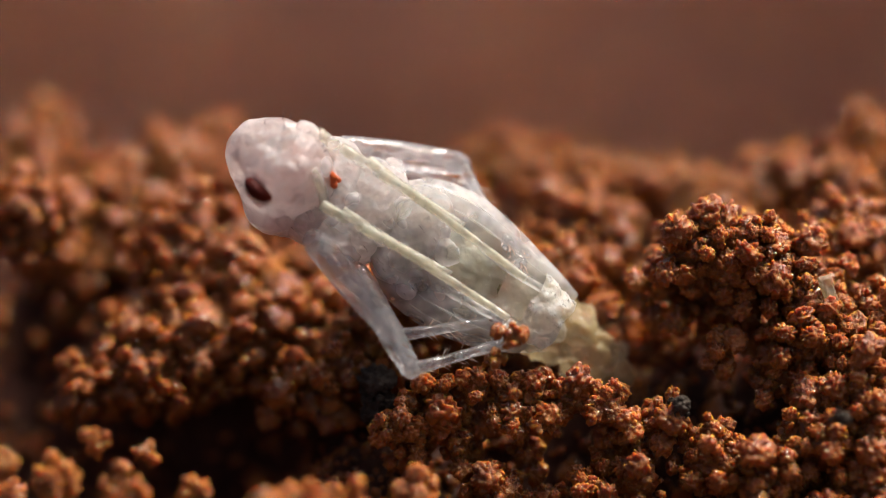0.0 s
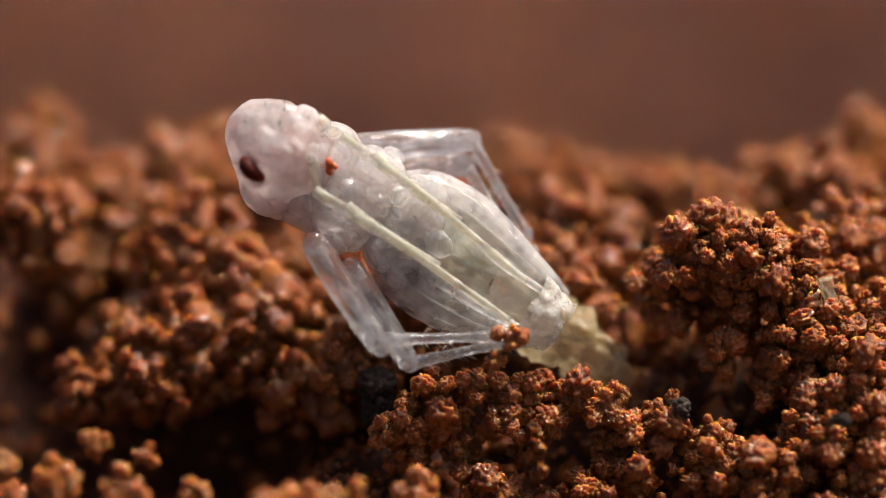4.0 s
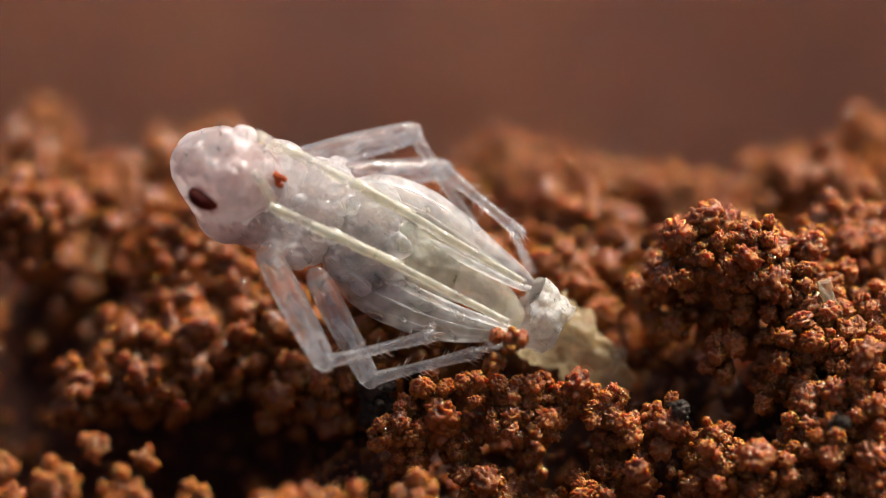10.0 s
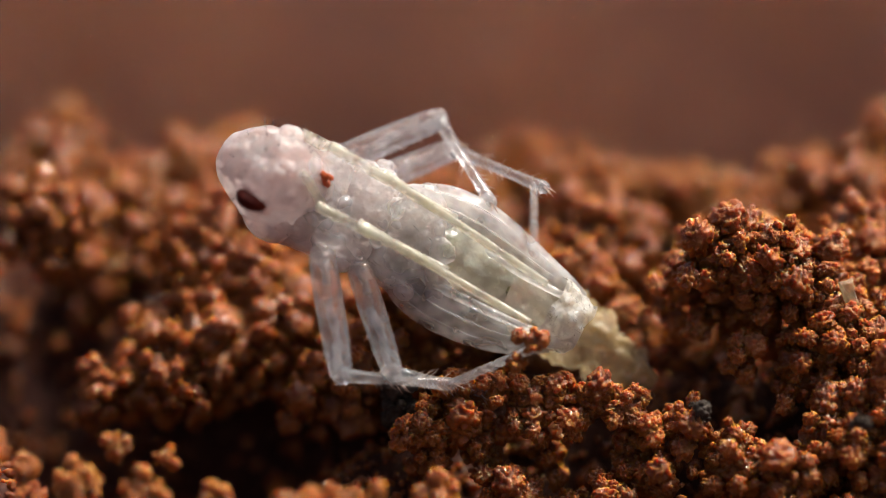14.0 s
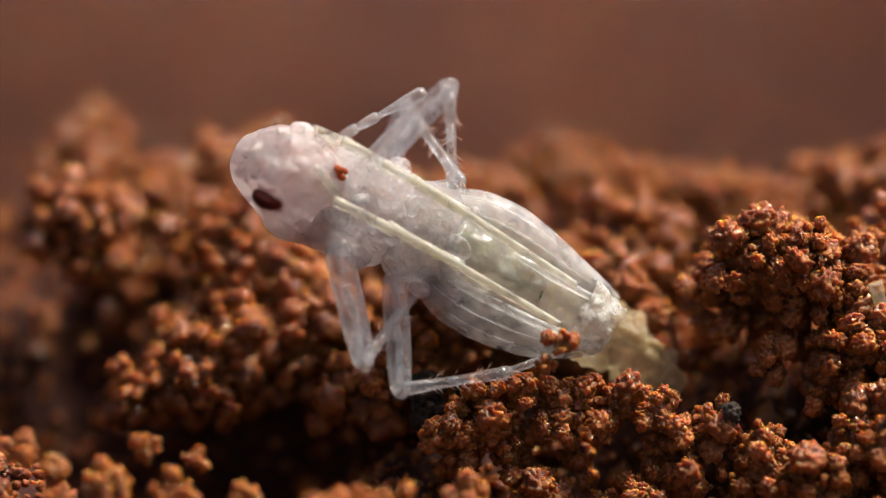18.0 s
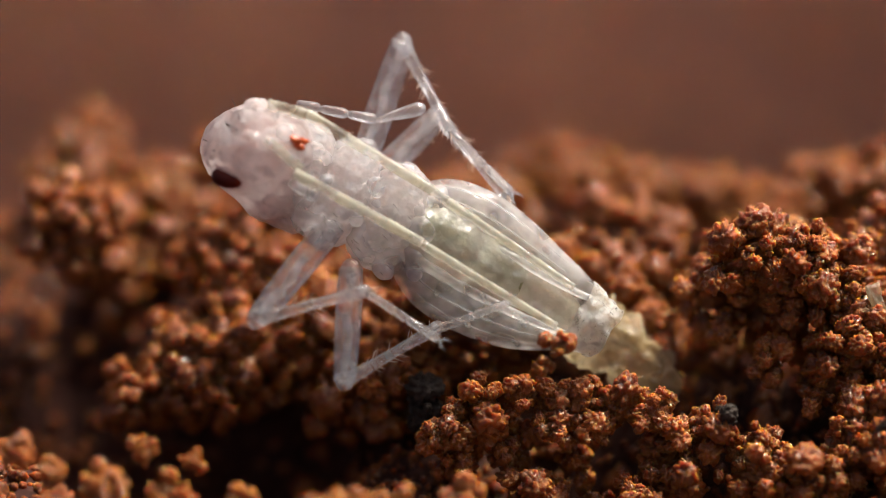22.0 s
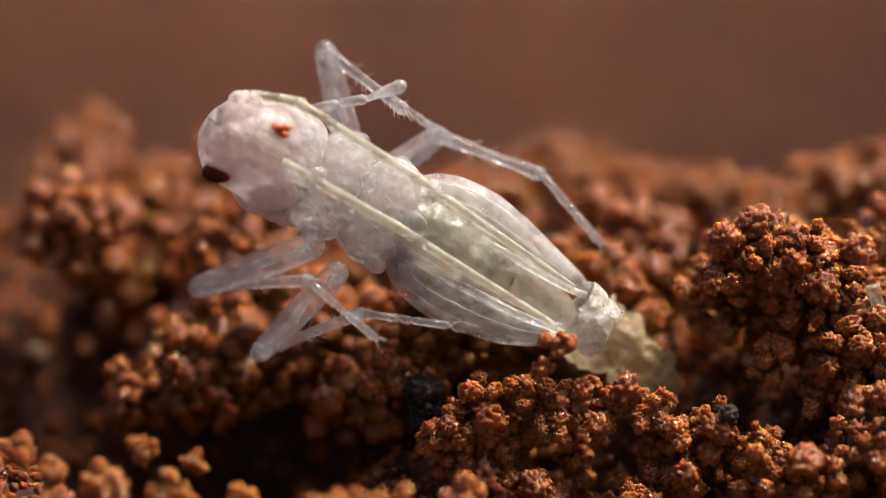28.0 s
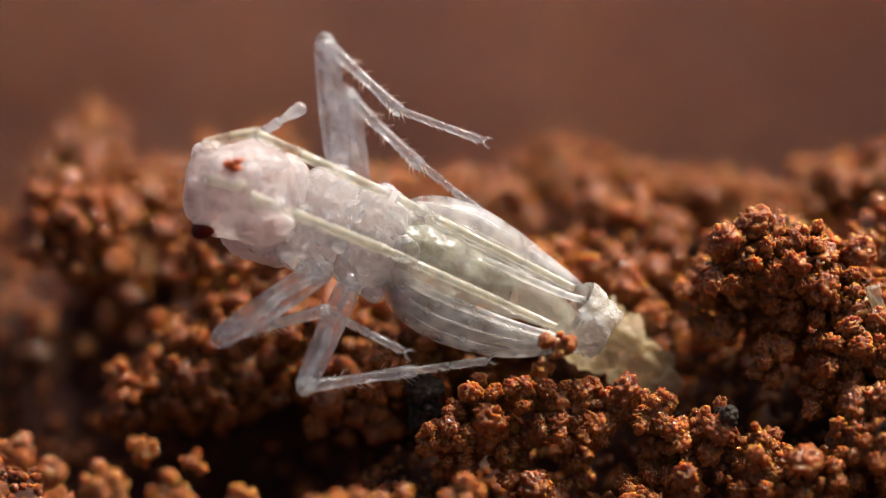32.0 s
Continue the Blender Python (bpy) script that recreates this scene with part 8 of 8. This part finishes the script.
    walk(far_antenna_lash, [
        (0, bone(-1.165, 0.965, 0.206, -0.115, 0.172, 0.100)), (0.5, bone(-1.216, 0.893, 0.206, -0.115, 0.172, 0.100)),
        (1, bone(-1.269, 0.805, 0.201, -0.115, 0.172, 0.100)), (1.5, bone(-1.219, 0.889, 0.198, -0.115, 0.172, 0.100)),
        (2, bone(-1.205, 0.909, 0.203, -0.115, 0.172, 0.100)), (2.5, bone(-1.202, 0.914, 0.203, -0.115, 0.172, 0.100)),
        (3, bone(-1.214, 0.896, 0.201, -0.115, 0.172, 0.100)), (3.5, bone(-1.118, 1.023, 0.203, -0.115, 0.172, 0.100)),
        (5.5, bone(-1.184, 0.941, 0.196, -0.115, 0.172, 0.100)), (6, bone(-1.230, 0.872, 0.195, -0.115, 0.172, 0.100)),
        (6.5, bone(-1.284, 0.779, 0.192, -0.115, 0.172, 0.100)), (7, bone(-1.225, 0.881, 0.189, -0.115, 0.172, 0.100)),
        (8, bone(-1.223, 0.883, 0.193, -0.115, 0.172, 0.100)), (8.5, bone(-1.226, 0.878, 0.194, -0.115, 0.172, 0.100)),
        (9, bone(-1.163, 0.968, 0.197, -0.115, 0.172, 0.100)), (9.5, bone(-1.100, 1.046, 0.193, -0.115, 0.172, 0.100)),
        (10, bone(-1.248, 0.843, 0.187, -0.115, 0.172, 0.100)), (10.5, bone(-1.239, 0.858, 0.188, -0.115, 0.172, 0.100)),
        (11, bone(-1.197, 0.922, 0.189, -0.115, 0.172, 0.100)), (11.5, bone(-1.200, 0.919, 0.190, -0.115, 0.172, 0.100)),
        (12, bone(-1.213, 0.898, 0.197, -0.115, 0.172, 0.100)), (12.5, bone(-1.271, 0.803, 0.189, -0.115, 0.172, 0.100)),
        (13, bone(-1.229, 0.875, 0.188, -0.115, 0.172, 0.100)), (13.5, bone(-1.195, 0.925, 0.193, -0.115, 0.172, 0.100)),
        (14, bone(-1.209, 0.904, 0.194, -0.115, 0.172, 0.100)), (14.5, bone(-1.212, 0.900, 0.192, -0.115, 0.172, 0.100)),
        (16.5, bone(-1.212, 0.901, 0.184, -0.115, 0.172, 0.100)), (17, bone(-1.200, 0.918, 0.186, -0.115, 0.172, 0.100)),
        (17.5, bone(-1.206, 0.910, 0.186, -0.115, 0.172, 0.100)), (18, bone(-1.220, 0.888, 0.188, -0.115, 0.172, 0.100)),
        (18.5, bone(-1.289, 0.770, 0.188, -0.115, 0.172, 0.100)), (19, bone(-1.185, 0.941, 0.180, -0.115, 0.172, 0.100)),
        (19.5, bone(-1.202, 0.917, 0.178, -0.115, 0.172, 0.100)), (20, bone(-1.209, 0.906, 0.179, -0.115, 0.172, 0.100)),
        (20.8, bone(-1.223, 0.885, 0.179, -0.115, 0.172, 0.100)), (21, bone(-1.248, 0.845, 0.179, -0.115, 0.172, 0.100)),
        (21.2, bone(-1.232, 0.872, 0.177, -0.115, 0.172, 0.100)), (21.5, bone(-1.097, 1.051, 0.178, -0.115, 0.172, 0.100)),
        (22, bone(-1.206, 0.911, 0.176, -0.115, 0.172, 0.100)), (22.5, bone(-1.204, 0.914, 0.173, -0.115, 0.172, 0.100)),
        (23, bone(-1.210, 0.905, 0.173, -0.115, 0.172, 0.100)), (23.5, bone(-1.219, 0.892, 0.174, -0.115, 0.172, 0.100)),
        (24, bone(-1.270, 0.808, 0.174, -0.115, 0.172, 0.100)), (24.5, bone(-1.279, 0.789, 0.178, -0.115, 0.172, 0.100)),
        (25, bone(-1.226, 0.881, 0.169, -0.115, 0.172, 0.100)), (25.5, bone(-1.180, 0.949, 0.170, -0.115, 0.172, 0.100)),
        (27.5, bone(-1.270, 0.807, 0.171, -0.115, 0.172, 0.100)), (28, bone(-1.197, 0.925, 0.172, -0.115, 0.172, 0.100)),
        (28.5, bone(-1.206, 0.913, 0.169, -0.115, 0.172, 0.100)), (29, bone(-1.254, 0.836, 0.168, -0.115, 0.172, 0.100)),
        (30, bone(-1.256, 0.832, 0.167, -0.115, 0.172, 0.100)), (30.8, bone(-1.260, 0.826, 0.168, -0.115, 0.172, 0.100)),
        (31, bone(-1.272, 0.803, 0.171, -0.115, 0.172, 0.100)), (31.5, bone(-1.260, 0.824, 0.172, -0.115, 0.172, 0.100)),
        (32, bone(-1.292, 0.765, 0.168, -0.115, 0.172, 0.100)),])
    walk(palp_stem, [
        (0, bone(-1.678, 0.932, -0.169, -1.182, 0.684, -0.250)), (0.5, bone(-1.707, 0.761, -0.169, -1.212, 0.513, -0.250)),
        (1, bone(-1.803, 0.669, -0.169, -1.307, 0.421, -0.250)), (1.5, bone(-1.819, 0.843, -0.169, -1.324, 0.595, -0.250)),
        (2, bone(-1.761, 0.891, -0.169, -1.266, 0.644, -0.250)), (2.5, bone(-1.760, 0.900, -0.169, -1.264, 0.652, -0.250)),
        (3, bone(-1.797, 0.869, -0.169, -1.302, 0.621, -0.250)), (3.5, bone(-1.674, 1.068, -0.169, -1.178, 0.821, -0.250)),
        (5.5, bone(-1.826, 0.979, -0.169, -1.330, 0.732, -0.250)), (6, bone(-1.868, 0.836, -0.169, -1.373, 0.588, -0.250)),
        (6.5, bone(-1.943, 0.667, -0.169, -1.447, 0.419, -0.250)), (7, bone(-1.958, 0.916, -0.169, -1.463, 0.668, -0.250)),
        (8, bone(-1.912, 0.900, -0.169, -1.416, 0.653, -0.250)), (8.5, bone(-1.905, 0.890, -0.169, -1.409, 0.642, -0.250)),
        (9, bone(-1.796, 1.036, -0.169, -1.300, 0.788, -0.250)), (9.5, bone(-1.795, 1.274, -0.169, -1.299, 1.027, -0.250)),
        (10, bone(-2.046, 0.910, -0.169, -1.551, 0.662, -0.250)), (10.5, bone(-2.026, 0.930, -0.169, -1.531, 0.683, -0.250)),
        (11, bone(-1.943, 1.006, -0.169, -1.447, 0.758, -0.250)), (11.5, bone(-1.936, 0.997, -0.169, -1.441, 0.749, -0.250)),
        (12, bone(-1.806, 0.826, -0.169, -1.311, 0.578, -0.250)), (12.5, bone(-1.973, 0.732, -0.169, -1.478, 0.484, -0.250)),
        (13, bone(-1.992, 0.941, -0.169, -1.497, 0.693, -0.250)), (13.5, bone(-1.877, 0.959, -0.169, -1.382, 0.711, -0.250)),
        (14, bone(-1.880, 0.911, -0.169, -1.384, 0.664, -0.250)), (14.5, bone(-1.912, 0.928, -0.169, -1.416, 0.680, -0.250)),
        (15.16, bone(-1.893, 0.997, -0.279, -1.447, 0.874, -0.194)), (15.84, bone(-1.873, 1.067, -0.391, -1.478, 1.074, -0.136)),
        (16.5, bone(-1.854, 1.136, -0.501, -1.509, 1.267, -0.080)), (17, bone(-1.875, 1.094, -0.442, -1.482, 1.260, -0.080)),
        (17.5, bone(-1.871, 1.121, -0.447, -1.478, 1.277, -0.080)), (18, bone(-1.825, 1.091, -0.416, -1.432, 1.306, -0.080)),
        (18.5, bone(-1.925, 0.966, -0.438, -1.531, 1.143, -0.080)), (19, bone(-1.849, 1.250, -0.435, -1.432, 1.367, -0.080)),
        (19.5, bone(-1.963, 1.298, -0.307, -1.451, 1.295, -0.080)), (20, bone(-1.982, 1.279, -0.306, -1.471, 1.262, -0.080)),
        (20.5, bone(-2.016, 1.233, -0.353, -1.528, 1.201, -0.080)), (21, bone(-2.193, 1.270, -0.424, -1.777, 1.122, -0.080)),
        (21.5, bone(-1.706, 1.481, -0.080, -1.153, 1.391, -0.080)), (22, bone(-1.975, 1.397, -0.080, -1.425, 1.289, -0.080)),
        (22.5, bone(-1.985, 1.333, -0.279, -1.464, 1.374, -0.080)), (23, bone(-1.975, 1.318, -0.261, -1.448, 1.379, -0.080)),
        (23.5, bone(-1.951, 1.321, -0.357, -1.468, 1.376, -0.080)), (24, bone(-2.029, 1.179, -0.080, -1.487, 1.319, -0.080)),
        (24.5, bone(-1.923, 1.231, -0.443, -1.529, 1.397, -0.080)), (25, bone(-2.109, 1.357, -0.369, -1.644, 1.474, -0.080)),
        (25.5, bone(-1.923, 1.449, -0.453, -1.530, 1.589, -0.080)), (27.5, bone(-2.125, 1.272, -0.553, -1.874, 1.436, -0.080)),
        (28, bone(-2.027, 1.341, -0.210, -1.491, 1.436, -0.080)), (28.5, bone(-2.048, 1.447, -0.576, -1.798, 1.513, -0.080)),
        (29, bone(-2.202, 1.298, -0.560, -1.951, 1.437, -0.080)), (30, bone(-2.217, 1.329, -0.583, -1.989, 1.420, -0.080)),
        (31, bone(-2.129, 1.172, -0.526, -1.951, 1.459, -0.080)), (32, bone(-2.313, 1.148, -0.572, -2.085, 1.289, -0.080)),])
    walk(palp_tip, [
        (0, bone(-1.182, 0.684, -0.250, -0.894, 0.531, -0.280)), (0.5, bone(-1.212, 0.513, -0.250, -0.924, 0.359, -0.280)),
        (1, bone(-1.307, 0.421, -0.250, -1.019, 0.268, -0.280)), (1.5, bone(-1.324, 0.595, -0.250, -1.036, 0.442, -0.280)),
        (2, bone(-1.266, 0.644, -0.250, -0.978, 0.490, -0.280)), (2.5, bone(-1.264, 0.652, -0.250, -0.976, 0.498, -0.280)),
        (3, bone(-1.302, 0.621, -0.250, -1.014, 0.467, -0.280)), (3.5, bone(-1.178, 0.821, -0.250, -0.890, 0.667, -0.280)),
        (5.5, bone(-1.330, 0.732, -0.250, -1.042, 0.578, -0.280)), (6, bone(-1.373, 0.588, -0.250, -1.085, 0.434, -0.280)),
        (6.5, bone(-1.447, 0.419, -0.250, -1.160, 0.265, -0.280)), (7, bone(-1.463, 0.668, -0.250, -1.175, 0.515, -0.280)),
        (8, bone(-1.416, 0.653, -0.250, -1.129, 0.499, -0.280)), (8.5, bone(-1.409, 0.642, -0.250, -1.122, 0.489, -0.280)),
        (9, bone(-1.300, 0.788, -0.250, -1.012, 0.635, -0.280)), (9.5, bone(-1.299, 1.027, -0.250, -1.011, 0.873, -0.280)),
        (10, bone(-1.551, 0.662, -0.250, -1.263, 0.509, -0.280)), (10.5, bone(-1.531, 0.683, -0.250, -1.243, 0.529, -0.280)),
        (11, bone(-1.447, 0.758, -0.250, -1.159, 0.604, -0.280)), (11.5, bone(-1.441, 0.749, -0.250, -1.153, 0.596, -0.280)),
        (12, bone(-1.311, 0.578, -0.250, -1.023, 0.425, -0.280)), (12.5, bone(-1.478, 0.484, -0.250, -1.190, 0.330, -0.280)),
        (13, bone(-1.497, 0.693, -0.250, -1.209, 0.539, -0.280)), (13.5, bone(-1.382, 0.711, -0.250, -1.094, 0.558, -0.280)),
        (14, bone(-1.384, 0.664, -0.250, -1.097, 0.510, -0.280)), (14.5, bone(-1.416, 0.680, -0.250, -1.128, 0.527, -0.280)),
        (15.16, bone(-1.447, 0.874, -0.194, -1.162, 0.806, -0.146)), (15.84, bone(-1.478, 1.074, -0.136, -1.197, 1.093, -0.008)),
        (16.5, bone(-1.509, 1.267, -0.080, -1.231, 1.372, 0.125)), (17, bone(-1.482, 1.260, -0.080, -1.144, 1.378, -0.034)),
        (17.5, bone(-1.478, 1.277, -0.080, -1.152, 1.414, -0.010)), (18, bone(-1.432, 1.306, -0.080, -1.095, 1.482, -0.080)),
        (18.5, bone(-1.531, 1.143, -0.080, -1.243, 1.248, 0.109)), (19, bone(-1.432, 1.367, -0.080, -1.068, 1.524, -0.080)),
        (19.5, bone(-1.451, 1.295, -0.080, -1.057, 1.253, -0.080)), (20, bone(-1.471, 1.262, -0.080, -1.076, 1.223, -0.080)),
        (20.5, bone(-1.528, 1.201, -0.080, -1.145, 1.178, -0.080)), (21, bone(-1.777, 1.122, -0.080, -1.507, 1.005, 0.131)),
        (21.5, bone(-1.153, 1.391, -0.080, -0.785, 1.391, -0.080)), (22, bone(-1.425, 1.289, -0.080, -1.106, 1.371, 0.067)),
        (22.5, bone(-1.464, 1.374, -0.080, -1.156, 1.440, 0.096)), (23, bone(-1.448, 1.379, -0.080, -1.164, 1.483, 0.115)),
        (23.5, bone(-1.468, 1.376, -0.080, -1.183, 1.503, 0.100)), (24, bone(-1.487, 1.319, -0.080, -1.222, 1.505, 0.077)),
        (24.5, bone(-1.529, 1.397, -0.080, -1.203, 1.491, 0.041)), (25, bone(-1.644, 1.474, -0.080, -1.374, 1.567, 0.141)),
        (25.5, bone(-1.530, 1.589, -0.080, -1.298, 1.700, 0.172)), (27.5, bone(-1.874, 1.436, -0.080, -1.604, 1.586, 0.106)),
        (28, bone(-1.491, 1.436, -0.080, -1.241, 1.528, 0.162)), (28.5, bone(-1.798, 1.513, -0.080, -1.603, 1.605, 0.210)),
        (29, bone(-1.951, 1.437, -0.080, -1.774, 1.548, 0.215)), (30, bone(-1.989, 1.420, -0.080, -1.869, 1.511, 0.248)),
        (31, bone(-1.951, 1.459, -0.080, -1.664, 1.728, -0.080)), (32, bone(-2.085, 1.289, -0.080, -1.927, 1.380, 0.231)),])


motions()
